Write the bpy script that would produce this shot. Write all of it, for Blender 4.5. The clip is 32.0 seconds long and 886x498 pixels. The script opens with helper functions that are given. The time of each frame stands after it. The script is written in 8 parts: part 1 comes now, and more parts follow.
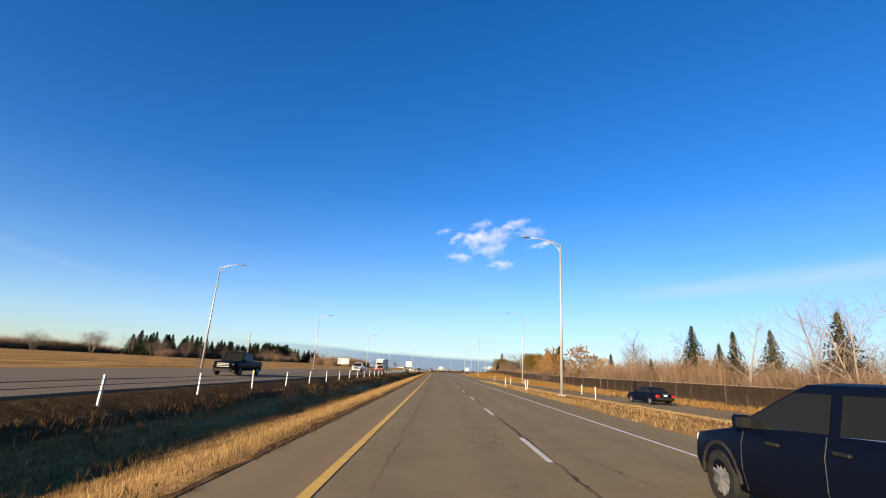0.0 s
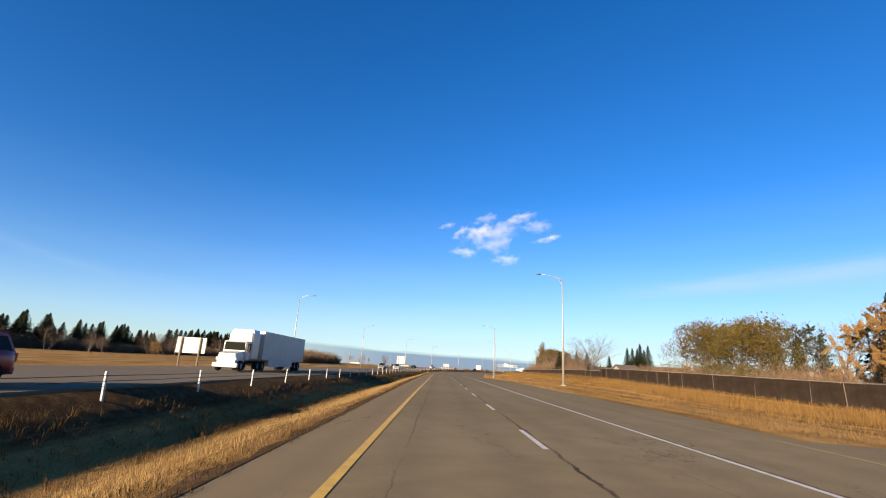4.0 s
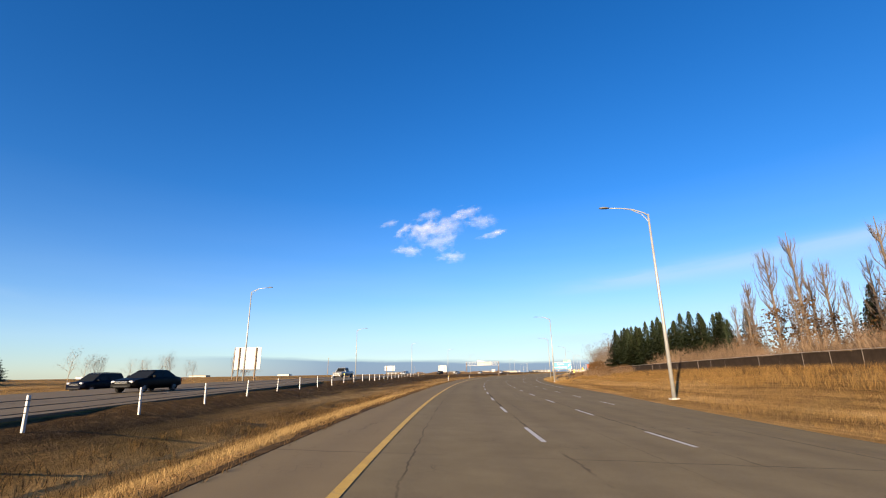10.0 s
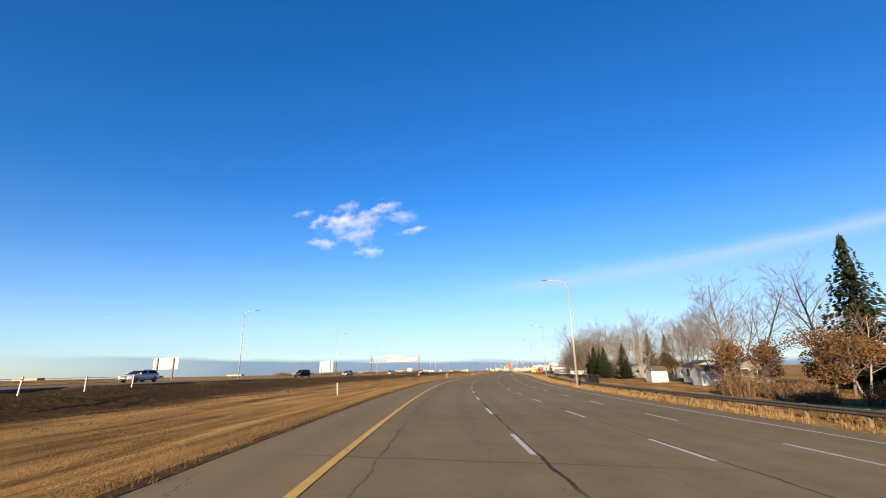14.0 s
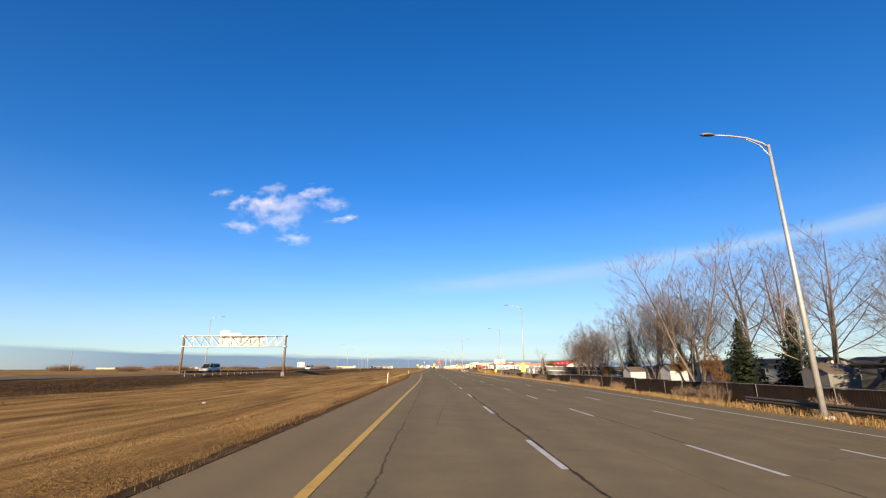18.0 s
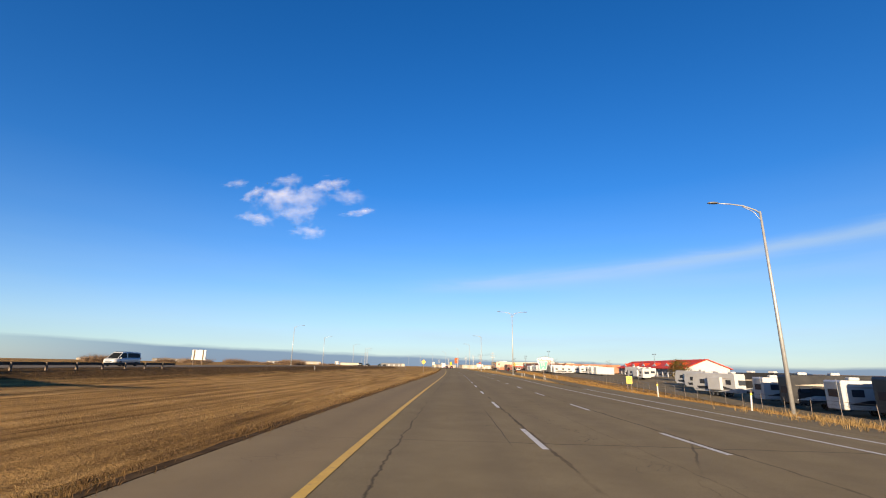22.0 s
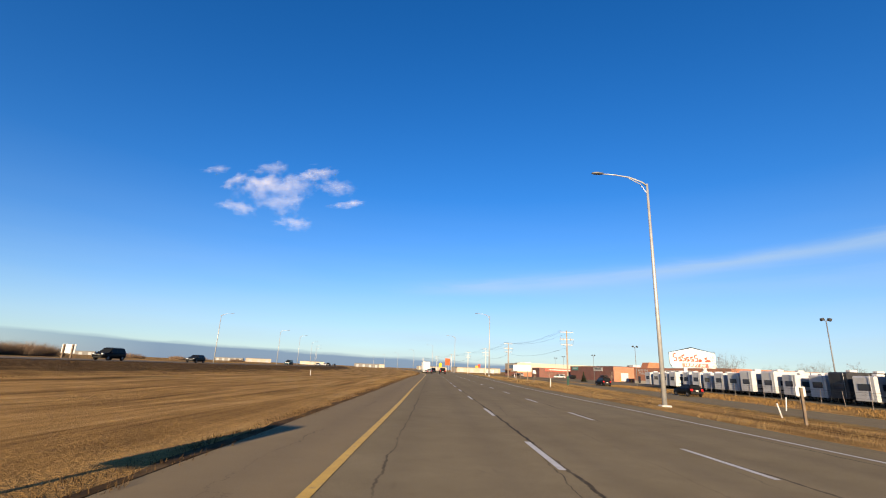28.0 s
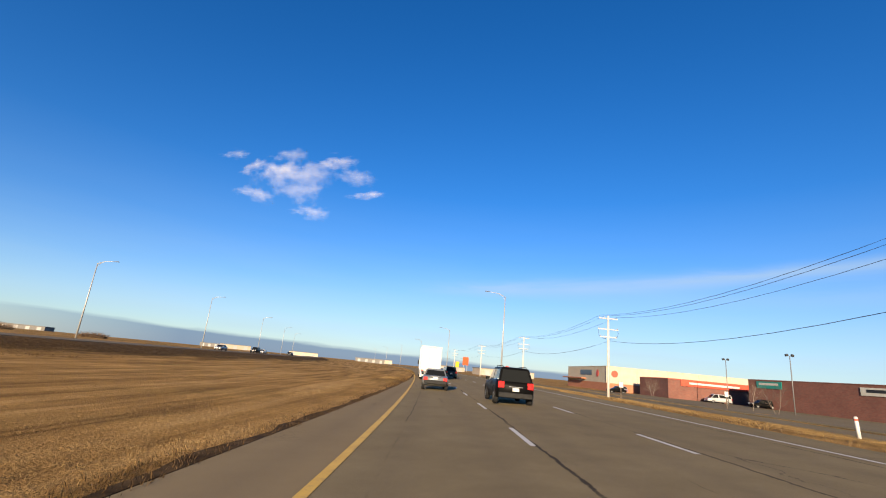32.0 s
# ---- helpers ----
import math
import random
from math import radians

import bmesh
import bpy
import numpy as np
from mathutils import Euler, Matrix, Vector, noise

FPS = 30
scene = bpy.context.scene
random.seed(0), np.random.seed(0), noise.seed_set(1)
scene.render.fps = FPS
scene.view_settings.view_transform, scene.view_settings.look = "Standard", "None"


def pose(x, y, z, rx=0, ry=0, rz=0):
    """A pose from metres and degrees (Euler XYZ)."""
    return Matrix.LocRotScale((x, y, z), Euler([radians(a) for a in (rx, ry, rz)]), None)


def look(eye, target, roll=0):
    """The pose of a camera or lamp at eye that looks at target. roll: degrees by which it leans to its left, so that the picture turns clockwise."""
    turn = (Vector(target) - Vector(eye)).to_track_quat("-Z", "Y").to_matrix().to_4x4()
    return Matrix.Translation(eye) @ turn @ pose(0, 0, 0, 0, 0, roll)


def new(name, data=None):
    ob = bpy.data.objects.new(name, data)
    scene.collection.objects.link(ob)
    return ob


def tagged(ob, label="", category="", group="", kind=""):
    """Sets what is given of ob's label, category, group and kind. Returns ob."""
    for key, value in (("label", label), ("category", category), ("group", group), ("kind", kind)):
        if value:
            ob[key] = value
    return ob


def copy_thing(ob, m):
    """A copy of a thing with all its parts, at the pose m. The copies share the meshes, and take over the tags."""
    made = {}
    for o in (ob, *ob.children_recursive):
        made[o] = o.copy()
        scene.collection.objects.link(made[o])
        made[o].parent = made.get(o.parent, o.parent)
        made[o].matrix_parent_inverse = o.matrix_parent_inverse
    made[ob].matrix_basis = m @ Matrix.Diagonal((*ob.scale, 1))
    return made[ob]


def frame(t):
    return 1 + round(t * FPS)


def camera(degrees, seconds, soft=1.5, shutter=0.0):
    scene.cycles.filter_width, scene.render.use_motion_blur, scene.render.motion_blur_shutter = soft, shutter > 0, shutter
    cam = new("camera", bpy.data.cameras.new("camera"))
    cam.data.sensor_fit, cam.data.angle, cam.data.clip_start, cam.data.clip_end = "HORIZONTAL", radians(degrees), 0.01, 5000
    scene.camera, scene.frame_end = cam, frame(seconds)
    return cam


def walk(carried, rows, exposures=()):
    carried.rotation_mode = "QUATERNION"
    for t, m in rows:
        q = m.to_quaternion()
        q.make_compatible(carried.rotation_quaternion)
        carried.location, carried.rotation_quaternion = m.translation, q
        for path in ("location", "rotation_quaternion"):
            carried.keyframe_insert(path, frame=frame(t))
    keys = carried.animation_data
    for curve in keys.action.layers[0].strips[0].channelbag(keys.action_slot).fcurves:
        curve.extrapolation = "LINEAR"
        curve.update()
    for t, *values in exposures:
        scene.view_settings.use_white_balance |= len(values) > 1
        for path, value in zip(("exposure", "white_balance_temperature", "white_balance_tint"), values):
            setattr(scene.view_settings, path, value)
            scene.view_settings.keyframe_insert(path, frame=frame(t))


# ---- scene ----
# light and exposure
SUN_POWER, SKY_STRENGTH = 5.0, 0.05
SKY_SAT, SKY_TINT = 1.32, (0.93, 1.04, 1.36)
SKY_VEIL, SKY_BANK = (4.0, 4.9, 5.6), (1.15, 1.8, 3.0)
EXPOSURES = [(0.0, 1.7), (14.0, 1.7), (17.0, 1.62), (23.0, 1.48), (32.0, 1.5)]
cam = camera(89.08, 32.0, 1.1)
PATH = [
    (0.0, pose(0.000, 0.000, 1.560, 105.068, -3.244, 0.000)),
    (0.5, pose(-0.230, 14.791, 1.537, 104.692, -3.261, 0.209)),
    (1.0, pose(-0.494, 29.580, 1.550, 104.683, -3.461, 0.185)),
    (1.5, pose(-0.745, 44.366, 1.561, 104.864, -3.578, 0.046)),
    (2.0, pose(-0.966, 59.144, 1.544, 104.782, -3.447, -0.061)),
    (2.5, pose(-1.170, 73.933, 1.543, 104.810, -3.410, -0.083)),
    (3.0, pose(-1.401, 88.736, 1.558, 104.943, -3.263, 0.146)),
    (3.5, pose(-1.691, 103.531, 1.548, 104.849, -3.315, 0.400)),
    (4.0, pose(-2.010, 118.323, 1.550, 104.823, -3.185, 0.436)),
    (4.5, pose(-2.318, 133.113, 1.550, 104.818, -3.023, 0.302)),
    (5.0, pose(-2.574, 147.899, 1.550, 104.809, -2.849, 0.039)),
    (5.5, pose(-2.752, 162.681, 1.553, 104.804, -2.626, -0.306)),
    (6.0, pose(-2.842, 177.455, 1.550, 104.844, -2.271, -0.687)),
    (6.5, pose(-2.842, 192.228, 1.560, 104.884, -1.611, -0.960)),
    (7.0, pose(-2.792, 207.005, 1.553, 104.956, -0.929, -1.100)),
    (7.5, pose(-2.709, 221.802, 1.558, 105.067, -0.295, -1.288)),
    (8.0, pose(-2.588, 236.648, 1.533, 104.988, 0.030, -1.423)),
    (8.5, pose(-2.384, 251.531, 1.541, 104.999, -0.018, -1.755)),
    (9.0, pose(-2.034, 266.432, 1.545, 105.086, 0.120, -2.618)),
    (9.5, pose(-1.383, 281.324, 1.550, 105.243, 0.481, -4.034)),
    (10.0, pose(-0.298, 296.203, 1.552, 105.395, 0.830, -5.944)),
    (10.5, pose(1.353, 311.039, 1.553, 105.305, 1.096, -8.297)),
    (11.0, pose(3.462, 325.819, 1.549, 105.018, 0.960, -9.617)),
    (11.5, pose(5.905, 340.546, 1.551, 104.952, 0.637, -10.949)),
    (12.0, pose(8.700, 355.187, 1.551, 105.014, 0.390, -12.394)),
    (12.5, pose(11.845, 369.705, 1.553, 105.053, 0.348, -13.741)),
    (13.0, pose(15.302, 384.078, 1.533, 105.038, 0.482, -14.862)),
    (13.5, pose(18.988, 398.333, 1.572, 105.228, 0.766, -15.680)),
    (14.0, pose(22.862, 412.485, 1.553, 105.195, 1.139, -16.472)),
    (14.5, pose(26.924, 426.566, 1.550, 105.091, 1.245, -17.307)),
    (15.0, pose(31.229, 440.588, 1.550, 105.038, 1.187, -18.459)),
    (15.5, pose(35.852, 454.513, 1.550, 105.009, 1.061, -19.889)),
    (16.0, pose(40.833, 468.316, 1.550, 104.995, 0.930, -21.412)),
    (16.5, pose(46.173, 481.980, 1.548, 105.015, 0.835, -22.900)),
    (17.0, pose(51.849, 495.500, 1.553, 105.124, 0.805, -24.271)),
    (17.5, pose(57.788, 508.894, 1.552, 104.990, 0.637, -25.099)),
    (18.0, pose(63.880, 522.216, 1.544, 104.732, 0.230, -25.612)),
    (18.5, pose(70.063, 535.509, 1.549, 104.837, -0.093, -25.851)),
    (19.0, pose(76.248, 548.837, 1.553, 104.793, -0.591, -25.669)),
    (19.5, pose(82.395, 562.203, 1.563, 104.786, -1.219, -25.352)),
    (20.0, pose(88.475, 575.638, 1.547, 104.605, -1.804, -24.884)),
    (20.5, pose(94.433, 589.187, 1.541, 104.319, -1.790, -24.181)),
    (21.0, pose(100.187, 602.817, 1.554, 104.316, -1.550, -23.233)),
    (21.5, pose(105.765, 616.499, 1.548, 104.401, -1.247, -22.775)),
    (22.0, pose(111.415, 630.134, 1.550, 104.620, -1.140, -23.723)),
    (22.5, pose(117.341, 643.638, 1.548, 104.825, -1.375, -25.001)),
    (23.0, pose(123.527, 657.026, 1.551, 104.965, -1.838, -25.921)),
    (23.5, pose(129.803, 670.386, 1.545, 104.977, -2.272, -25.933)),
    (24.0, pose(136.098, 683.747, 1.564, 105.173, -2.389, -25.959)),
    (24.5, pose(142.389, 697.121, 1.546, 105.226, -2.353, -25.800)),
    (25.0, pose(148.599, 710.546, 1.555, 105.233, -2.285, -25.366)),
    (25.5, pose(154.692, 724.031, 1.541, 105.034, -2.176, -24.904)),
    (26.0, pose(160.741, 737.517, 1.550, 104.957, -2.119, -24.965)),
    (26.5, pose(166.812, 750.980, 1.550, 104.921, -2.135, -25.138)),
    (27.0, pose(172.909, 764.421, 1.550, 104.899, -2.216, -25.210)),
    (27.5, pose(179.003, 777.857, 1.550, 104.896, -2.317, -25.142)),
    (28.0, pose(185.072, 791.299, 1.548, 104.956, -2.354, -25.069)),
    (28.5, pose(191.121, 804.748, 1.549, 104.979, -2.477, -25.087)),
    (29.0, pose(197.171, 818.198, 1.555, 105.122, -2.526, -25.180)),
    (29.5, pose(203.215, 831.657, 1.544, 105.020, -2.565, -25.192)),
    (30.0, pose(209.225, 845.143, 1.548, 104.848, -2.633, -25.075)),
    (30.5, pose(215.182, 858.667, 1.547, 104.768, -3.036, -24.589)),
    (31.0, pose(221.053, 872.229, 1.551, 104.931, -3.615, -24.043)),
    (31.5, pose(226.815, 885.855, 1.556, 104.980, -4.430, -23.545)),
    (32.0, pose(232.527, 899.526, 1.549, 104.838, -5.294, -23.308)),
]
walk(cam, PATH, EXPOSURES)
# ---------------------------------------------------------------- world, sun
SUN_AZ, SUN_EL = 34.3, 12.3          # shadows fall this far to the right of +y
world = bpy.data.worlds.new("sky_world")
scene.world = world
world.use_nodes = True


class Nodes:
    """Short hand for building node trees."""

    def __init__(self, tree):
        self.t = tree
        tree.nodes.clear()

    def n(self, kind, **kw):
        node = self.t.nodes.new(kind)
        for k, v in kw.items():
            if k.startswith("i_"):
                node.inputs[k[2:].replace("_", " ")].default_value = v
            else:
                setattr(node, k, v)
        return node

    def link(self, a, ao, b, bi):
        self.t.links.new(a.outputs[ao], b.inputs[bi])

    def math(self, op, a, b=None, clamp=False):
        m = self.t.nodes.new("ShaderNodeMath")
        m.operation, m.use_clamp = op, clamp
        for i, v in enumerate((a, b)):
            if v is None:
                continue
            if isinstance(v, (int, float)):
                m.inputs[i].default_value = v
            else:
                self.t.links.new(v, m.inputs[i])
        return m.outputs[0]

    def mix(self, fac, a, b, blend="MIX"):
        m = self.t.nodes.new("ShaderNodeMix")
        m.data_type, m.blend_type = "RGBA", blend
        for i, v in ((0, fac), (6, a), (7, b)):
            if isinstance(v, (int, float)):
                m.inputs[i].default_value = v
            elif isinstance(v, tuple):
                m.inputs[i].default_value = (*v, 1)
            else:
                self.t.links.new(v, m.inputs[i])
        return m.outputs[2]

    def ramp(self, fac, stops, smooth=False):
        r = self.t.nodes.new("ShaderNodeValToRGB")
        r.color_ramp.interpolation = "EASE" if smooth else "LINEAR"
        e = r.color_ramp.elements
        while len(e) < len(stops):
            e.new(0.5)
        for el, (p, c) in zip(e, stops):
            el.position, el.color = p, (*c, 1) if len(c) == 3 else c
        self.t.links.new(fac, r.inputs[0])
        return r.outputs[0]

    def noise(self, vec, scale, detail=4, rough=0.55, dist=0.0):
        n = self.t.nodes.new("ShaderNodeTexNoise")
        n.inputs["Scale"].default_value, n.inputs["Detail"].default_value = scale, detail
        n.inputs["Roughness"].default_value, n.inputs["Distortion"].default_value = rough, dist
        if vec is not None:
            self.t.links.new(vec, n.inputs["Vector"])
        return n.outputs[0]


w = Nodes(world.node_tree)
wo = w.n("ShaderNodeOutputWorld")
bg = w.n("ShaderNodeBackground")
bg.inputs[1].default_value = SKY_STRENGTH
sky = w.n("ShaderNodeTexSky", sky_type="NISHITA", sun_disc=False)
sky.sun_elevation = radians(SUN_EL)
sky.sun_rotation = radians(180 + SUN_AZ)
sky.altitude, sky.air_density, sky.dust_density, sky.ozone_density = 700, 1.0, 0.3, 2.5
tc = w.n("ShaderNodeTexCoord")
sep = w.n("ShaderNodeSeparateXYZ")
w.link(tc, "Generated", sep, 0)
up = sep.outputs[2]
# the sky's own blue, deeper overhead
hsv = w.n("ShaderNodeHueSaturation")
hsv.inputs["Saturation"].default_value = SKY_SAT
hsv.inputs["Value"].default_value = 1.0
w.t.links.new(sky.outputs[0], hsv.inputs["Color"])
skyc = w.mix(1.0, hsv.outputs[0], SKY_TINT, "MULTIPLY")
# a low bank of grey stratus along the horizon, and thin high cloud above it
mp = w.n("ShaderNodeMapping")
mp.inputs["Scale"].default_value = (1.0, 1.0, 9.0)
w.link(tc, "Generated", mp, 0)
nz = w.noise(mp.outputs[0], 3.2, 6, 0.6)
az = w.math("ARCTAN2", sep.outputs[0], sep.outputs[1])
el = w.math("ARCSINE", up)
# the bank stands higher to the west of the road and thins out beyond
rise = w.math("MINIMUM", w.math("MAXIMUM", w.math("ADD", 0.0312, w.math("MULTIPLY", az, -0.030)), 0.016), 0.040)
edge = w.math("ADD", rise, w.math("MULTIPLY", w.math("SUBTRACT", nz, 0.5), 0.026))
bank_f = w.math("MULTIPLY", w.math("MULTIPLY", w.math("SUBTRACT", edge, up), 130.0, True), w.math("MULTIPLY", w.math("MULTIPLY", w.math("ADD", az, 0.5), 2.6, True), 0.8))
veil_f = w.ramp(up, [(0.0, (0.62,) * 3), (0.06, (0.66,) * 3), (0.10, (0.50,) * 3), (0.15, (0.28,) * 3), (0.24, (0.09,) * 3), (0.36, (0.0,) * 3)])
mp2 = w.n("ShaderNodeMapping")
mp2.inputs["Scale"].default_value = (1.5, 1.5, 14.0)
w.link(tc, "Generated", mp2, 0)
nz2 = w.noise(mp2.outputs[0], 2.2, 5, 0.5)
thin = w.math("MINIMUM", w.math("MAXIMUM", w.math("ADD", 0.82, w.math("MULTIPLY", az, 0.46)), 0.45), 1.0)
veil = w.math("MULTIPLY", w.math("MULTIPLY", veil_f, thin), w.math("ADD", 0.62, w.math("MULTIPLY", nz2, 0.6)), True)
c1 = w.mix(veil, skyc, SKY_VEIL)
c2 = w.mix(bank_f, c1, SKY_BANK)
# a long thin streak of cirrus, and a faint wisp on the other side
def streak(a0, e0, slope, wid, lo, hi, fac, scale):
    line = w.math("ADD", e0, w.math("MULTIPLY", w.math("SUBTRACT", az, a0), slope))
    cx = w.n("ShaderNodeCombineXYZ")
    w.t.links.new(w.math("MULTIPLY", az, 3.0), cx.inputs[0])
    w.t.links.new(w.math("MULTIPLY", el, 22.0), cx.inputs[1])
    nn = w.noise(cx.outputs[0], scale, 5, 0.6, 0.6)
    dd = w.math("DIVIDE", w.math("SUBTRACT", w.math("SUBTRACT", el, line), w.math("MULTIPLY", w.math("SUBTRACT", nn, 0.5), wid * 2.2)), wid)
    g = w.math("POWER", 2.718, w.math("MULTIPLY", w.math("MULTIPLY", dd, dd), -1.0))
    ends = w.math("MULTIPLY", w.math("MULTIPLY", w.math("SUBTRACT", az, lo), 4.0, True), w.math("MULTIPLY", w.math("SUBTRACT", hi, az), 4.0, True))
    return w.math("MULTIPLY", w.math("MULTIPLY", g, ends), w.math("MULTIPLY", nn, fac))


c2 = w.mix(streak(0.85, 0.202, 0.075, 0.015, 0.30, 1.5, 0.85, 1.0), c2, SKY_VEIL)
c2 = w.mix(streak(-0.75, 0.150, -0.22, 0.009, -0.95, -0.62, 0.5, 1.6), c2, SKY_VEIL)
c2 = w.mix(streak(1.05, 0.175, 0.03, 0.03, 0.6, 1.7, 0.28, 0.8), c2, SKY_VEIL)
w.t.links.new(c2, bg.inputs[0])
w.link(bg, 0, wo, 0)

sun_data = bpy.data.lights.new("sun", "SUN")
sun_data.energy, sun_data.angle, sun_data.color = SUN_POWER, radians(0.5), (1.0, 0.78, 0.53)
sun = new("sun", sun_data)
se, sa = radians(SUN_EL), radians(SUN_AZ)
sun.matrix_world = look((0, 0, 60), (math.sin(sa) * math.cos(se), math.cos(sa) * math.cos(se), 60 - math.sin(se)))


# ---------------------------------------------------------------- materials
def material(name, colours, scale=2.0, rough=0.8, metal=0.0, bump=0.0, bscale=None, detail=6, spec=0.5, vary=0.0, coat=0.0, stain=None, gen=False):
    """Procedural surface: two or three colours mixed by noise, grain at a finer scale, bump."""
    m = bpy.data.materials.new(name)
    m.use_nodes = True
    k = Nodes(m.node_tree)
    out, b = k.n("ShaderNodeOutputMaterial"), k.n("ShaderNodeBsdfPrincipled")
    k.link(b, 0, out, 0)
    co = k.n("ShaderNodeTexCoord").outputs["Object"] if not gen else k.n("ShaderNodeNewGeometry").outputs["Position"]
    a = k.noise(co, scale, detail)
    stops = [(0.32 + 0.36 * i / max(1, len(colours) - 1), c) for i, c in enumerate(colours)]
    col = k.ramp(a, stops) if len(colours) > 1 else None
    fine = k.noise(co, (bscale or scale * 9), 3, 0.7)
    grey = k.ramp(fine, [(0.25, (0.82,) * 3), (0.75, (1.12,) * 3)])
    col = k.mix(0.6, col if col is not None else colours[0], grey, "MULTIPLY")
    if stain:
        sn = k.noise(co, stain[1], 5, 0.65)
        sf = k.math("MULTIPLY", k.math("SUBTRACT", sn, stain[2]), 6.0, True)
        col = k.mix(k.math("MULTIPLY", sf, stain[3]), col, stain[0])
    if vary:
        r = k.n("ShaderNodeObjectInfo").outputs["Random"]
        v = k.math("ADD", 1 - vary, k.math("MULTIPLY", r, 2 * vary))
        hs = k.n("ShaderNodeHueSaturation")
        k.t.links.new(col, hs.inputs["Color"])
        k.t.links.new(v, hs.inputs["Value"])
        col = hs.outputs[0]
    k.t.links.new(col, b.inputs["Base Color"])
    rr = k.math("ADD", rough - 0.08, k.math("MULTIPLY", fine, 0.16))
    k.t.links.new(rr, b.inputs["Roughness"])
    b.inputs["Metallic"].default_value = metal
    b.inputs["Specular IOR Level"].default_value = spec
    b.inputs["Coat Weight"].default_value = coat
    b.inputs["Coat Roughness"].default_value = 0.06
    if bump:
        bp = k.n("ShaderNodeBump")
        bp.inputs["Strength"].default_value, bp.inputs["Distance"].default_value = bump, 0.02
        k.t.links.new(fine, bp.inputs["Height"])
        k.link(bp, 0, b, "Normal")
    return m


def glass_mat(name, tint=(0.02, 0.025, 0.03), rough=0.05, spec=0.35):
    m = bpy.data.materials.new(name)
    m.use_nodes = True
    k = Nodes(m.node_tree)
    out, b = k.n("ShaderNodeOutputMaterial"), k.n("ShaderNodeBsdfPrincipled")
    k.link(b, 0, out, 0)
    b.inputs["Base Color"].default_value = (*tint, 1)
    b.inputs["Roughness"].default_value = rough
    b.inputs["Specular IOR Level"].default_value = spec
    return m


M = {
    "galv": material("galvanised_steel", [(0.239, 0.239, 0.234), (0.314, 0.314, 0.302)], 3, 0.5, 0.35, bump=0.05),
    "lamp_dark": material("lamp_head_grey", [(0.076, 0.076, 0.076), (0.122, 0.122, 0.122)], 6, 0.5),
    "concrete": material("concrete", [(0.304, 0.289, 0.266), (0.395, 0.380, 0.350)], 4, 0.9, bump=0.3),
    "white_paint": material("road_paint_white", [(0.41, 0.40, 0.375), (0.52, 0.51, 0.48)], 3.0, 0.75, stain=((0.152, 0.144, 0.129), 7.0, 0.55, 0.8), gen=True),
    "yellow_paint": material("road_paint_yellow", [(0.456, 0.274, 0.038), (0.547, 0.342, 0.053)], 2.0, 0.75, stain=((0.152, 0.129, 0.091), 6.0, 0.56, 0.7), gen=True),
    "post_white": material("post_white", [(0.394, 0.383, 0.350), (0.449, 0.438, 0.410)], 5, 0.6),
    "refl_yellow": material("reflective_yellow", [(0.80, 0.62, 0.03), (0.88, 0.70, 0.05)], 5, 0.45),
    "black": material("black_rubber", [(0.011, 0.011, 0.011), (0.023, 0.023, 0.023)], 8, 0.8),
    "cable": material("steel_cable", [(0.053, 0.049, 0.046), (0.091, 0.084, 0.076)], 9, 0.5, 0.5),
    "wood_post": material("weathered_wood", [(0.075, 0.053, 0.034), (0.135, 0.098, 0.066)], 5, 0.85, bump=0.3),
}


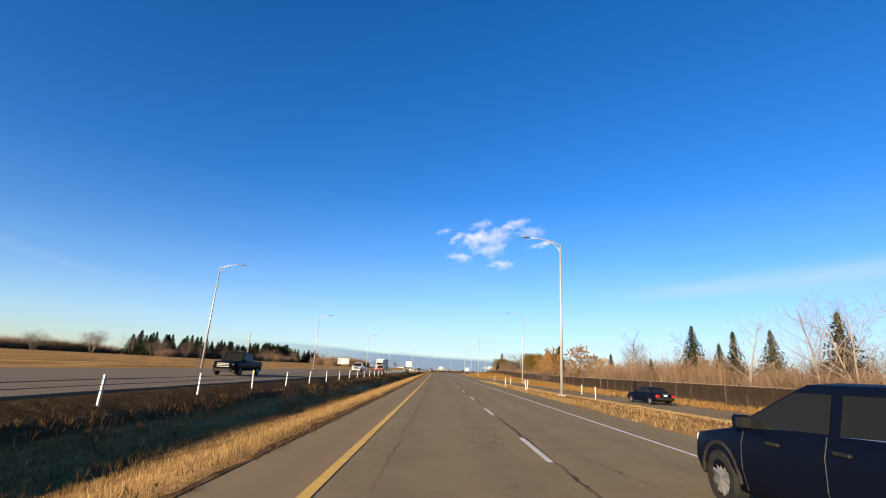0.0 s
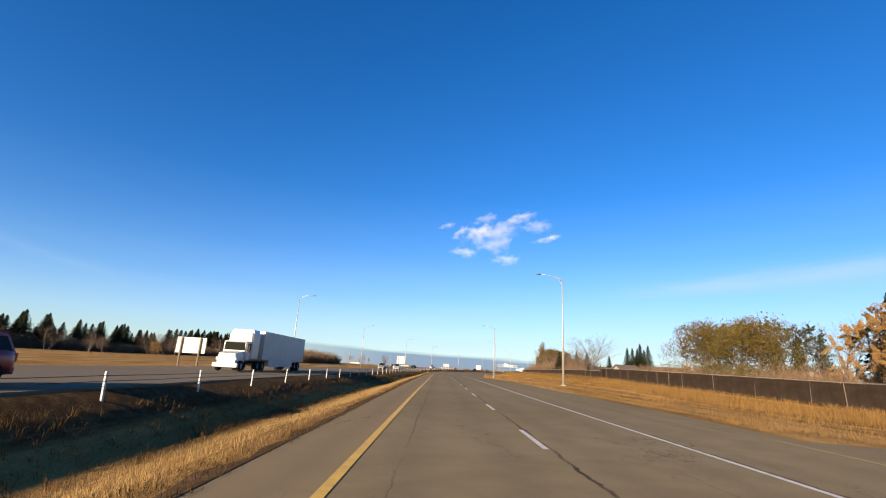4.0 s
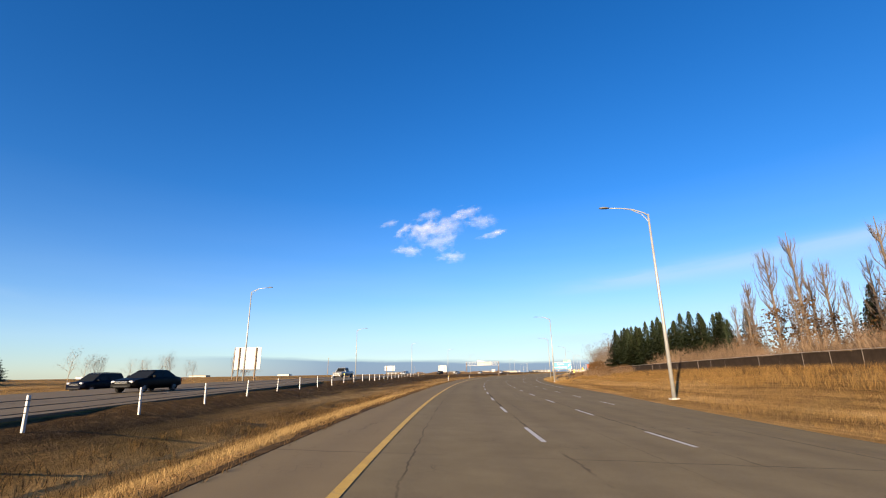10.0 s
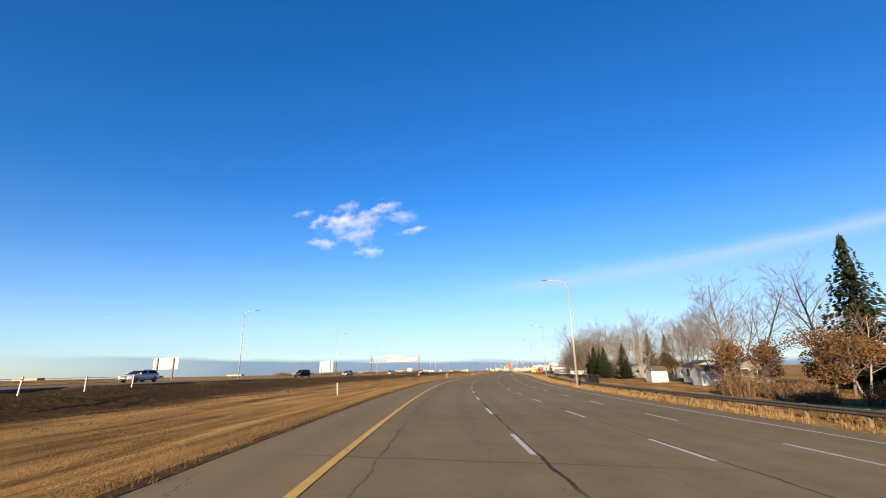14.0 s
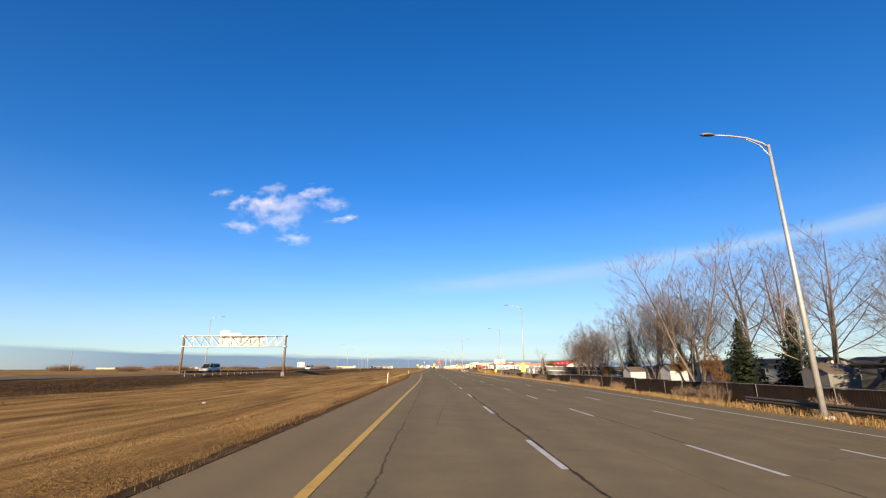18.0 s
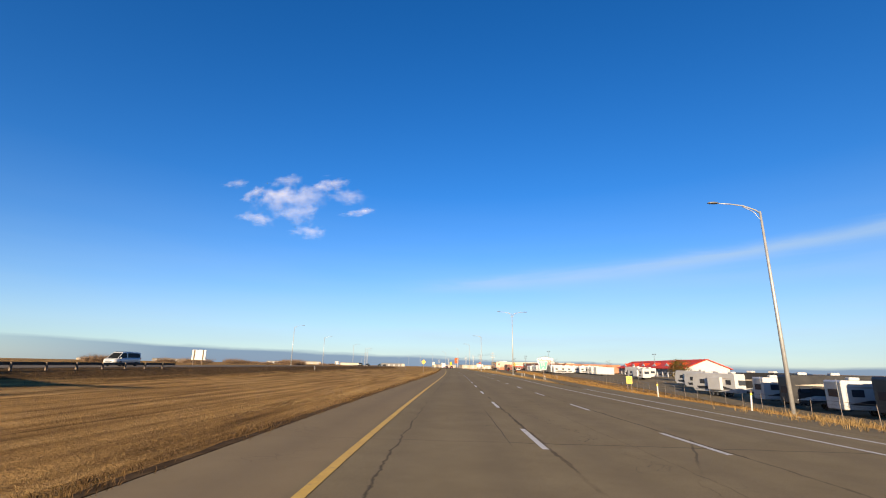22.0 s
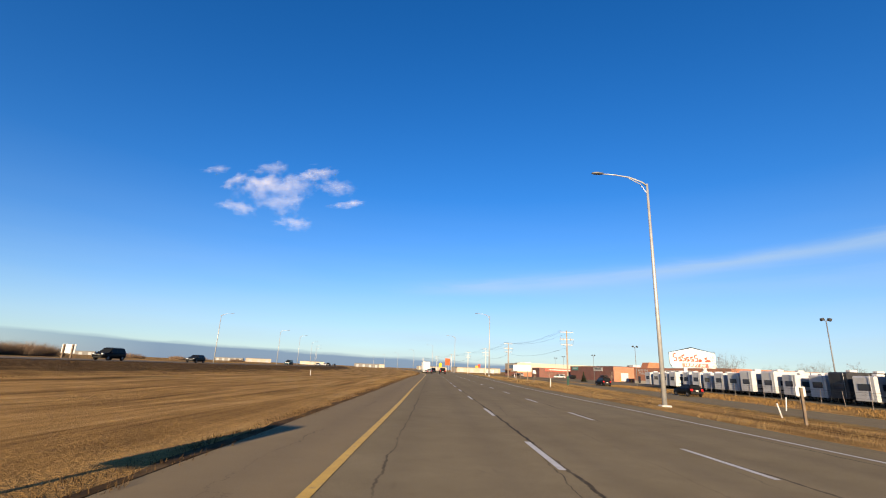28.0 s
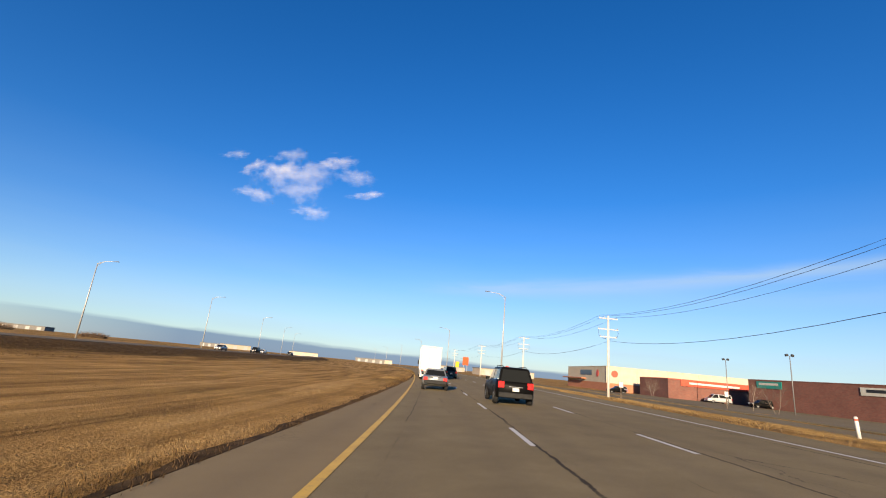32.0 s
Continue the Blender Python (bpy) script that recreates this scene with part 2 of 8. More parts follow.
def asphalt(name, dark=0.0):
    m = bpy.data.materials.new(name)
    m.use_nodes = True
    k = Nodes(m.node_tree)
    out, b = k.n("ShaderNodeOutputMaterial"), k.n("ShaderNodeBsdfPrincipled")
    k.link(b, 0, out, 0)
    pos = k.n("ShaderNodeNewGeometry").outputs["Position"]
    uv = k.n("ShaderNodeUVMap", uv_map="road").outputs[0]
    s3 = k.n("ShaderNodeSeparateXYZ")
    k.t.links.new(uv, s3.inputs[0])
    big = k.noise(pos, 0.06, 5, 0.6)
    mid = k.noise(pos, 0.9, 6, 0.65)
    grain = k.noise(pos, 55, 2, 0.8)
    base = k.ramp(big, [(0.3, (0.163, 0.127, 0.069)), (0.7, (0.204, 0.162, 0.093))])
    base = k.mix(0.55, base, k.ramp(mid, [(0.3, (0.78,) * 3), (0.7, (1.16,) * 3)]), "MULTIPLY")
    base = k.mix(0.5, base, k.ramp(grain, [(0.25, (0.6,) * 3), (0.75, (1.35,) * 3)]), "MULTIPLY")
    # paler, sandier shoulder outside the yellow line
    sh = k.math("MULTIPLY", k.math("SUBTRACT", 0.05, s3.outputs[0]), 6.0, True)
    base = k.mix(k.math("MULTIPLY", sh, 0.55), base, (0.215, 0.158, 0.088))
    # worn and darker wheel tracks along each lane
    tr = k.math("ABSOLUTE", k.math("SUBTRACT", k.math("FRACT", k.math("DIVIDE", s3.outputs[0], 1.8)), 0.5))
    base = k.mix(k.math("MULTIPLY", k.math("SUBTRACT", 0.32, tr, True), 0.55), base, (0.086, 0.070, 0.052))
    # sealed cracks: along and across the lanes, broken up
    mpn = k.n("ShaderNodeMapping")
    mpn.inputs["Scale"].default_value = (1.0, 0.16, 1)
    k.t.links.new(uv, mpn.inputs[0])
    vor = k.n("ShaderNodeTexVoronoi", feature="DISTANCE_TO_EDGE")
    vor.inputs["Scale"].default_value = 0.22
    wob = k.noise(uv, 0.8, 5, 0.7)
    add = k.n("ShaderNodeVectorMath", operation="ADD")
    k.t.links.new(mpn.outputs[0], add.inputs[0])
    k.t.links.new(wob, add.inputs[1])
    k.t.links.new(add.outputs[0], vor.inputs["Vector"])
    crack = k.math("MULTIPLY", k.math("SUBTRACT", 0.0022, vor.outputs[0]), 900.0, True)
    gate = k.math("MULTIPLY", k.math("SUBTRACT", k.noise(pos, 0.12, 3), 0.5), 9.0, True)
    crack = k.math("MULTIPLY", crack, gate)
    base = k.mix(k.math("MULTIPLY", crack, 0.8), base, (0.028, 0.025, 0.022))
    # fine alligator cracking in patches
    v2 = k.n("ShaderNodeTexVoronoi", feature="DISTANCE_TO_EDGE")
    v2.inputs["Scale"].default_value = 3.2
    k.t.links.new(pos, v2.inputs["Vector"])
    g2 = k.math("MULTIPLY", k.math("SUBTRACT", k.noise(pos, 0.35, 4), 0.60), 9.0, True)
    c2 = k.math("MULTIPLY", k.math("MULTIPLY", k.math("SUBTRACT", 0.03, v2.outputs[0]), 40.0, True), g2)
    base = k.mix(k.math("MULTIPLY", c2, 0.6), base, (0.05, 0.044, 0.038))
    if not dark:
        wl = k.math("MULTIPLY", k.math("SUBTRACT", k.noise(pos, 0.55, 5, 0.7), 0.5), 0.34)
        for centre, half, strength in ((3.82, 0.050, 0.9), (7.50, 0.045, 0.75), (0.75, 0.028, 0.7), (5.7, 0.022, 0.5), (10.95, 0.04, 0.7), (12.8, 0.04, 0.5)):
            off = k.math("ABSOLUTE", k.math("SUBTRACT", k.math("ADD", s3.outputs[0], wl), centre))
            gt = k.math("MULTIPLY", k.math("SUBTRACT", k.noise(pos, 0.09 + centre * 0.004, 5, 0.7), 0.40), 7.0, True)
            ragged = k.math("MULTIPLY", k.noise(pos, 3.0, 4, 0.75), half * 2.0)
            ck = k.math("MULTIPLY", k.math("MULTIPLY", k.math("SUBTRACT", ragged, off), 40.0, True), gt)
            base = k.mix(k.math("MULTIPLY", ck, strength), base, (0.022, 0.019, 0.016))
        # the seam beside the first lane line has broken open over one stretch
        span = k.math("MULTIPLY", k.math("MULTIPLY", k.math("SUBTRACT", s3.outputs[1], 150.0), 0.03, True), k.math("MULTIPLY", k.math("SUBTRACT", 268.0, s3.outputs[1]), 0.05, True))
        gap = k.math("SUBTRACT", k.math("SUBTRACT", k.math("MULTIPLY", k.noise(pos, 1.6, 6, 0.8), 0.46), 0.135), k.math("ABSOLUTE", k.math("SUBTRACT", k.math("ADD", s3.outputs[0], k.math("MULTIPLY", wl, 0.4)), 3.90)))
        base = k.mix(k.math("MULTIPLY", k.math("MULTIPLY", gap, 24.0, True), k.math("MULTIPLY", span, 0.92)), base, k.ramp(k.noise(pos, 9.0, 4, 0.8), [(0.4, (0.012, 0.010, 0.008)), (0.66, (0.10, 0.078, 0.046))]))
        # thin joints straight across the lanes, and a few dark oil and patch marks
        cross = k.math("SUBTRACT", k.math("FRACT", k.math("DIVIDE", k.math("ADD", s3.outputs[1], k.math("MULTIPLY", wl, 1.2)), 19.7)), 0.5)
        cross = k.math("MULTIPLY", k.math("SUBTRACT", 0.045, k.math("MULTIPLY", k.math("ABSOLUTE", cross), 19.7)), 40.0, True)
        cg = k.math("MULTIPLY", k.math("SUBTRACT", k.noise(pos, 0.045, 3, 0.6), 0.47), 12.0, True)
        base = k.mix(k.math("MULTIPLY", k.math("MULTIPLY", cross, cg), 0.6), base, (0.045, 0.036, 0.026))
        oil = k.math("MULTIPLY", k.math("SUBTRACT", k.noise(mpn.outputs[0], 1.1, 5, 0.7, 0.5), 0.66), 9.0, True)
        base = k.mix(k.math("MULTIPLY", oil, 0.45), base, (0.055, 0.046, 0.036))
    if dark:
        base = k.mix(dark, base, (0.09, 0.085, 0.08))
    k.t.links.new(base, b.inputs["Base Color"])
    b.inputs["Roughness"].default_value = 0.92
    b.inputs["Specular IOR Level"].default_value = 0.06
    bp = k.n("ShaderNodeBump")
    bp.inputs["Strength"].default_value, bp.inputs["Distance"].default_value = 0.35, 0.01
    k.t.links.new(k.math("ADD", grain, k.math("MULTIPLY", crack, -1.5)), bp.inputs["Height"])
    k.link(bp, 0, b, "Normal")
    return m


def grass_ground():
    m = bpy.data.materials.new("dry_grass_ground")
    m.use_nodes = True
    k = Nodes(m.node_tree)
    out, b = k.n("ShaderNodeOutputMaterial"), k.n("ShaderNodeBsdfPrincipled")
    k.link(b, 0, out, 0)
    pos = k.n("ShaderNodeNewGeometry").outputs["Position"]
    uv = k.n("ShaderNodeUVMap", uv_map="road").outputs[0]
    mpn = k.n("ShaderNodeMapping")
    mpn.inputs["Scale"].default_value = (1.0, 0.07, 1)
    k.t.links.new(uv, mpn.inputs[0])
    streak = k.noise(mpn.outputs[0], 0.55, 6, 0.65, 0.4)        # mowing swaths along the road
    mid = k.noise(pos, 0.35, 6, 0.65)
    fine = k.noise(pos, 9.0, 4, 0.75)
    base = k.ramp(streak, [(0.30, (0.090, 0.050, 0.018)), (0.41, (0.215, 0.124, 0.042)), (0.54, (0.345, 0.205, 0.074)), (0.68, (0.45, 0.285, 0.115))])
    base = k.mix(0.7, base, k.ramp(mid, [(0.3, (0.62, 0.60, 0.56)), (0.7, (1.2, 1.2, 1.15))]), "MULTIPLY")
    base = k.mix(0.8, base, k.ramp(fine, [(0.25, (0.5,) * 3), (0.75, (1.4,) * 3)]), "MULTIPLY")
    green = k.math("MULTIPLY", k.math("SUBTRACT", k.noise(pos, 0.05, 4), 0.56), 5.0, True)
    base = k.mix(k.math("MULTIPLY", green, 0.25), base, (0.16, 0.15, 0.05))
    # ragged, darker mottled brown band on the slope below the far carriageway
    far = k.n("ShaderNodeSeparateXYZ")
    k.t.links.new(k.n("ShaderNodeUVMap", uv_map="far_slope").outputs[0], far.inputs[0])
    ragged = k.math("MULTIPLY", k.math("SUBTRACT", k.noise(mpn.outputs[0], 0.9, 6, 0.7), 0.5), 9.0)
    dark_band = k.math("MULTIPLY", k.math("SUBTRACT", 7.0, k.math("ADD", far.outputs[0], ragged)), 0.45, True)
    dark_band = k.math("MULTIPLY", dark_band, k.math("MULTIPLY", far.outputs[0], 2.0, True))
    mottle = k.ramp(k.noise(pos, 2.2, 6, 0.75), [(0.3, (0.022, 0.013, 0.006)), (0.52, (0.066, 0.040, 0.018)), (0.72, (0.17, 0.108, 0.048))])
    base = k.mix(k.math("MULTIPLY", dark_band, 0.9), base, mottle)
    k.t.links.new(base, b.inputs["Base Color"])
    b.inputs["Roughness"].default_value = 0.95
    b.inputs["Specular IOR Level"].default_value = 0.03
    bp = k.n("ShaderNodeBump")
    bp.inputs["Strength"].default_value, bp.inputs["Distance"].default_value = 1.0, 0.14
    k.t.links.new(k.math("ADD", fine, k.math("MULTIPLY", mid, 2.0)), bp.inputs["Height"])
    k.link(bp, 0, b, "Normal")
    return m


M["asphalt"] = asphalt("asphalt")
M["asphalt_far"] = asphalt("asphalt_opposite", 0.5)
M["ground"] = grass_ground()

# ---------------------------------------------------------------- the road's line
# the yellow edge line is l = 0; s runs along it, l to its right; headings in degrees at distances s
ALIGN_S = [-300.0, 0.0, 80.0, 160.0, 220.0, 270.0, 330.0, 390.0, 450.0, 510.0, 560.0, 620.0, 660.0, 720.0, 800.0, 880.0, 940.0, 1200.0, 1600.0, 4000.0]
ALIGN_H = [0.59, 0.59, 1.25, 0.99, -0.44, -2.79, -9.58, -13.95, -18.5, -23.82, -24.89, -22.62, -24.56, -25.01, -24.04, -24.09, -22.39, -12.0, -6.0, -6.0]
X0, Y0 = -1.456, -0.022
STEP = 2.0
PACE = 1.0023          # true metres for one metre of the plan


def hermite(ks, vs, s):
    ks, vs, s = np.array(ks, float), np.array(vs, float), np.asarray(s, float)
    m = np.gradient(vs, ks)
    k = np.clip(np.searchsorted(ks, s) - 1, 0, len(ks) - 2)
    h = ks[k + 1] - ks[k]
    a = np.clip((s - ks[k]) / h, 0, 1)
    return vs[k] * (1 + 2 * a) * (1 - a) ** 2 + h * m[k] * a * (1 - a) ** 2 + vs[k + 1] * a * a * (3 - 2 * a) + h * m[k + 1] * a * a * (a - 1)


LINE_S = np.arange(-300, 4000 + STEP, STEP)
LINE_H = np.radians(hermite(ALIGN_S, ALIGN_H, LINE_S))
LINE_X = np.r_[0, np.cumsum(-np.sin(LINE_H[:-1]) * STEP * PACE)]
LINE_Y = np.r_[0, np.cumsum(np.cos(LINE_H[:-1]) * STEP * PACE)]
_i0 = int(np.argmin(abs(LINE_S)))
LINE_X += X0 - LINE_X[_i0]
LINE_Y += Y0 - LINE_Y[_i0]


def head(s):
    return float(np.interp(s, LINE_S, LINE_H))


def smooth01(a):
    a = min(1.0, max(0.0, a))
    return a * a * (3 - 2 * a)


def knots(pairs):
    ks, vs = zip(*pairs)
    return lambda s: float(np.interp(s, ks, vs))


bank_deg = knots([(-300, -0.5), (200, -0.3), (235, 1.5), (270, 2.4), (420, 3.0), (500, 2.8), (560, 1.6), (620, 0.4), (880, 0.2), (945, -2.4), (1100, -2.8), (1300, -0.5), (4000, 0)])
edge_r = knots([(-300, 9.3), (75, 9.3), (140, 12.5), (260, 13.0), (310, 13.4), (345, 16.2), (580, 16.2), (640, 14.0), (690, 13.2), (4000, 13.2)])
opp_near = knots([(-300, -10.4), (290, -10.6), (365, -15.0), (441, -23.5), (520, -32.0), (646, -40.0), (760, -41.5), (1100, -41.0), (4000, -41)])
EDGE_L = -1.9
OPP_W = 15.5
right_z = knots([(-300, -0.2), (90, -0.1), (150, 0.3), (190, 1.1), (215, 1.35), (335, 1.32), (390, 0.75), (424, -1.0), (600, -0.9), (645, -2.0), (705, -2.2), (760, -1.4), (820, -0.8), (900, -0.4), (4000, -0.3)])
right_foot = knots([(-300, 24), (150, 30), (240, 27), (330, 27), (420, 24), (600, 25), (645, 34), (710, 38), (760, 37), (900, 40), (4000, 60)])
opp_z = knots([(-300, 0.1), (290, 0.2), (350, 0.85), (450, 1.05), (540, 0.75), (650, 0.5), (820, 0.9), (1000, 0.7), (4000, 0.5)])


ditch = knots([(0, 0), (0.08, -0.08), (0.2, -0.45), (0.36, -1.0), (0.50, -1.35), (0.60, -1.38), (0.82, -0.45), (0.92, -0.1), (1, 0)])


# where the yellow line and the pavement's left edge truly lie, across the plan line
YELLOW = [(-300, -0.07), (6, -0.07), (35, -0.03), (65, 0.04), (94, 0.17), (140, 0.36), (183, 0.45), (213, 0.03), (244, -0.28), (272, -0.19), (302, 0.25), (332, 0.30), (362, 0.0), (391, -0.2), (421, -0.06), (465, 0.12), (509, 0.25), (538, 0.16), (567, -0.07), (596, -0.1), (626, 0.05), (655, -0.12), (685, -0.01), (714, 0.11), (744, 0.14), (759, 0.08), (817, 0.06), (832, 0.0), (847, -0.04), (862, -0.21), (891, -0.41), (906, -0.43), (921, -0.40), (935, -0.17), (950, 0.05), (990, 0.1), (4000, 0.1)]
LEFT_EDGE = [(-300, -1.46), (36, -1.43), (66, -1.38), (95, -1.25), (185, -1.36), (215, -1.52), (246, -2.0), (275, -2.03), (303, -1.73), (333, -1.5), (363, -1.83), (423, -2.05), (510, -1.8), (540, -1.75), (571, -2.2), (600, -2.05), (630, -2.32), (659, -2.5), (688, -2.41), (717, -2.18), (761, -2.3), (820, -2.28), (850, -2.4), (866, -2.53), (896, -2.95), (910, -3.0), (925, -2.8), (938, -2.3), (952, -1.9), (4000, -1.9)]


def fair(pairs):
    ks, vs = zip(*pairs)
    fine = np.arange(-300, 4001, 4.0)
    tab = hermite(ks, vs, fine)
    return lambda s: float(np.interp(s, fine, tab))


yellow_l, left_edge = fair(YELLOW), fair(LEFT_EDGE)


def real_l(s, l):
    """Offset from the plan line of what nominally lies at l."""
    y = yellow_l(s)
    return float(np.interp(l, (-9.0, EDGE_L, 0.0, 16.5, 26.0), (-9.0, left_edge(s), y, 16.5 + y, 26.0))) if -9 < l < 26 else l


def nominal(s, l):
    y = yellow_l(s)
    return float(np.interp(l, (-9.0, left_edge(s), y, 16.5 + y, 26.0), (-9.0, EDGE_L, 0.0, 16.5, 26.0))) if -9 < l < 26 else l


wide_median = knots([(0, 0), (0.08, -0.12), (0.22, -0.6), (0.45, -1.05), (0.70, -1.30), (0.82, -1.28), (0.96, -0.12), (1, 0)])


def ground_z(s, l):
    """Height of the bare ground."""
    return base_z(s, nominal(s, l))


def base_z(s, l):
    b = math.tan(radians(bank_deg(s)))
    er, on = edge_r(s), opp_near(s)
    if l < EDGE_L:
        z0 = -b * (EDGE_L - 1.6)
        zo = opp_z(s)
        if l > on:
            a = (EDGE_L - l) / (EDGE_L - on)
            narrow = 1 - smooth01((-on - 11.0) / 9.0)
            shallow = wide_median(a)
            steep = ditch(a)
            return z0 + (zo - z0) * smooth01(a) + shallow * (1 - narrow) + steep * narrow
        far = on - OPP_W
        if l > far:
            return zo
        return zo - 0.5 * smooth01((far - l) / 4) * (1 - smooth01((far - l - 4) / 30))
    if l <= er:
        return -b * (l - 1.6)
    z0 = -b * (er - 1.6)
    zt = right_z(s)
    a = (l - er) / max(4.0, right_foot(s) - er)
    return z0 + (zt - z0) * smooth01(a) - 0.25 * math.sin(math.pi * min(1, a)) * (1 if zt < 0.1 else 0.6)


def W(s, l, z=None):
    """World point at s along and l right of the yellow line; z above the ground there unless given."""
    i = (s + 300) / STEP
    k = min(max(int(i), 0), len(LINE_S) - 2)
    a = i - k
    x = LINE_X[k] * (1 - a) + LINE_X[k + 1] * a
    y = LINE_Y[k] * (1 - a) + LINE_Y[k + 1] * a
    h = LINE_H[k]
    return Vector((x + l * math.cos(h), y + l * math.sin(h), ground_z(s, l) if z is None else z))


def at(s, l, turn=0.0, dz=0.0):
    """Pose standing on the ground at (s, l), facing along the road, turned by degrees."""
    p = W(s, l)
    return pose(p.x, p.y, p.z + dz, 0, 0, math.degrees(head(s)) + turn)


# ---------------------------------------------------------------- mesh helpers
def mesh(name, verts, faces, mat, smooth=False):
    me = bpy.data.meshes.new(name)
    me.from_pydata([tuple(v) for v in verts], [], faces)
    me.update()
    for m in (mat if isinstance(mat, (list, tuple)) else [mat]):
        me.materials.append(m)
    if smooth:
        me.polygons.foreach_set("use_smooth", [True] * len(me.polygons))
    return me


def part(name, bm, mat, parent=None, label="", smooth=False):
    """Link a bmesh (or a mesh) as one mesh object under a thing or a part."""
    if isinstance(bm, bmesh.types.BMesh):
        me = bpy.data.meshes.new(name)
        bm.to_mesh(me)
        bm.free()
        me.materials.append(mat)
        if smooth:
            me.polygons.foreach_set("use_smooth", [True] * len(me.polygons))
    else:
        me = bm
    ob = new(name, me)
    if parent is not None:
        ob.parent = parent
    if label:
        ob["label"] = label
    return ob


def empty(name, m=None, label="", category="", group="", kind=""):
    ob = new(name)
    ob.empty_display_size = 0.3
    if m is not None:
        ob.matrix_basis = m
    return tagged(ob, label, category, group, kind)


def box(bm, x0, y0, z0, x1, y1, z1, bevel=0.0, m=None):
    r = bmesh.ops.create_cube(bm, size=1.0)
    vs = r["verts"]
    for v in vs:
        v.co = Vector((x0 + (v.co.x + 0.5) * (x1 - x0), y0 + (v.co.y + 0.5) * (y1 - y0), z0 + (v.co.z + 0.5) * (z1 - z0)))
    if bevel:
        es = list({e for v in vs for e in v.link_edges})
        r2 = bmesh.ops.bevel(bm, geom=es, offset=bevel, segments=1, affect="EDGES")
        vs = list({v for f in r2["faces"] for v in f.verts} | {v for v in vs if v.is_valid})
    if m is not None:
        bmesh.ops.transform(bm, matrix=m, verts=vs)
    return vs


def bx(*a, **k):
    bm = bmesh.new()
    box(bm, *a, **k)
    return bm


def tube(points, radii, sides=8, cap=True):
    """A bmesh tube through points with a radius at each."""
    bm = bmesh.new()
    rings = []
    n = len(points)
    for i, p in enumerate(points):
        p = Vector(p)
        d = (Vector(points[min(i + 1, n - 1)]) - Vector(points[max(i - 1, 0)])).normalized()
        u = d.orthogonal().normalized() if abs(d.z) < 0.99 else Vector((1, 0, 0))
        v = d.cross(u)
        r = radii[i] if isinstance(radii, (list, tuple)) else radii
        rings.append([bm.verts.new(p + (u * math.cos(2 * math.pi * j / sides) + v * math.sin(2 * math.pi * j / sides)) * r) for j in range(sides)])
    for a, b in zip(rings, rings[1:]):
        # match nearest start so that rings do not twist
        k = min(range(sides), key=lambda q: (a[0].co - b[q].co).length)
        b[:] = b[k:] + b[:k]
        if (a[1].co - b[1].co).length > (a[1].co - b[-1].co).length:
            b[:] = [b[0]] + b[:0:-1]
        for j in range(sides):
            bm.faces.new((a[j], a[(j + 1) % sides], b[(j + 1) % sides], b[j]))
    if cap:
        bm.faces.new(rings[0][::-1])
        bm.faces.new(rings[-1])
    bmesh.ops.recalc_face_normals(bm, faces=bm.faces)
    return bm


def prism(outline, y0, y1, bevel=0.0):
    """Extrude an outline in x, z from y0 to y1."""
    bm = bmesh.new()
    a = [bm.verts.new((x, y0, z)) for x, z in outline]
    b = [bm.verts.new((x, y1, z)) for x, z in outline]
    bm.faces.new(a)
    bm.faces.new(b[::-1])
    n = len(a)
    for i in range(n):
        bm.faces.new((a[i], b[i], b[(i + 1) % n], a[(i + 1) % n]))
    bmesh.ops.recalc_face_normals(bm, faces=bm.faces)
    if bevel:
        bmesh.ops.bevel(bm, geom=bm.edges[:], offset=bevel, segments=1, affect="EDGES")
    return bm


ramp_c = knots([(-120, 30), (0, 24), (40, 20.5), (75, 16.5), (110, 12.5), (150, 9.5)])
exit_c = knots([(590, 12.4), (640, 13.2), (690, 16.5), (740, 21.5), (800, 26), (860, 29.5), (920, 33), (1000, 35), (1800, 35)])
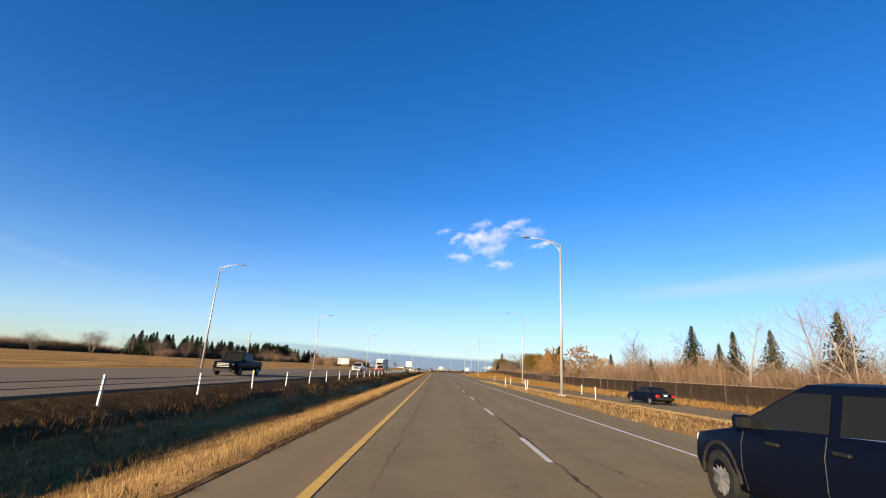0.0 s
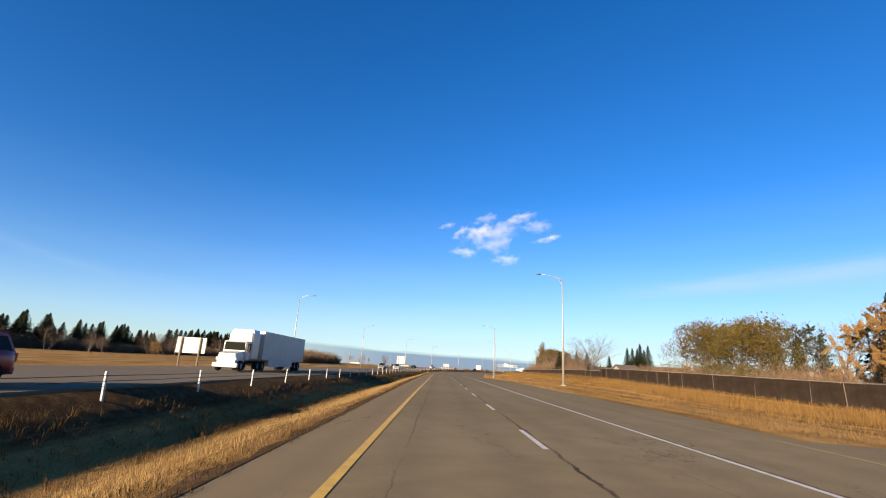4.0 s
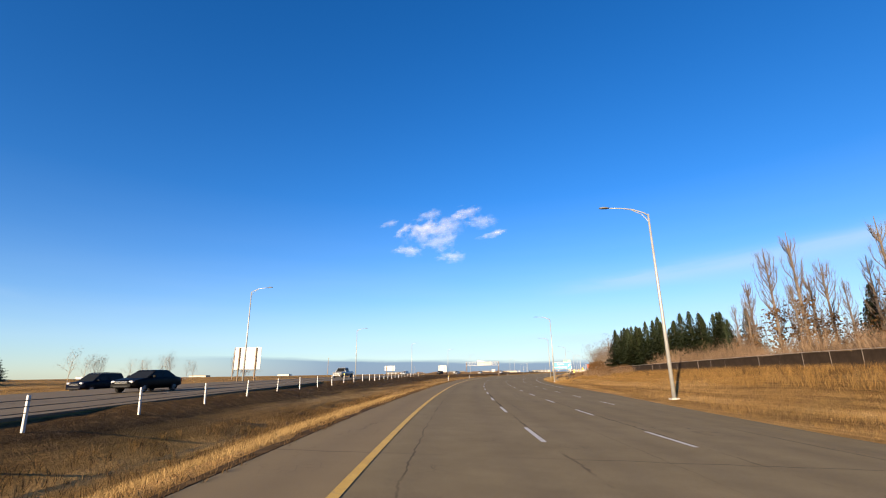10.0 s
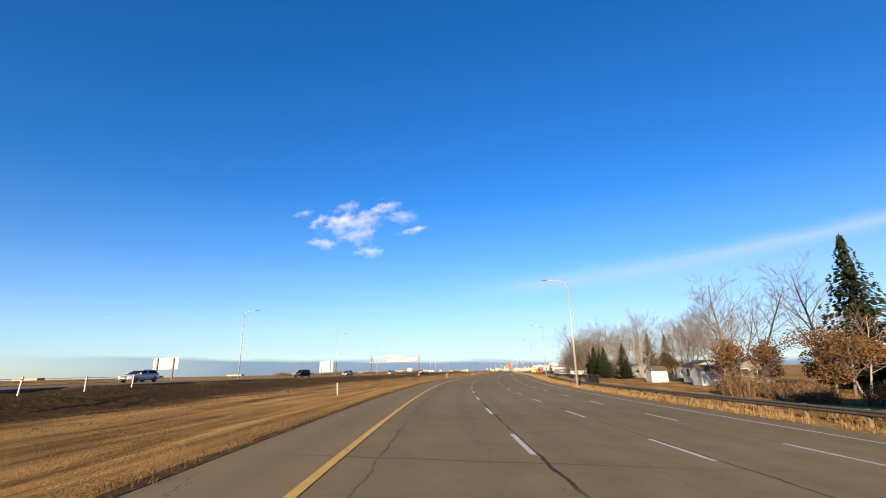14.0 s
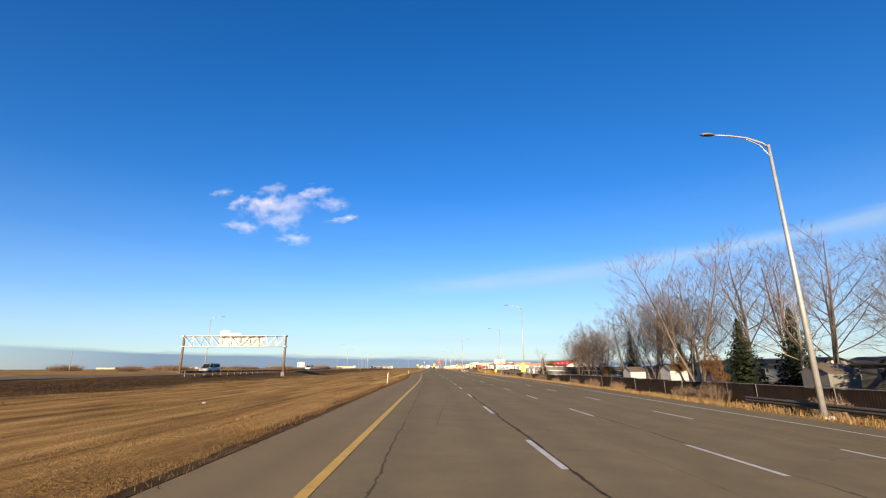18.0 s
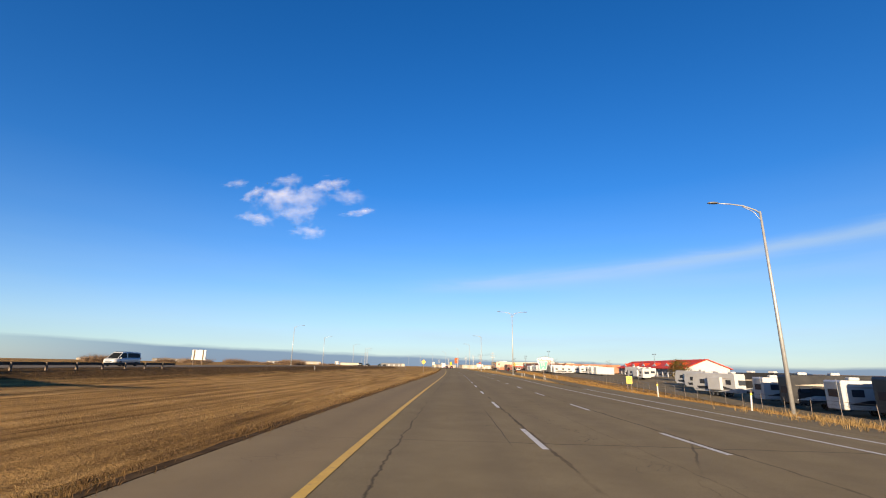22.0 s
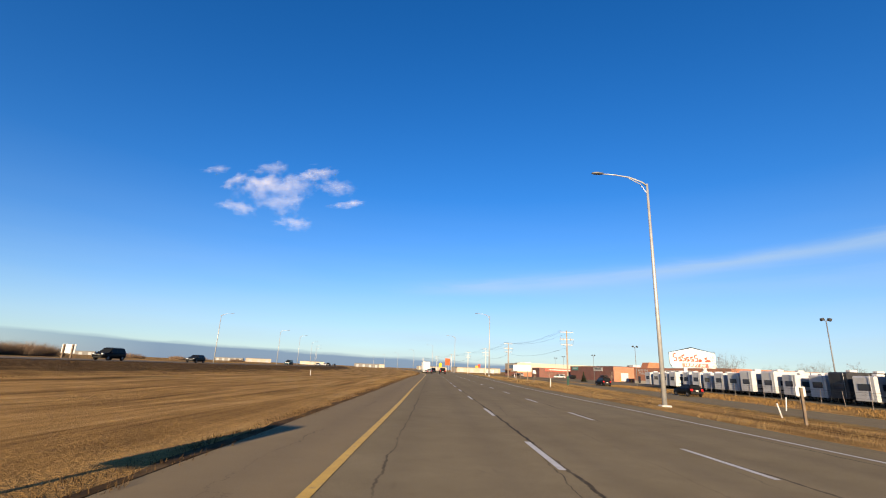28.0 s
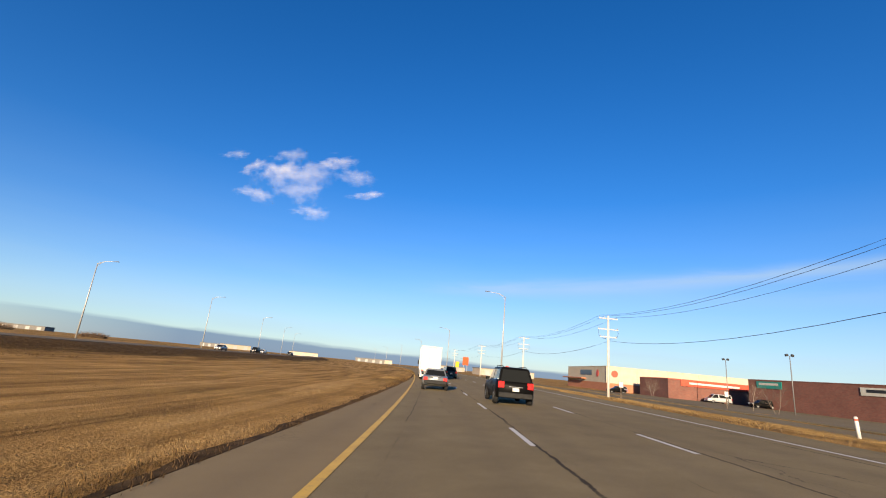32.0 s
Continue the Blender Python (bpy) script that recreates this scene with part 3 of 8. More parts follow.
# ---------------------------------------------------------------- ground: one sheet to the horizon
def build_ground():
    ss = np.unique(np.concatenate([np.arange(-300, -20, 20), np.arange(-20, 1040, 4), np.arange(1040, 1400, 12), np.arange(1400, 2401, 50)]))
    ls = [-400, -300, -220, -160, -120, -95, -80, -70]
    ls += list(np.arange(-66, -8, 2.0)) + [-8, -7, -6, -5, -4, -3.2, -2.6, -2.1, EDGE_L]
    ls += [0.0, 4.0, 8.0, 9.3, 11, 12.4, 13.2, 14, 15, 16.2, 17, 18, 19, 20, 21, 22, 23, 24, 25.5, 27, 28.5, 30, 32, 34, 36, 38, 40, 43, 46, 50, 55, 60, 70, 85, 105, 130, 170, 220, 300, 400]
    verts, uvs = [], []
    for s in ss:
        for l in ls:
            z = base_z(s, l)
            er, on = edge_r(s), opp_near(s)
            if (-120 <= s <= 139 and er - 1.2 < l < ramp_c(s) + 6.2 and l > ramp_c(s) - 5) or (s >= 596 and er - 1.2 < l < exit_c(s) + 5.5 and l > exit_c(s) - 4.6):
                z -= 0.16
            elif EDGE_L <= l <= er or on - OPP_W <= l <= on:
                z -= 0.06
            elif abs(l) < 100:
                z += 0.10 * (noise.noise(Vector((s * 0.11, l * 0.3, 1.7))) + 0.5 * noise.noise(Vector((s * 0.5, l * 0.9, 5.1)))) * min(1, min(abs(l - EDGE_L), abs(l - er)) / 2)
            p = W(s, real_l(s, l), 0)
            verts.append((p.x, p.y, z))
            uvs.append((l, s))
    nl, ns = len(ls), len(ss)
    faces = [(i * nl + j, i * nl + j + 1, (i + 1) * nl + j + 1, (i + 1) * nl + j) for i in range(ns - 1) for j in range(nl - 1)]
    # skirt out to the horizon
    ring = [j for j in range(nl)] + [i * nl + nl - 1 for i in range(1, ns)] + [(ns - 1) * nl + j for j in range(nl - 2, -1, -1)] + [i * nl for i in range(ns - 2, 0, -1)]
    c = Vector((100, 450, 0))
    base = len(verts)
    for q in ring:
        d = Vector(verts[q]) - c
        d.z = 0
        p = c + d.normalized() * 4600
        verts.append((p.x, p.y, -2.0))
        uvs.append((p.x * 0.2, p.y))
    n = len(ring)
    for i in range(n):
        faces.append((ring[(i + 1) % n], ring[i], base + i, base + (i + 1) % n))
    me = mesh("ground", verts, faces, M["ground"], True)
    lay = me.uv_layers.new(name="road")
    lay.data.foreach_set("uv", [c for lp in me.loops for c in uvs[lp.vertex_index]])
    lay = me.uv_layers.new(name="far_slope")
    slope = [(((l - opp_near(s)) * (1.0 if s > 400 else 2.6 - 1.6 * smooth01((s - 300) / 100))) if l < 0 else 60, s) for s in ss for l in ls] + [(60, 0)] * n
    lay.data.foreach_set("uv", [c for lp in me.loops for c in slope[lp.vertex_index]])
    ob = new("ground", me)
    tagged(ob, "dry tan grass verge and flat fields beside the highway", "ground", kind="structure")


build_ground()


def strip(name, s0, s1, left, right, mat, lift=0.0, step=4.0, cols=4, z=None, thick=0.12):
    """A paved strip between left(s) and right(s), with a skirt for its thickness."""
    ss = np.arange(s0, s1 + 0.01, step)
    verts, uvs, faces = [], [], []
    nc = cols + 2
    for s in ss:
        a, b = left(s), right(s)
        row = [(a, -thick)] + [(a + (b - a) * j / (cols - 1), 0) for j in range(cols)] + [(b, -thick)]
        for l, dz in row:
            zz = (ground_z(s, l) if z is None else z(s, l)) + lift + dz
            p = W(s, l, zz)
            verts.append(p)
            uvs.append((nominal(s, l), s))
    for i in range(len(ss) - 1):
        for j in range(nc - 1):
            faces.append((i * nc + j, i * nc + j + 1, (i + 1) * nc + j + 1, (i + 1) * nc + j))
    me = mesh(name, verts, faces, mat)
    lay = me.uv_layers.new(name="road")
    lay.data.foreach_set("uv", [c for lp in me.loops for c in uvs[lp.vertex_index]])
    return new(name, me)


road_main = tagged(strip("road", -200, 1800, lambda s: real_l(s, EDGE_L), lambda s: real_l(s, edge_r(s)), M["asphalt"], cols=6), "worn grey asphalt highway with cracks and wheel tracks", "road", kind="structure")
M["soil"] = material("dark_verge_soil", [(0.034, 0.020, 0.009), (0.062, 0.038, 0.017), (0.11, 0.07, 0.033)], 2.2, 0.95, bump=0.8, bscale=9, spec=0.04, gen=True)


def soil_edge(s):
    return left_edge(s) - 0.30 - 0.26 * noise.noise(Vector((s * 0.21, 3.1, 0))) - 0.30 * noise.noise(Vector((s * 0.9, 7.7, 0)))


tagged(strip("verge_edge", -60, 1200, soil_edge, lambda s: left_edge(s) - 0.004, M["soil"], 0.010, step=1.0, cols=2, thick=0.05), "dark bare soil along the pavement edge", "verge", kind="structure")
road_opp = tagged(strip("road_opposite", -200, 1800, lambda s: opp_near(s) - OPP_W, opp_near, M["asphalt_far"], step=8), "grey asphalt of the opposite carriageway", "road", kind="structure")
tagged(strip("road_on_ramp", -120, 135, lambda s: max(ramp_c(s) - 3.6, edge_r(s) - 0.5), lambda s: ramp_c(s) + 3.0 + 1.6 * smooth01((s - 60) / 40), M["asphalt"], 0.007, cols=10), "grey asphalt on-ramp merging into the highway", "road", kind="structure")
tagged(strip("road_exit_ramp", 600, 1500, lambda s: max(exit_c(s) - 3.2, edge_r(s) - 0.5), lambda s: exit_c(s) + 4.4, M["asphalt"], 0.007, cols=10), "grey asphalt exit ramp and frontage road", "road", kind="structure")


# ---------------------------------------------------------------- road markings
def line_strip(verts, faces, s0, s1, lf, width, lift, step=3.0, zf=None):
    n = max(1, int(math.ceil((s1 - s0) / step)))
    base = len(verts)
    for i in range(n + 1):
        s = s0 + (s1 - s0) * i / n
        l = lf(s)
        for q in (l - width / 2, l + width / 2):
            z = (ground_z(s, q) if zf is None else zf(s, q)) + lift
            verts.append(W(s, q, z))
    for i in range(n):
        a = base + 2 * i
        faces.append((a, a + 1, a + 3, a + 2))


def marking(name, spans, lf, width, mat, label, lift=0.008):
    v, f = [], []
    for a, b in spans:
        line_strip(v, f, a, b, lambda s: real_l(s, lf(s)), width, lift)
    ob = new(name, mesh(name, v, f, mat))
    ob.parent = road_main
    if label:
        ob["label"] = label
    return ob


# where every so many dashes begin along the lane line
DASH_AT = [(-4, 0.0), (0, 36.4), (5, 82.6), (19, 210.5), (26, 273.1), (33, 333.4), (38, 378.1), (43, 424.4), (56, 539.8), (66, 630.9), (72, 687.5), (75, 715.3), (88, 834.5), (95, 898.2), (101, 954.7), (140, 1306.0)]
dash_at = knots(DASH_AT)


def dashes(s0, s1):
    return [(dash_at(k), dash_at(k) + 3.05) for k in range(-4, 141) if s0 <= dash_at(k) <= s1]


marking("edge_line_yellow", [(-200, 1800)], lambda s: 0.0, 0.16, M["yellow_paint"], "solid yellow edge line")
l2, l3, l4 = 3.72, 7.35, 10.9
dash_parts = [(l2, -20, 1300), (l3, 236, 1300), (l4, 318, 600)]
# every dash that the camera passes is a piece of its own
for lx, a, b in dash_parts:
    for (q0, q1) in dashes(a, b):
        marking("lane_dash", [(q0, q1)], lambda s, lx=lx: lx, 0.13, M["white_paint"], "")
marking("edge_line_white", [(-200, 233)], lambda s: 7.35, 0.13, M["white_paint"], "solid white edge line")
marking("edge_line_white", [(360, 640)], lambda s: 14.3, 0.13, M["white_paint"], "solid white edge line")
marking("edge_line_white", [(585, 1800)], lambda s: 10.9 + 0.55 * smooth01((s - 690) / 30), 0.13, M["white_paint"], "solid white edge line")
marking("edge_line_white", [(600, 690)], lambda s: 11.15 + max(0, s - 600) * 0.02, 0.13, M["white_paint"], "solid white gore line")


# ---------------------------------------------------------------- street lamps
def street_lamp(double=False, height=14.2):
    e = empty("street_lamp")
    part("base_plate", bx(-0.3, -0.3, -0.5, 0.3, 0.3, 0.12, 0.03), M["concrete"], e, "concrete footing")
    part("pole", tube([(0, 0, 0.1), (0, 0, height * 0.5), (0, 0, height)], [0.15, 0.115, 0.075], 10), M["galv"], e, smooth=True)
    for sg in ((-1, 1) if double else (-1,)):
        pts = [(0, 0, height - 0.15), (sg * 0.35, 0, height + 0.12), (sg * 1.2, 0, height + 0.42), (sg * 2.2, 0, height + 0.55), (sg * 3.0, 0, height + 0.58)]
        arm = part("arm", tube(pts, [0.06, 0.055, 0.05, 0.045, 0.04], 8), M["galv"], e, smooth=True)
        part("brace", tube([(0, 0, height - 0.7), (sg * 0.5, 0, height - 0.02), (sg * 1.25, 0, height + 0.36)], 0.028, 6), M["galv"], e)
        bm = bmesh.new()
        bmesh.ops.create_uvsphere(bm, u_segments=10, v_segments=6, radius=1)
        for v in bm.verts:
            v.co = Vector((sg * 3.4 + v.co.x * 0.45, v.co.y * 0.17, height + 0.6 + max(v.co.z, -0.35) * 0.11))
        part("lamp_head", bm, M["lamp_dark"], e, smooth=True)
    return tagged(e, "tall galvanised steel highway street lamp with curved arm", "street lamp", "highway street lamps")


lamp_proto = street_lamp()
lamp_proto.matrix_basis = at(42.5, 12.9)
for s, l, k in [(-28, 12.9, 1), (105.8, 21.5, 1.055), (181, 18.6, 1.02), (253.8, 16.0, 0.985), (331, 17.3, 1.0), (407.8, 18.0, 1.02), (481, 18.2, 1.02), (554.8, 20.6, 1.03), (629.6, 21.9, 1.06), (682, 24.7, 1.03), (855.1, 15.6, 1.035), (940.9, 15.6, 1.035), (1025, 15.2, 1.04), (1110, 15.2, 1.04), (1195, 15.2, 1.04), (1280, 15.2, 1.04), (1365, 15.2, 1.04), (1450, 15.2, 1.04)]:
    copy_thing(lamp_proto, at(s, l) @ Matrix.Diagonal((1, 1, k, 1)))
dbl = street_lamp(True)
dbl["label"] = "tall galvanised steel street lamp with two opposed arms"
dbl.matrix_basis = at(766.2, 16.9) @ Matrix.Diagonal((1, 1, 1.065, 1))
for s, l, k in [(0, -32, 1.05), (67, -32, 1.05), (135.8, -33.7, 1.06), (220.3, -31.6, 1.10), (291.5, -32.5, 1.09), (369.3, -36.2, 1.075), (441.3, -43.9, 1.07), (515, -51.5, 1.08), (586.5, -55.7, 1.10), (660, -59.5, 1.05), (820.3, -57.2, 0.98), (882.4, -62.2, 1.0), (965, -61.5, 1.0), (1030, -60.3, 1.0), (1090, -62, 1.1), (1160, -62, 1.1), (1230, -62, 1.1), (1300, -62, 1.1)]:
    copy_thing(lamp_proto, at(s, l, 180) @ Matrix.Diagonal((1, 1, k, 1)))


# ---------------------------------------------------------------- roadside: barrier, posts, fences
def text_part(name, body, size, mat, parent, x, y, z, align="CENTER", bold=0.0, sx=1.0):
    cu = bpy.data.curves.new(name, "FONT")
    cu.body, cu.size, cu.align_x, cu.align_y = body, size, align, "CENTER"
    cu.extrude, cu.offset = 0.004, bold
    cu.materials.append(mat)
    ob = new(name, cu)
    ob.parent = parent
    ob.matrix_basis = pose(x, y, z, 90, 0, 0) @ Matrix.Diagonal((sx, 1, 1, 1))
    return ob


def cable_barrier():
    e = empty("cable_barrier", label="three-cable median barrier on white steel posts", category="barrier")
    me = bpy.data.meshes.new("post")
    bm = bx(-0.035, -0.05, -0.15, 0.035, 0.05, 0.92, 0.01)
    bm.to_mesh(me)
    bm.free()
    me.materials.append(M["post_white"])
    cap = bpy.data.meshes.new("reflector")
    bm = bx(-0.04, -0.055, 0.92, 0.04, 0.055, 1.04, 0.01)
    bm.to_mesh(cap)
    bm.free()
    cap.materials.append(M["refl_yellow"])
    ss = np.concatenate([np.arange(-15.8, 218, 6.24), np.arange(220.3, 452, 5.25)])
    lf = lambda s: opp_near(s) + 1.1
    rnd = random.Random(4)
    for i, s in enumerate(ss):
        p = part("post", me, None, e)
        lean = rnd.uniform(-2.5, 2.5)
        p.matrix_basis = at(s, lf(s)) @ pose(0, 0, 0, rnd.uniform(-3, 3), lean, 0)
        if min(abs(s - q) for q in (29, 60, 123, 191, 203, 225.6, 257, 283, 291, 352)) < 2.7:
            c = part("reflector", cap, None, p)
    for h in (0.42, 0.6, 0.78):
        pts = []
        for s in np.arange(-15.8, 450, 3.12):
            q = W(s, lf(s))
            pts.append((q.x, q.y, q.z + h - (0.015 if int(round((s + 15.8) / 3.12)) % 2 else 0)))
        part("cable", tube(pts, 0.017, 4), M["cable"], e)
    return e


cable_barrier()


M["post_brown"] = material("brown_reflector_sleeve", [(0.060, 0.036, 0.022), (0.095, 0.060, 0.036)], 6, 0.6)


def delineator(top="yellow"):
    label = {"yellow": "white delineator post with yellow reflective band", "brown": "white delineator post with a brown sleeve at the top", "plain": "plain white delineator post"}[top]
    e = empty("marker_post", label=label, category="marker post", group="delineator posts")
    part("post", tube([(0, 0, -0.2), (0, 0, 0.5), (0, 0, 1.08)], [0.05, 0.05, 0.048], 10), M["post_white"], e, smooth=True)
    if top == "yellow":
        part("reflective_band", tube([(0, 0, 0.86), (0, 0, 0.98)], 0.054, 10), M["refl_yellow"], e, smooth=True)
        part("cap", tube([(0, 0, 0.99), (0, 0, 1.15)], [0.053, 0.050], 10), M["post_brown"], e)
    elif top == "brown":
        part("sleeve", tube([(0, 0, 0.74), (0, 0, 1.13)], [0.055, 0.053], 10), M["post_brown"], e, smooth=True)
    else:
        part("cap", tube([(0, 0, 1.08), (0, 0, 1.11)], [0.049, 0.03], 10), M["post_white"], e)
    return e


dp, dw, db = delineator("yellow"), delineator("plain"), delineator("brown")
dp.matrix_basis, dw.matrix_basis, db.matrix_basis = at(251.2, -2.9), at(41.2, 15.5), at(725.7, 16.7)
rnd = random.Random(11)
for s, l in [(381.6, -3.4), (513.5, -3.2), (578.6, -3.1), (639.4, -2.9), (677.2, 19.0), (688, 18.4), (-20, -3)]:
    copy_thing(dp, at(s, l) @ pose(0, 0, 0, rnd.uniform(-3, 3), rnd.uniform(-2, 6), 0))
for s, l in [(729.7, 15.7), (738.7, 14.9), (786, 23), (788, 33)]:
    copy_thing(db, at(s, l) @ pose(0, 0, 0, rnd.uniform(-3, 3), rnd.uniform(-5, 2), 0))
for s, l in [(48.3, 10.8), (86.0, 12.6), (78.4, 14.2), (52.3, 11.7), (61, 10.6), (54.1, 18.4), (280.0, 14.9), (866, 31.2), (886.6, 16.4), (920, -23), (777, -36), (459, -9)]:
    copy_thing(dw, at(s, l) @ pose(0, 0, 0, rnd.uniform(-3, 3), rnd.uniform(-8, 5), 0))

copy_thing(dw, at(854.5, 22.3) @ pose(0, 0, 0, 0, -14, 0) @ Matrix.Diagonal((0.78, 0.78, 0.78, 1)))

M["slat"] = material("privacy_slats_brown", [(0.020, 0.0135, 0.009), (0.034, 0.024, 0.017)], 1.2, 0.8, spec=0.08, stain=((0.06, 0.045, 0.033), 2.5, 0.62, 0.5))
M["fence_post"] = material("fence_steel", [(0.084, 0.068, 0.057), (0.144, 0.122, 0.103)], 5, 0.6, 0.2)
M["rail_pale"] = material("fence_top_rail_pale", [(0.160, 0.140, 0.116), (0.232, 0.208, 0.176)], 5, 0.6, 0.2)
# dark rail colour, with the far rail's shadow side put into it
M["rail_dull"] = material("guardrail_shade_tone", [(0.05, 0.042, 0.034), (0.085, 0.07, 0.056)], 3, 0.7, 0.2)
M["rail"] = material("guardrail_zinc", [(0.304, 0.304, 0.304), (0.395, 0.395, 0.388)], 3, 0.45, 0.5)


def slat_fence(s0, s1, lf, h, label, span=3.05, skip=()):
    """Chain-link fence with brown privacy slats: one panel per bay between steel posts, and a top rail."""
    e = empty("fence", label=label, category="fence")
    post = bpy.data.meshes.new("fence_post")
    bm = tube([(0, 0, -0.25), (0, 0, h + 0.05)], 0.03, 6)
    bm.to_mesh(post)
    bm.free()
    post.materials.append(M["fence_post"])
    ss = np.arange(s0, s1, span)
    rnd = random.Random(int(s0))
    for i, s in enumerate(ss[:-1]):
        a, b = W(s, lf(s)), W(ss[i + 1], lf(ss[i + 1]))
        p = part("post", post, None, e)
        p.matrix_basis = pose(a.x, a.y, a.z, rnd.uniform(-2, 2), rnd.uniform(-2, 2), 0)
        d = b - a
        L = d.length
        n = 36
        v, f = [], []
        sag = rnd.uniform(0, 0.05)
        for k in range(n + 1):
            t0 = h - sag * math.sin(math.pi * k / n) - (0.0 if rnd.random() > 0.05 else rnd.uniform(0.02, 0.12))
            y = 0.003 if k % 2 else -0.003
            v += [(L * k / n, y, 0.02), (L * k / n, y, t0), (L * k / n, y + 0.012, t0), (L * k / n, y + 0.012, 0.02)]
        for k in range(n):
            q = 4 * k
            f += [(q, q + 4, q + 5, q + 1), (q + 1, q + 5, q + 6, q + 2), (q + 2, q + 6, q + 7, q + 3)]
        pn = part("panel", mesh("panel", v, f, M["slat"]), None, e)
        pn.matrix_basis = Matrix.Translation(a) @ Matrix.Rotation(math.atan2(d.y, d.x), 4, "Z") @ Matrix.Rotation(-math.atan2(d.z, math.hypot(d.x, d.y)), 4, "Y")
    pts = [tuple(W(s, lf(s)) + Vector((0, 0, h + 0.03))) for s in ss]
    part("top_rail", tube(pts, 0.028, 5), M["rail_pale"], e, "thin galvanised top rail")
    return e


slat_fence(-30, 200, knots([(-30, 31.5), (60, 30), (200, 29.5)]), 1.8, "long chain-link fence with brown privacy slats")
slat_fence(198, 425, knots([(198, 29.5), (340, 29.5), (425, 27.5)]), 1.38, "brown slatted chain-link fence along the top of a grass bank")
slat_fence(496, 662, knots([(496, 24.5), (560, 23.2), (661, 22.6), (662, 22.6)]), 1.35, "low brown slatted fence beside the exit lane")


def wire_fence(s0, s1, lf, h, label):
    e = empty("wire_fence", label=label, category="fence")
    post = bpy.data.meshes.new("post")
    bm = tube([(0, 0, -0.25), (0, 0, h)], 0.026, 6)
    bm.to_mesh(post)
    bm.free()
    post.materials.append(M["fence_post"])
    ss = np.arange(s0, s1, 3.2)
    rnd = random.Random(3)
    for s in ss:
        a = W(s, lf(s))
        p = part("post", post, None, e)
        p.matrix_basis = pose(a.x, a.y, a.z, rnd.uniform(-3, 3), rnd.uniform(-3, 3), 0)
    for z in (h * 0.15, h * 0.4, h * 0.62, h * 0.82, h - 0.03):
        part("wire", tube([tuple(W(s, lf(s)) + Vector((0, 0, z))) for s in ss], 0.009 if z < h - 0.1 else 0.018, 4), M["cable"], e)
    # fine mesh of crossing wires
    v, f = [], []
    for s, s2 in zip(ss, ss[1:]):
        a, b = W(s, lf(s)), W(s2, lf(s2))
        for k in range(12):
            for sg in (0, 1):
                q0, q1 = k / 12, (k + 2.2) / 12
                if q1 > 1.05:
                    continue
                p0, p1 = a.lerp(b, q0), a.lerp(b, q1)
                z0, z1 = (0.05, h - 0.05) if sg else (h - 0.05, 0.05)
                base = len(v)
                w_ = (b - a).normalized() * 0.003
                v += [p0 + Vector((0, 0, z0)) - w_, p0 + Vector((0, 0, z0)) + w_, p1 + Vector((0, 0, z1)) + w_, p1 + Vector((0, 0, z1)) - w_]
                f.append((base, base + 1, base + 2, base + 3))
    tagged(part("wire_mesh", mesh("wire_mesh", v, f, M["cable"]), None, e), kind="stuff")


wire_fence(672, 905, knots([(672, 29.5), (720, 32), (780, 38), (860, 42), (905, 45.5)]), 1.6, "chain-link fence of the trailer yard beside the frontage road")


def guardrail(s0, s1, lf, steel="rail"):
    e = empty("guardrail", label="galvanised W-beam guardrail on short wooden posts", category="guardrail")
    post = bpy.data.meshes.new("post")
    bm = bx(-0.09, -0.09, -0.3, 0.09, 0.09, 0.72, 0.012)
    bm.to_mesh(post)
    bm.free()
    post.materials.append(M["wood_post"])
    for s in np.arange(s0, s1 + 0.1, 3.8):
        p = part("post", post, None, e)
        p.matrix_basis = at(s, lf(s) + 0.13)
    prof = [(0.0, 0.40), (-0.075, 0.46), (-0.075, 0.50), (0.0, 0.555), (-0.075, 0.61), (-0.075, 0.65), (0.0, 0.71)]
    v, f = [], []
    ss = np.arange(s0 - 0.5, s1 + 1, 1.9)
    for s in ss:
        for dx, z in prof:
            p = W(s, lf(s) + dx)
            p.z = ground_z(s, lf(s)) + z
            v.append(p)
        for dx, z in reversed(prof):
            p = W(s, lf(s) + dx + 0.012)
            p.z = ground_z(s, lf(s)) + z
            v.append(p)
    n = 2 * len(prof)
    for i in range(len(ss) - 1):
        for j in range(n):
            f.append((i * n + j, i * n + (j + 1) % n, (i + 1) * n + (j + 1) % n, (i + 1) * n + j))
    part("beam", mesh("beam", v, f, M[steel]), None, e)


guardrail(432, 560, knots([(432, 20.3), (560, 20.8)]), "rail_dull")
guardrail(604, 717, lambda s: opp_near(s) + 1.5, "rail_dull")

# ---------------------------------------------------------------- signs
M["sign_green"] = material("sign_green", [(0.004, 0.143, 0.120), (0.006, 0.164, 0.137)], 1.0, 0.45)
M["sign_blue"] = material("sign_teal_blue", [(0.003, 0.131, 0.230), (0.004, 0.153, 0.257)], 1.0, 0.45)
M["sign_white"] = material("sign_white", [(0.358, 0.358, 0.339), (0.386, 0.386, 0.372)], 1.0, 0.5)
M["sign_yellow"] = material("sign_yellow", [(0.427, 0.284, 0.008), (0.459, 0.318, 0.011)], 1.0, 0.5)
M["sign_black"] = material("sign_black", [(0.009, 0.009, 0.009), (0.015, 0.015, 0.015)], 4, 0.5)
M["sign_red"] = material("sign_red", [(0.395, 0.038, 0.015), (0.456, 0.053, 0.023)], 2, 0.5)
M["alu_back"] = material("sign_back_plywood", [(0.330, 0.319, 0.276), (0.393, 0.383, 0.340)], 1.5, 0.6)
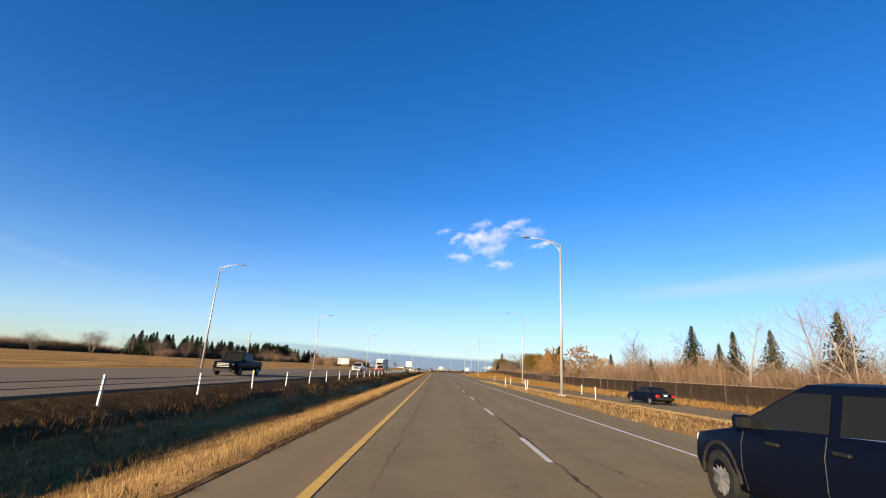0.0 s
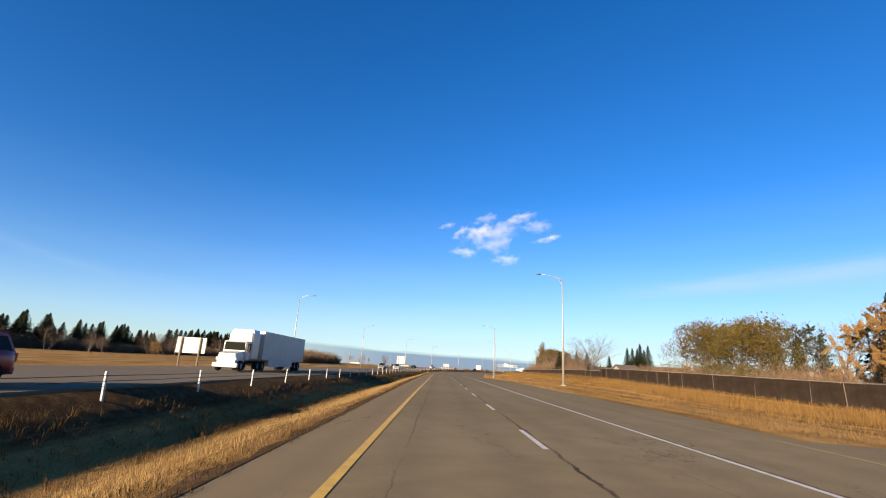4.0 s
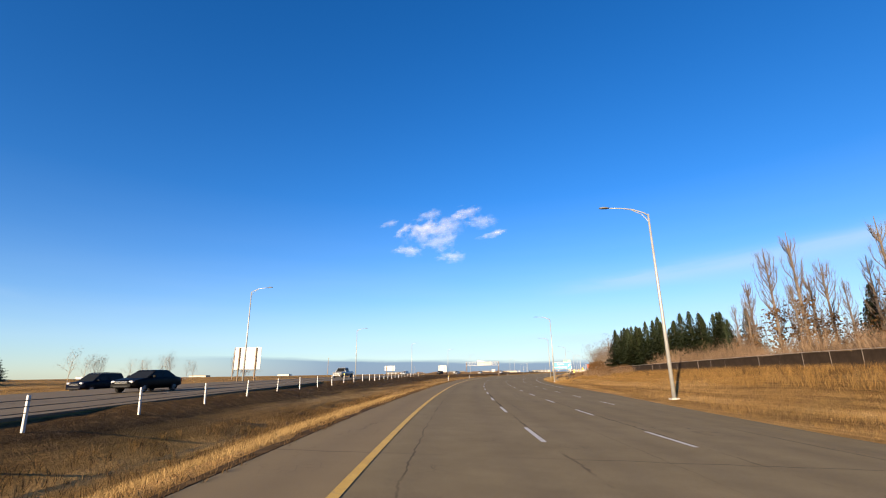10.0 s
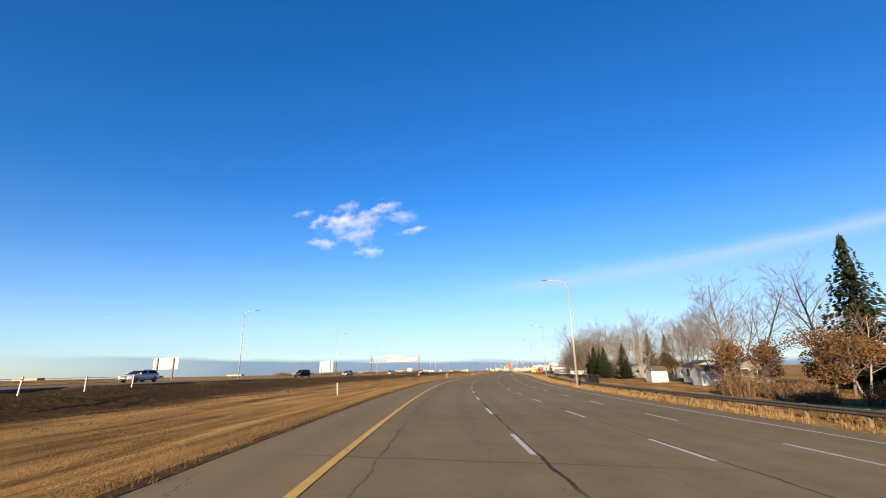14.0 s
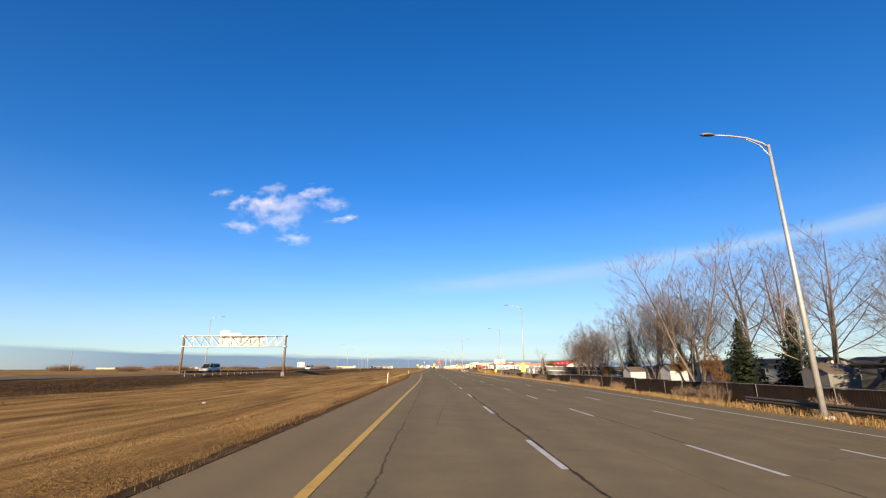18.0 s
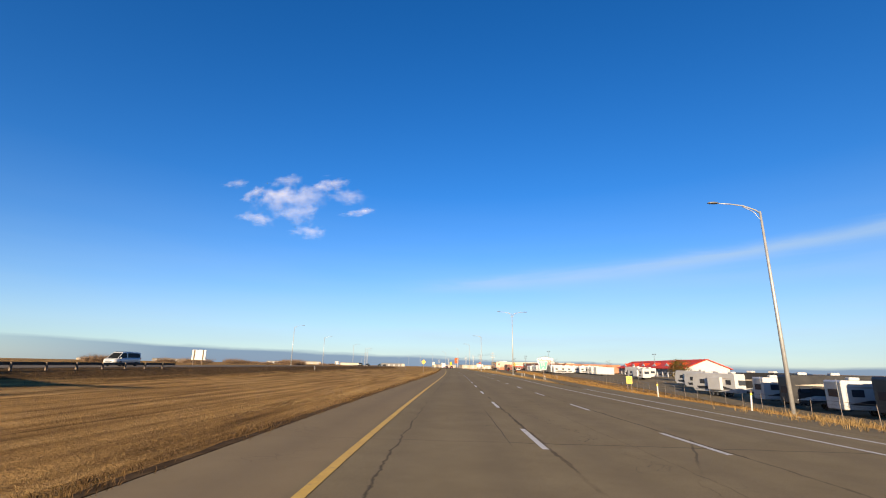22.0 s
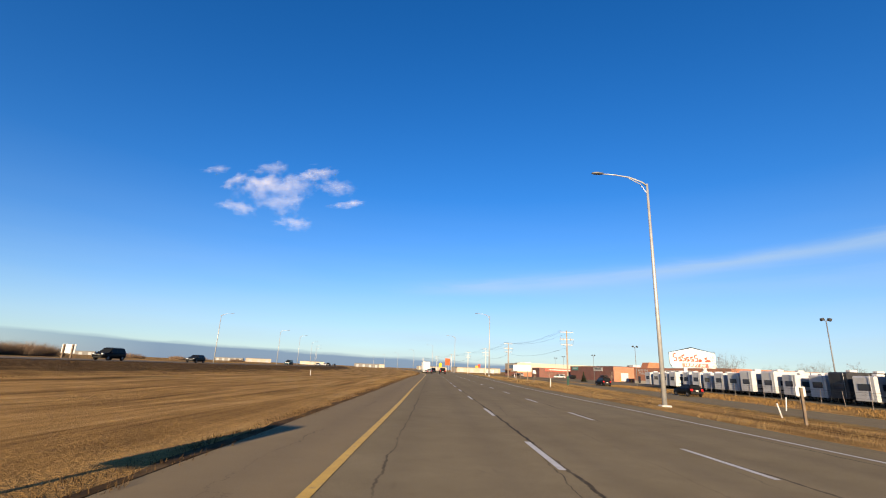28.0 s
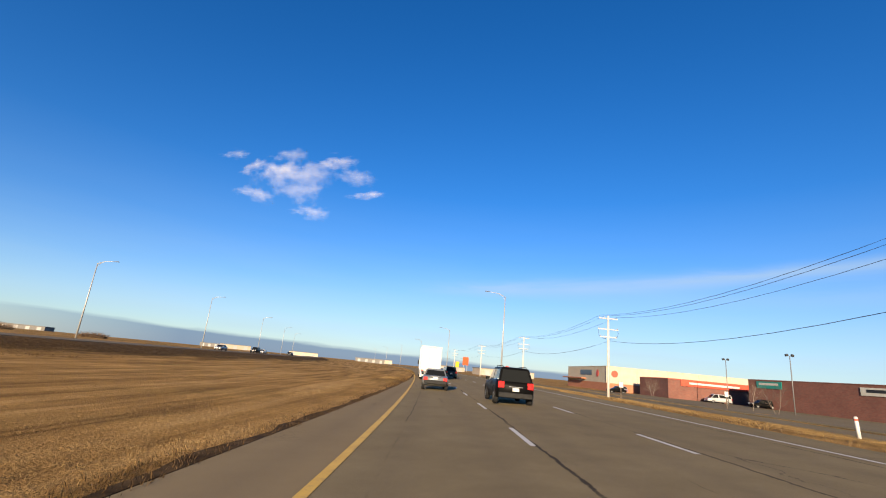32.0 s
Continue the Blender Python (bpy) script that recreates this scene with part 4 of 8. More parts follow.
M["door_grey"] = material("garage_door_grey", [(0.223, 0.223, 0.213), (0.276, 0.276, 0.266)], 1.5, 0.55)
M["khaki_board"] = material("pale_khaki_board", [(0.25, 0.25, 0.14), (0.30, 0.30, 0.17)], 1.0, 0.65)
M["board_old"] = material("aged_white_board", [(0.341, 0.336, 0.320), (0.413, 0.408, 0.398)], 0.8, 0.7, stain=((0.233, 0.222, 0.207), 3, 0.6, 0.5))


def rounded(wd, ht, r, y0, y1, z=0.0, x=0.0, seg=4):
    out = []
    for cx, cz, a0 in ((wd / 2 - r, ht / 2 - r, 0), (-wd / 2 + r, ht / 2 - r, 90), (-wd / 2 + r, -ht / 2 + r, 180), (wd / 2 - r, -ht / 2 + r, 270)):
        for k in range(seg + 1):
            a = radians(a0 + 90 * k / seg)
            out.append((x + cx + r * math.cos(a), z + cz + r * math.sin(a)))
    return prism(out, y0, y1)


def arrow_outline(x, z, size, ang):
    pts = [(-0.09, -0.5), (0.09, -0.5), (0.09, 0.05), (0.3, 0.05), (0.0, 0.5), (-0.3, 0.05), (-0.09, 0.05)]
    c, s_ = math.cos(radians(ang)), math.sin(radians(ang))
    return [(x + size * (px * c - pz * s_), z + size * (px * s_ + pz * c)) for px, pz in pts]


def guide_sign():
    """Large exit guide sign on two posts with an exit-number tab."""
    e = empty("exit_sign", at(427.6, 21.4, -4), "large teal exit guide sign with white lettering on two wooden posts", "road sign")
    wd, ht, zc = 5.0, 1.85, 4.15
    for x in (-1.85, 1.85):
        part("post", bx(x - 0.08, 0.03, -0.6, x + 0.08, 0.2, 4.9, 0.015), M["wood_post"], e)
    part("border", rounded(wd, ht, 0.16, -0.02, 0.03, zc), M["sign_white"], e)
    pn = part("panel", rounded(wd - 0.12, ht - 0.12, 0.12, -0.028, -0.018, zc), M["sign_blue"], e)
    text_part("lettering", "Leduc", 0.66, M["sign_white"], e, -0.35, -0.034, zc + 0.38, bold=0.012, sx=1.05)
    text_part("lettering", "BUSINESS SECTOR", 0.42, M["sign_white"], e, -0.38, -0.034, zc - 0.42, bold=0.012, sx=1.02)
    part("arrow", prism(arrow_outline(1.9, zc + 0.12, 0.95, -38), -0.034, -0.028), M["sign_white"], e)
    tab = part("exit_tab", rounded(2.0, 0.58, 0.1, -0.02, 0.03, zc + ht / 2 + 0.32, 1.45), M["sign_white"], e)
    part("tab_panel", rounded(1.9, 0.48, 0.08, -0.028, -0.018, zc + ht / 2 + 0.32, 1.45), M["sign_green"], tab)
    text_part("lettering", "EXIT", 0.24, M["sign_white"], tab, 0.93, -0.034, zc + ht / 2 + 0.3, bold=0.008)
    text_part("lettering", "519", 0.44, M["sign_white"], tab, 1.85, -0.034, zc + ht / 2 + 0.33, bold=0.012)


guide_sign()


def gore_sign():
    e = empty("exit_gore_sign", at(727.2, 16.75, -6) @ Matrix.Diagonal((0.86, 1, 1, 1)), "green trapezoid exit sign with white arrow on a wooden post", "road sign")
    part("post", bx(-0.06, 0.03, -0.5, 0.06, 0.15, 2.9, 0.012), M["wood_post"], e)
    z0, z1 = 1.62, 3.0
    part("border", prism([(-0.62, z0), (0.62, z0), (0.9, z1), (-0.9, z1)], -0.02, 0.03), M["sign_white"], e)
    part("panel", prism([(-0.57, z0 + 0.05), (0.57, z0 + 0.05), (0.83, z1 - 0.05), (-0.83, z1 - 0.05)], -0.028, -0.018), M["sign_green"], e)
    text_part("lettering", "EXIT", 0.42, M["sign_white"], e, 0, -0.034, 2.73, bold=0.004, sx=1.15)
    text_part("lettering", "519", 0.42, M["sign_white"], e, 0, -0.036, 2.32, bold=0.0, sx=1.1)
    part("arrow", prism(arrow_outline(0, 1.90, 0.44, -50), -0.034, -0.028), M["sign_white"], e)


gore_sign()


def plate_sign(name, m, label, wd, ht, z0, mat, lines=(), post=None, double=False, border=False):
    e = empty(name, m, label, "road sign")
    for x in ((-wd * 0.3, wd * 0.3) if double else (0,)):
        part("post", bx(x - 0.055, 0.02, -0.4, x + 0.055, 0.13, z0 + ht - 0.05, 0.01), post or M["wood_post"], e)
    if border:
        part("border", rounded(wd, ht, 0.06, -0.015, 0.018, z0 + ht / 2), M["sign_black"], e)
        part("plate", rounded(wd - 0.05, ht - 0.05, 0.05, -0.022, -0.012, z0 + ht / 2), mat, e)
    else:
        part("plate", rounded(wd, ht, 0.06, -0.022, 0.018, z0 + ht / 2), mat, e)
    for body, size, dz in lines:
        text_part("lettering", body, size, M["sign_black"], e, 0, -0.028, z0 + dz, bold=0.008)
    return e


plate_sign("speed_limit_sign", at(824.5, -4.8, 4), "white maximum 110 speed limit sign on a leaning wooden post", 0.9, 1.15, 2.05, M["sign_white"], (("MAXIMUM", 0.19, 0.92), ("110", 0.52, 0.45)), border=True).matrix_basis = at(824.5, -4.8, 4) @ pose(0, 0, 0, 0, 3, 0)
plate_sign("advisory_speed_sign", at(718.4, 27.5, -8), "yellow advisory speed 60 sign on two posts", 0.86, 1.1, 1.15, M["sign_yellow"], (("EXIT", 0.21, 0.88), ("60", 0.432, 0.6)), double=True, border=True)
e = plate_sign("lamp_post_sign", at(629.1, 21.6, -5), "yellow exit advisory speed 60 plate on a lamp post", 0.98, 1.95, 1.45, M["sign_yellow"], (("EXIT", 0.27, 1.22), ("60", 0.56, 0.66), ("km/h", 0.24, 0.2)), border=True)
part("arrow", prism(arrow_outline(0, 3.14, 0.44, 0), -0.034, -0.026), M["sign_black"], e)
plate_sign("speed_sign", at(913, 20.2, -5), "small white back-to-back sign plates on a grey post", 0.5, 0.6, 1.55, M["board_old"])
plate_sign("speed_sign", at(848.2, 18.7, 170), "small blank white sign plate on a post", 0.42, 0.45, 1.28, M["board_old"])
plate_sign("speed_limit_sign", at(1007.2, 28.5, -5), "small white speed sign with dark bars on a post", 0.6, 0.8, 1.5, M["sign_white"], border=True)
plate_sign("speed_limit_sign", at(1012.2, 47, -5), "small white speed sign beside a brick wall", 0.6, 0.8, 1.7, M["sign_white"], border=True)


def curve_sign(m):
    e = empty("curve_sign", m, "yellow diamond left-curve warning sign on a wooden post", "road sign", "curve warning signs")
    part("post", bx(-0.065, 0.02, -0.4, 0.065, 0.15, 2.9, 0.012), M["wood_post"], e)
    r = 0.66
    zc = 2.75
    part("border", prism([(0, zc - r), (r, zc), (0, zc + r), (-r, zc)], -0.015, 0.018), M["sign_black"], e)
    r = 0.62
    part("plate", prism([(0, zc - r), (r, zc), (0, zc + r), (-r, zc)], -0.022, -0.012), M["sign_yellow"], e)
    part("arrow", prism([(0.06, zc - 0.34), (0.17, zc - 0.34), (0.17, zc - 0.02), (0.06, zc + 0.14), (-0.07, zc + 0.2), (-0.04, zc + 0.3), (-0.26, zc + 0.2), (-0.16, zc - 0.02), (-0.11, zc + 0.08), (0.06, zc - 0.06)], -0.028, -0.021), M["sign_black"], e)


curve_sign(at(775.2, 18.4, -6))
curve_sign(at(774.1, -6.0, 4))


def billboard_back(m, wd, ht, z0, label, posts=2, face=None, lines=(), ink="sign_black"):
    e = empty("billboard", m, label, "sign board")
    part("panel", bx(-wd / 2, -0.04, z0, wd / 2, 0.04, z0 + ht, 0.01), face or M["board_old"], e)
    for k in range(posts):
        x = -wd * 0.32 + wd * 0.64 * k / max(1, posts - 1)
        part("post", bx(x - 0.11, -0.26, -0.6, x + 0.11, -0.045, z0 + ht * 0.98, 0.015), M["wood_post"], e)
    for body, size, dz in lines:
        text_part("lettering", body, size, M[ink], e, 0, -0.046, z0 + dz, bold=0.01)
    return e


billboard_back(at(186.5, -35.3, 0), 4.4, 2.3, 1.9, "back of a pale road sign board on two posts")
billboard_back(at(381, -42.7, 4), 5.2, 4.2, 2.3, "large blank pale sign back on two dark posts")
billboard_back(at(496.2, -54.5, 3), 4.9, 2.1, 2.5, "large blank pale sign back on two dark posts")
billboard_back(at(584.8, -59.0, -16), 6.2, 4.2, 1.9, "large blank pale sign back on two dark posts")
billboard_back(at(772, -66, 3), 3.6, 2.6, 1.6, "blank pale sign back with three panels", 2)
billboard_back(at(905, -60, 3), 2.2, 1.5, 1.2, "small blank pale sign back", 2)
e = billboard_back(at(926, 20.6, -8), 3.7, 1.25, 1.9, "white distracted-driving warning sign on two wooden posts", 2, M["sign_white"], (("DISTRACTED DRIVING", 0.29, 0.84), ("LAW IN EFFECT", 0.29, 0.42)), "door_grey")
for o in e.children:
    if o.name.startswith("post"):
        o.matrix_basis = pose(0, 0.31, 0)
e = plate_sign("store_sign", at(950.4, 25.6, -12), "pale yellow store board with dark bars on a wooden post", 2.0, 0.8, 2.0, M["khaki_board"])
part("lettering_bar", bx(-0.85, -0.03, 2.34, -0.04, -0.021, 2.66), M["sign_black"], e)
part("lettering_bar", bx(0.06, -0.03, 2.34, 0.85, -0.021, 2.66), M["sign_black"], e)
part("lettering_bar", bx(-0.8, -0.03, 2.14, 0.8, -0.021, 2.22), M["sign_black"], e)


M["rust_steel"] = material("weathered_brown_steel", [(0.075, 0.048, 0.032), (0.13, 0.085, 0.056)], 3, 0.75)


def gantry():
    """Overhead truss gantry with sign panels seen from behind."""
    s, la, lb = 646.4, -33.6, -58.6
    e = empty("sign_gantry", at(s, (la + lb) / 2, -1.0), "white steel truss sign gantry on brown legs across the far road", "sign gantry")
    H_ = (la - lb) / 2
    zt, zb = 8.75, 6.2
    for x in (-H_, H_):
        part("leg", tube([(x, 0, -0.5), (x, 0, zt + 0.25)], [0.30, 0.25], 12), M["rust_steel"], e, "brown weathered steel leg", smooth=True)
        for y in (-0.45, 0.45):
            part("collar", bx(x - 0.3, y - 0.26, zt - 0.12, x + 0.3, y + 0.26, zt + 0.1, 0.02), M["galv_white"], e)
            part("collar", bx(x - 0.3, y - 0.26, zb - 0.1, x + 0.3, y + 0.26, zb + 0.12, 0.02), M["galv_white"], e)
        part("footing", bx(x - 0.45, -0.45, -0.9, x + 0.45, 0.45, 0.12, 0.03), M["rust_steel"], e)
    n = 11
    for y in (-0.45, 0.45):
        for z in (zb, zt):
            part("chord", tube([(-H_ - 0.3, y, z), (H_ + 0.3, y, z)], 0.12, 8), M["galv_white"], e, smooth=True)
        for k in range(n):
            x0, x1 = -H_ + 2 * H_ * k / n, -H_ + 2 * H_ * (k + 1) / n
            z0, z1 = (zt, zb) if k < n / 2 else (zb, zt)
            part("diagonal", tube([(x0, y, z0), (x1, y, z1)], 0.065, 6), M["galv_white"], e)
            part("vertical", tube([(x1, y, zb), (x1, y, zt)], 0.04, 6), M["galv_white"], e)
    for k in range(1, n):
        x0 = -H_ + 2 * H_ * k / n
        part("cross_strut", tube([(x0, -0.45, zb), (x0, 0.45, zt)], 0.04, 5), M["galv_white"], e)
    # backs of three sign panels with their stiffening ribs
    for x0, x1, z0, z1, mat in ((-4.2, 1.1, 6.15, 9.55, "board_old"), (-4.0, -1.9, 9.6, 10.25, "board_old"), (1.2, 6.9, 6.3, 8.85, "alu_back")):
        pn = part("panel_back", bx(x0, 0.72, z0, x1, 0.78, z1, 0.01), M[mat], e)
        m_ = max(2, round((x1 - x0) / 1.1))
        for j in range(m_ + 1):
            x = x0 + 0.06 + (x1 - x0 - 0.12) * j / m_
            part("rib", bx(x - 0.05, 0.62, z0, x + 0.05, 0.72, z1), M["galv_white"], pn)


M["galv_white"] = material("pale_galvanised_truss", [(0.36, 0.36, 0.345), (0.44, 0.44, 0.425)], 3, 0.55, 0.1)
gantry()

# ---------------------------------------------------------------- power line
M["pole_wood"] = material("utility_pole_wood", [(0.152, 0.114, 0.084), (0.274, 0.213, 0.160)], 3, 0.9, bump=0.3)
M["pole_pale"] = material("utility_pole_pale", [(0.350, 0.319, 0.274), (0.456, 0.426, 0.380)], 3, 0.9, bump=0.2)
M["sleeve"] = material("green_guard_sleeve", [(0.012, 0.045, 0.030), (0.020, 0.062, 0.042)], 3, 0.6, spec=0.2)
M["ceramic"] = material("porcelain_grey", [(0.13, 0.13, 0.13), (0.20, 0.20, 0.20)], 8, 0.4)


def power_pole(s, l, h, mat, rich=False):
    e = empty("power_pole", at(s, l), "tall wooden utility pole with crossarms and insulators", "utility pole", "power line poles")
    part("pole", tube([(0, 0, -0.5), (0, 0, h * 0.5), (0, 0, h)], [0.17, 0.15, 0.115], 10), mat, e, smooth=True)
    part("kick_sleeve", tube([(0, 0, -0.1), (0, 0, 1.6)], 0.178, 10), M["sleeve"], e, "green plastic guard sleeve") if rich else None
    for z, w_ in ((h - 0.35, 1.25), (h - 1.75, 1.35), (h - 2.75, 1.1)):
        arm = part("crossarm", bx(-w_, -0.06, z - 0.06, w_, 0.06, z + 0.06, 0.01), M["pole_pale"], e)
        for x in (-w_ + 0.12, -w_ * 0.4, w_ - 0.12):
            part("insulator", tube([(x, 0, z + 0.06), (x, 0, z + 0.12), (x, 0, z + 0.17), (x, 0, z + 0.26)], [0.025, 0.055, 0.045, 0.025], 8), M["ceramic"], arm)
    for sg in (-1, 1):
        part("jumper_wire", tube([(sg * 1.1, 0, h - 1.6), (sg * 1.35, 0, h - 2.1), (sg * 1.2, 0, h - 2.6), (sg * 0.7, 0, h - 2.9), (sg * 0.2, 0, h - 3.0)], 0.02, 5), M["black"], e)
    if rich:
        for x in (-1.2, -0.75, 0.75):
            part("cutout_switch", tube([(x, -0.15, h - 1.95), (x, -0.15, h - 1.65), (x, -0.15, h - 1.35)], [0.07, 0.09, 0.05], 8), M["ceramic"], e)
    return e


PP = [(866, 28.0, 10.2), (914.5, 27.0, 10.2), (962.8, 24.7, 10.2), (1002.0, 24.5, 10.2), (1048, 25, 10.4), (1098, 25, 10.4), (1150, 25, 10.4), (1205, 25, 10.4)]
for i, (s, l, h) in enumerate(PP):
    if i:
        power_pole(s, l, h, M["pole_wood"] if i in (1, 2) else M["pole_pale"], i == 1)


def wires():
    e = empty("power_lines", label="thin dark overhead power cables sagging between poles", category="power line")
    pp = [(820, 31, 10.2)] + PP
    for dx, dz, r in ((-1.1, -0.05, 0.016), (-0.5, -0.05, 0.016), (1.1, -0.05, 0.016), (0.15, -3.2, 0.022)):
        for (s0, l0, h0), (s1, l1, h1) in zip(pp[2:], pp[3:]):
            a, b = W(s0, l0 + dx), W(s1, l1 + dx)
            a.z += h0 + dz
            b.z += h1 + dz
            pts = [tuple(a.lerp(b, k / 10) - Vector((0, 0, 1.1 * 4 * (k / 10) * (1 - k / 10)))) for k in range(11)]
            part("wire", tube(pts, r, 4), M["black"], e)


wires()
# lone wooden poles beside the far road
lone = empty("wooden_pole", at(140, -55), "bare weathered wooden pole beside the far road", "utility pole", "lone wooden poles")
part("pole", tube([(0, 0, -0.5), (0, 0, 9.0)], [0.16, 0.11], 8), M["pole_wood"], lone, smooth=True)
for s, l, t in [(320, -90.5, 10), (328.7, -51.5, 2), (395, -55, 1), (470, -70, 2), (690, -120, -2)]:
    copy_thing(lone, at(s, l) @ pose(0, 0, 0, 0, t, 0) @ Matrix.Diagonal((0.8, 0.8, 0.8, 1)))


def yard_lamp(s, l, h=9.0):
    e = empty("yard_lamp", at(s, l), "dark steel floodlight pole with twin heads", "floodlight", "yard floodlights")
    part("pole", tube([(0, 0, -0.2), (0, 0, h)], [0.09, 0.06], 8), M["lamp_dark"], e, smooth=True)
    for sg in (-1, 1):
        part("flood_head", bx(-0.2, -0.18, -0.05, 0.2, 0.18, 0.3, 0.03, Matrix.Translation((sg * 0.45, 0, h)) @ Matrix.Rotation(sg * 0.3, 4, "Y")), M["black"], e)
        part("bracket", tube([(0, 0, h - 0.1), (sg * 0.42, 0, h + 0.05)], 0.025, 6), M["lamp_dark"], e)


yard_lamp(884.3, 52, 10.2)
for s, l in [(935, 50), (850, 90), (990, 62), (1015, 60), (1035, 64)]:
    yard_lamp(s, l)


e = empty("marker_bollard", at(974, 29.2) @ pose(0, 0, 0, 0, -4, 0), "thick white marker post with a red band at the top", "marker post")
part("post", tube([(0, 0, -.2), (0, 0, 1.25)], .11, 12), M["post_white"], e, smooth=True)
part("red_band", tube([(0, 0, 1.05), (0, 0, 1.17)], .116, 12), M["sign_red"], e)
part("cap", tube([(0, 0, 1.25), (0, 0, 1.31)], [.11, .06], 12), M["post_white"], e)


# ---------------------------------------------------------------- trees and shrubs
def leaf_mat(name, cols, rough=0.75):
    """Foliage: colour varies from clump to clump and from tree to tree."""
    m = bpy.data.materials.new(name)
    m.use_nodes = True
    k = Nodes(m.node_tree)
    out, b = k.n("ShaderNodeOutputMaterial"), k.n("ShaderNodeBsdfPrincipled")
    k.link(b, 0, out, 0)
    isl = k.n("ShaderNodeNewGeometry").outputs["Random Per Island"]
    col = k.ramp(isl, [(i / max(1, len(cols) - 1), c) for i, c in enumerate(cols)])
    r = k.n("ShaderNodeObjectInfo").outputs["Random"]
    hs = k.n("ShaderNodeHueSaturation")
    k.t.links.new(col, hs.inputs["Color"])
    k.t.links.new(k.math("ADD", 0.8, k.math("MULTIPLY", r, 0.4)), hs.inputs["Value"])
    k.t.links.new(hs.outputs[0], b.inputs["Base Color"])
    b.inputs["Roughness"].default_value = rough
    b.inputs["Specular IOR Level"].default_value = 0.06
    return m


M["needles"] = leaf_mat("spruce_needles", [(0.008, 0.011, 0.005), (0.014, 0.019, 0.007), (0.023, 0.027, 0.011), (0.010, 0.014, 0.006)])
M["needles_pale"] = leaf_mat("blue_spruce_needles", [(0.012, 0.018, 0.010), (0.021, 0.029, 0.014), (0.032, 0.038, 0.020)])
M["leaf_gold"] = leaf_mat("dry_golden_leaves", [(0.16, 0.086, 0.028), (0.23, 0.132, 0.046), (0.30, 0.185, 0.072), (0.18, 0.098, 0.032)])
M["leaf_olive"] = leaf_mat("olive_brown_leaves", [(0.040, 0.029, 0.007), (0.072, 0.052, 0.012), (0.115, 0.080, 0.020)])
M["needles_olive"] = leaf_mat("pine_needles", [(0.020, 0.026, 0.009), (0.034, 0.040, 0.014), (0.050, 0.054, 0.020)])
M["leaf_rust"] = leaf_mat("rusty_dry_leaves", [(0.060, 0.032, 0.014), (0.088, 0.048, 0.019), (0.118, 0.068, 0.028)])
M["twig"] = leaf_mat("bare_twigs", [(0.092, 0.060, 0.037), (0.14, 0.094, 0.060), (0.20, 0.138, 0.092)], 0.85)
M["twig_pale"] = leaf_mat("pale_bare_twigs", [(0.10, 0.070, 0.048), (0.14, 0.10, 0.070), (0.185, 0.135, 0.096)], 0.85)
M["twig_grey"] = leaf_mat("grey_brown_twigs", [(0.062, 0.044, 0.031), (0.092, 0.067, 0.048), (0.125, 0.093, 0.068)], 0.85)
M["bark"] = material("grey_brown_bark", [(0.066, 0.049, 0.037), (0.13, 0.10, 0.077)], 4, 0.9, bump=0.4)
M["bark_pale"] = material("pale_bark", [(0.15, 0.122, 0.094), (0.24, 0.20, 0.158)], 3, 0.9, bump=0.3)


class Soup:
    """Collects triangles and quads quickly."""

    def __init__(self):
        self.v, self.f = [], []

    def quad(self, a, b, c, d):
        n = len(self.v)
        self.v += [a, b, c, d]
        self.f.append((n, n + 1, n + 2, n + 3))

    def tri(self, a, b, c):
        n = len(self.v)
        self.v += [a, b, c]
        self.f.append((n, n + 1, n + 2))

    def limb(self, pts, r0, r1, sides=4):
        n0 = len(self.v)
        n = len(pts)
        for i, p in enumerate(pts):
            d = (pts[min(i + 1, n - 1)] - pts[max(i - 1, 0)]).normalized()
            u = Vector((-d.y, d.x, 0))
            u = u.normalized() if u.length > 0.05 else Vector((1, 0, 0))
            w_ = d.cross(u)
            r = r0 + (r1 - r0) * i / (n - 1)
            for j in range(sides):
                a = 2 * math.pi * j / sides
                self.v.append(p + (u * math.cos(a) + w_ * math.sin(a)) * r)
        for i in range(n - 1):
            for j in range(sides):
                a, b = n0 + i * sides + j, n0 + i * sides + (j + 1) % sides
                self.f.append((a, b, b + sides, a + sides))

    def mesh(self, name, mat, smooth=False):
        return mesh(name, self.v, self.f, mat, smooth)


def rvec(r):
    return Vector((r.gauss(0, 1), r.gauss(0, 1), r.gauss(0, 1))).normalized()


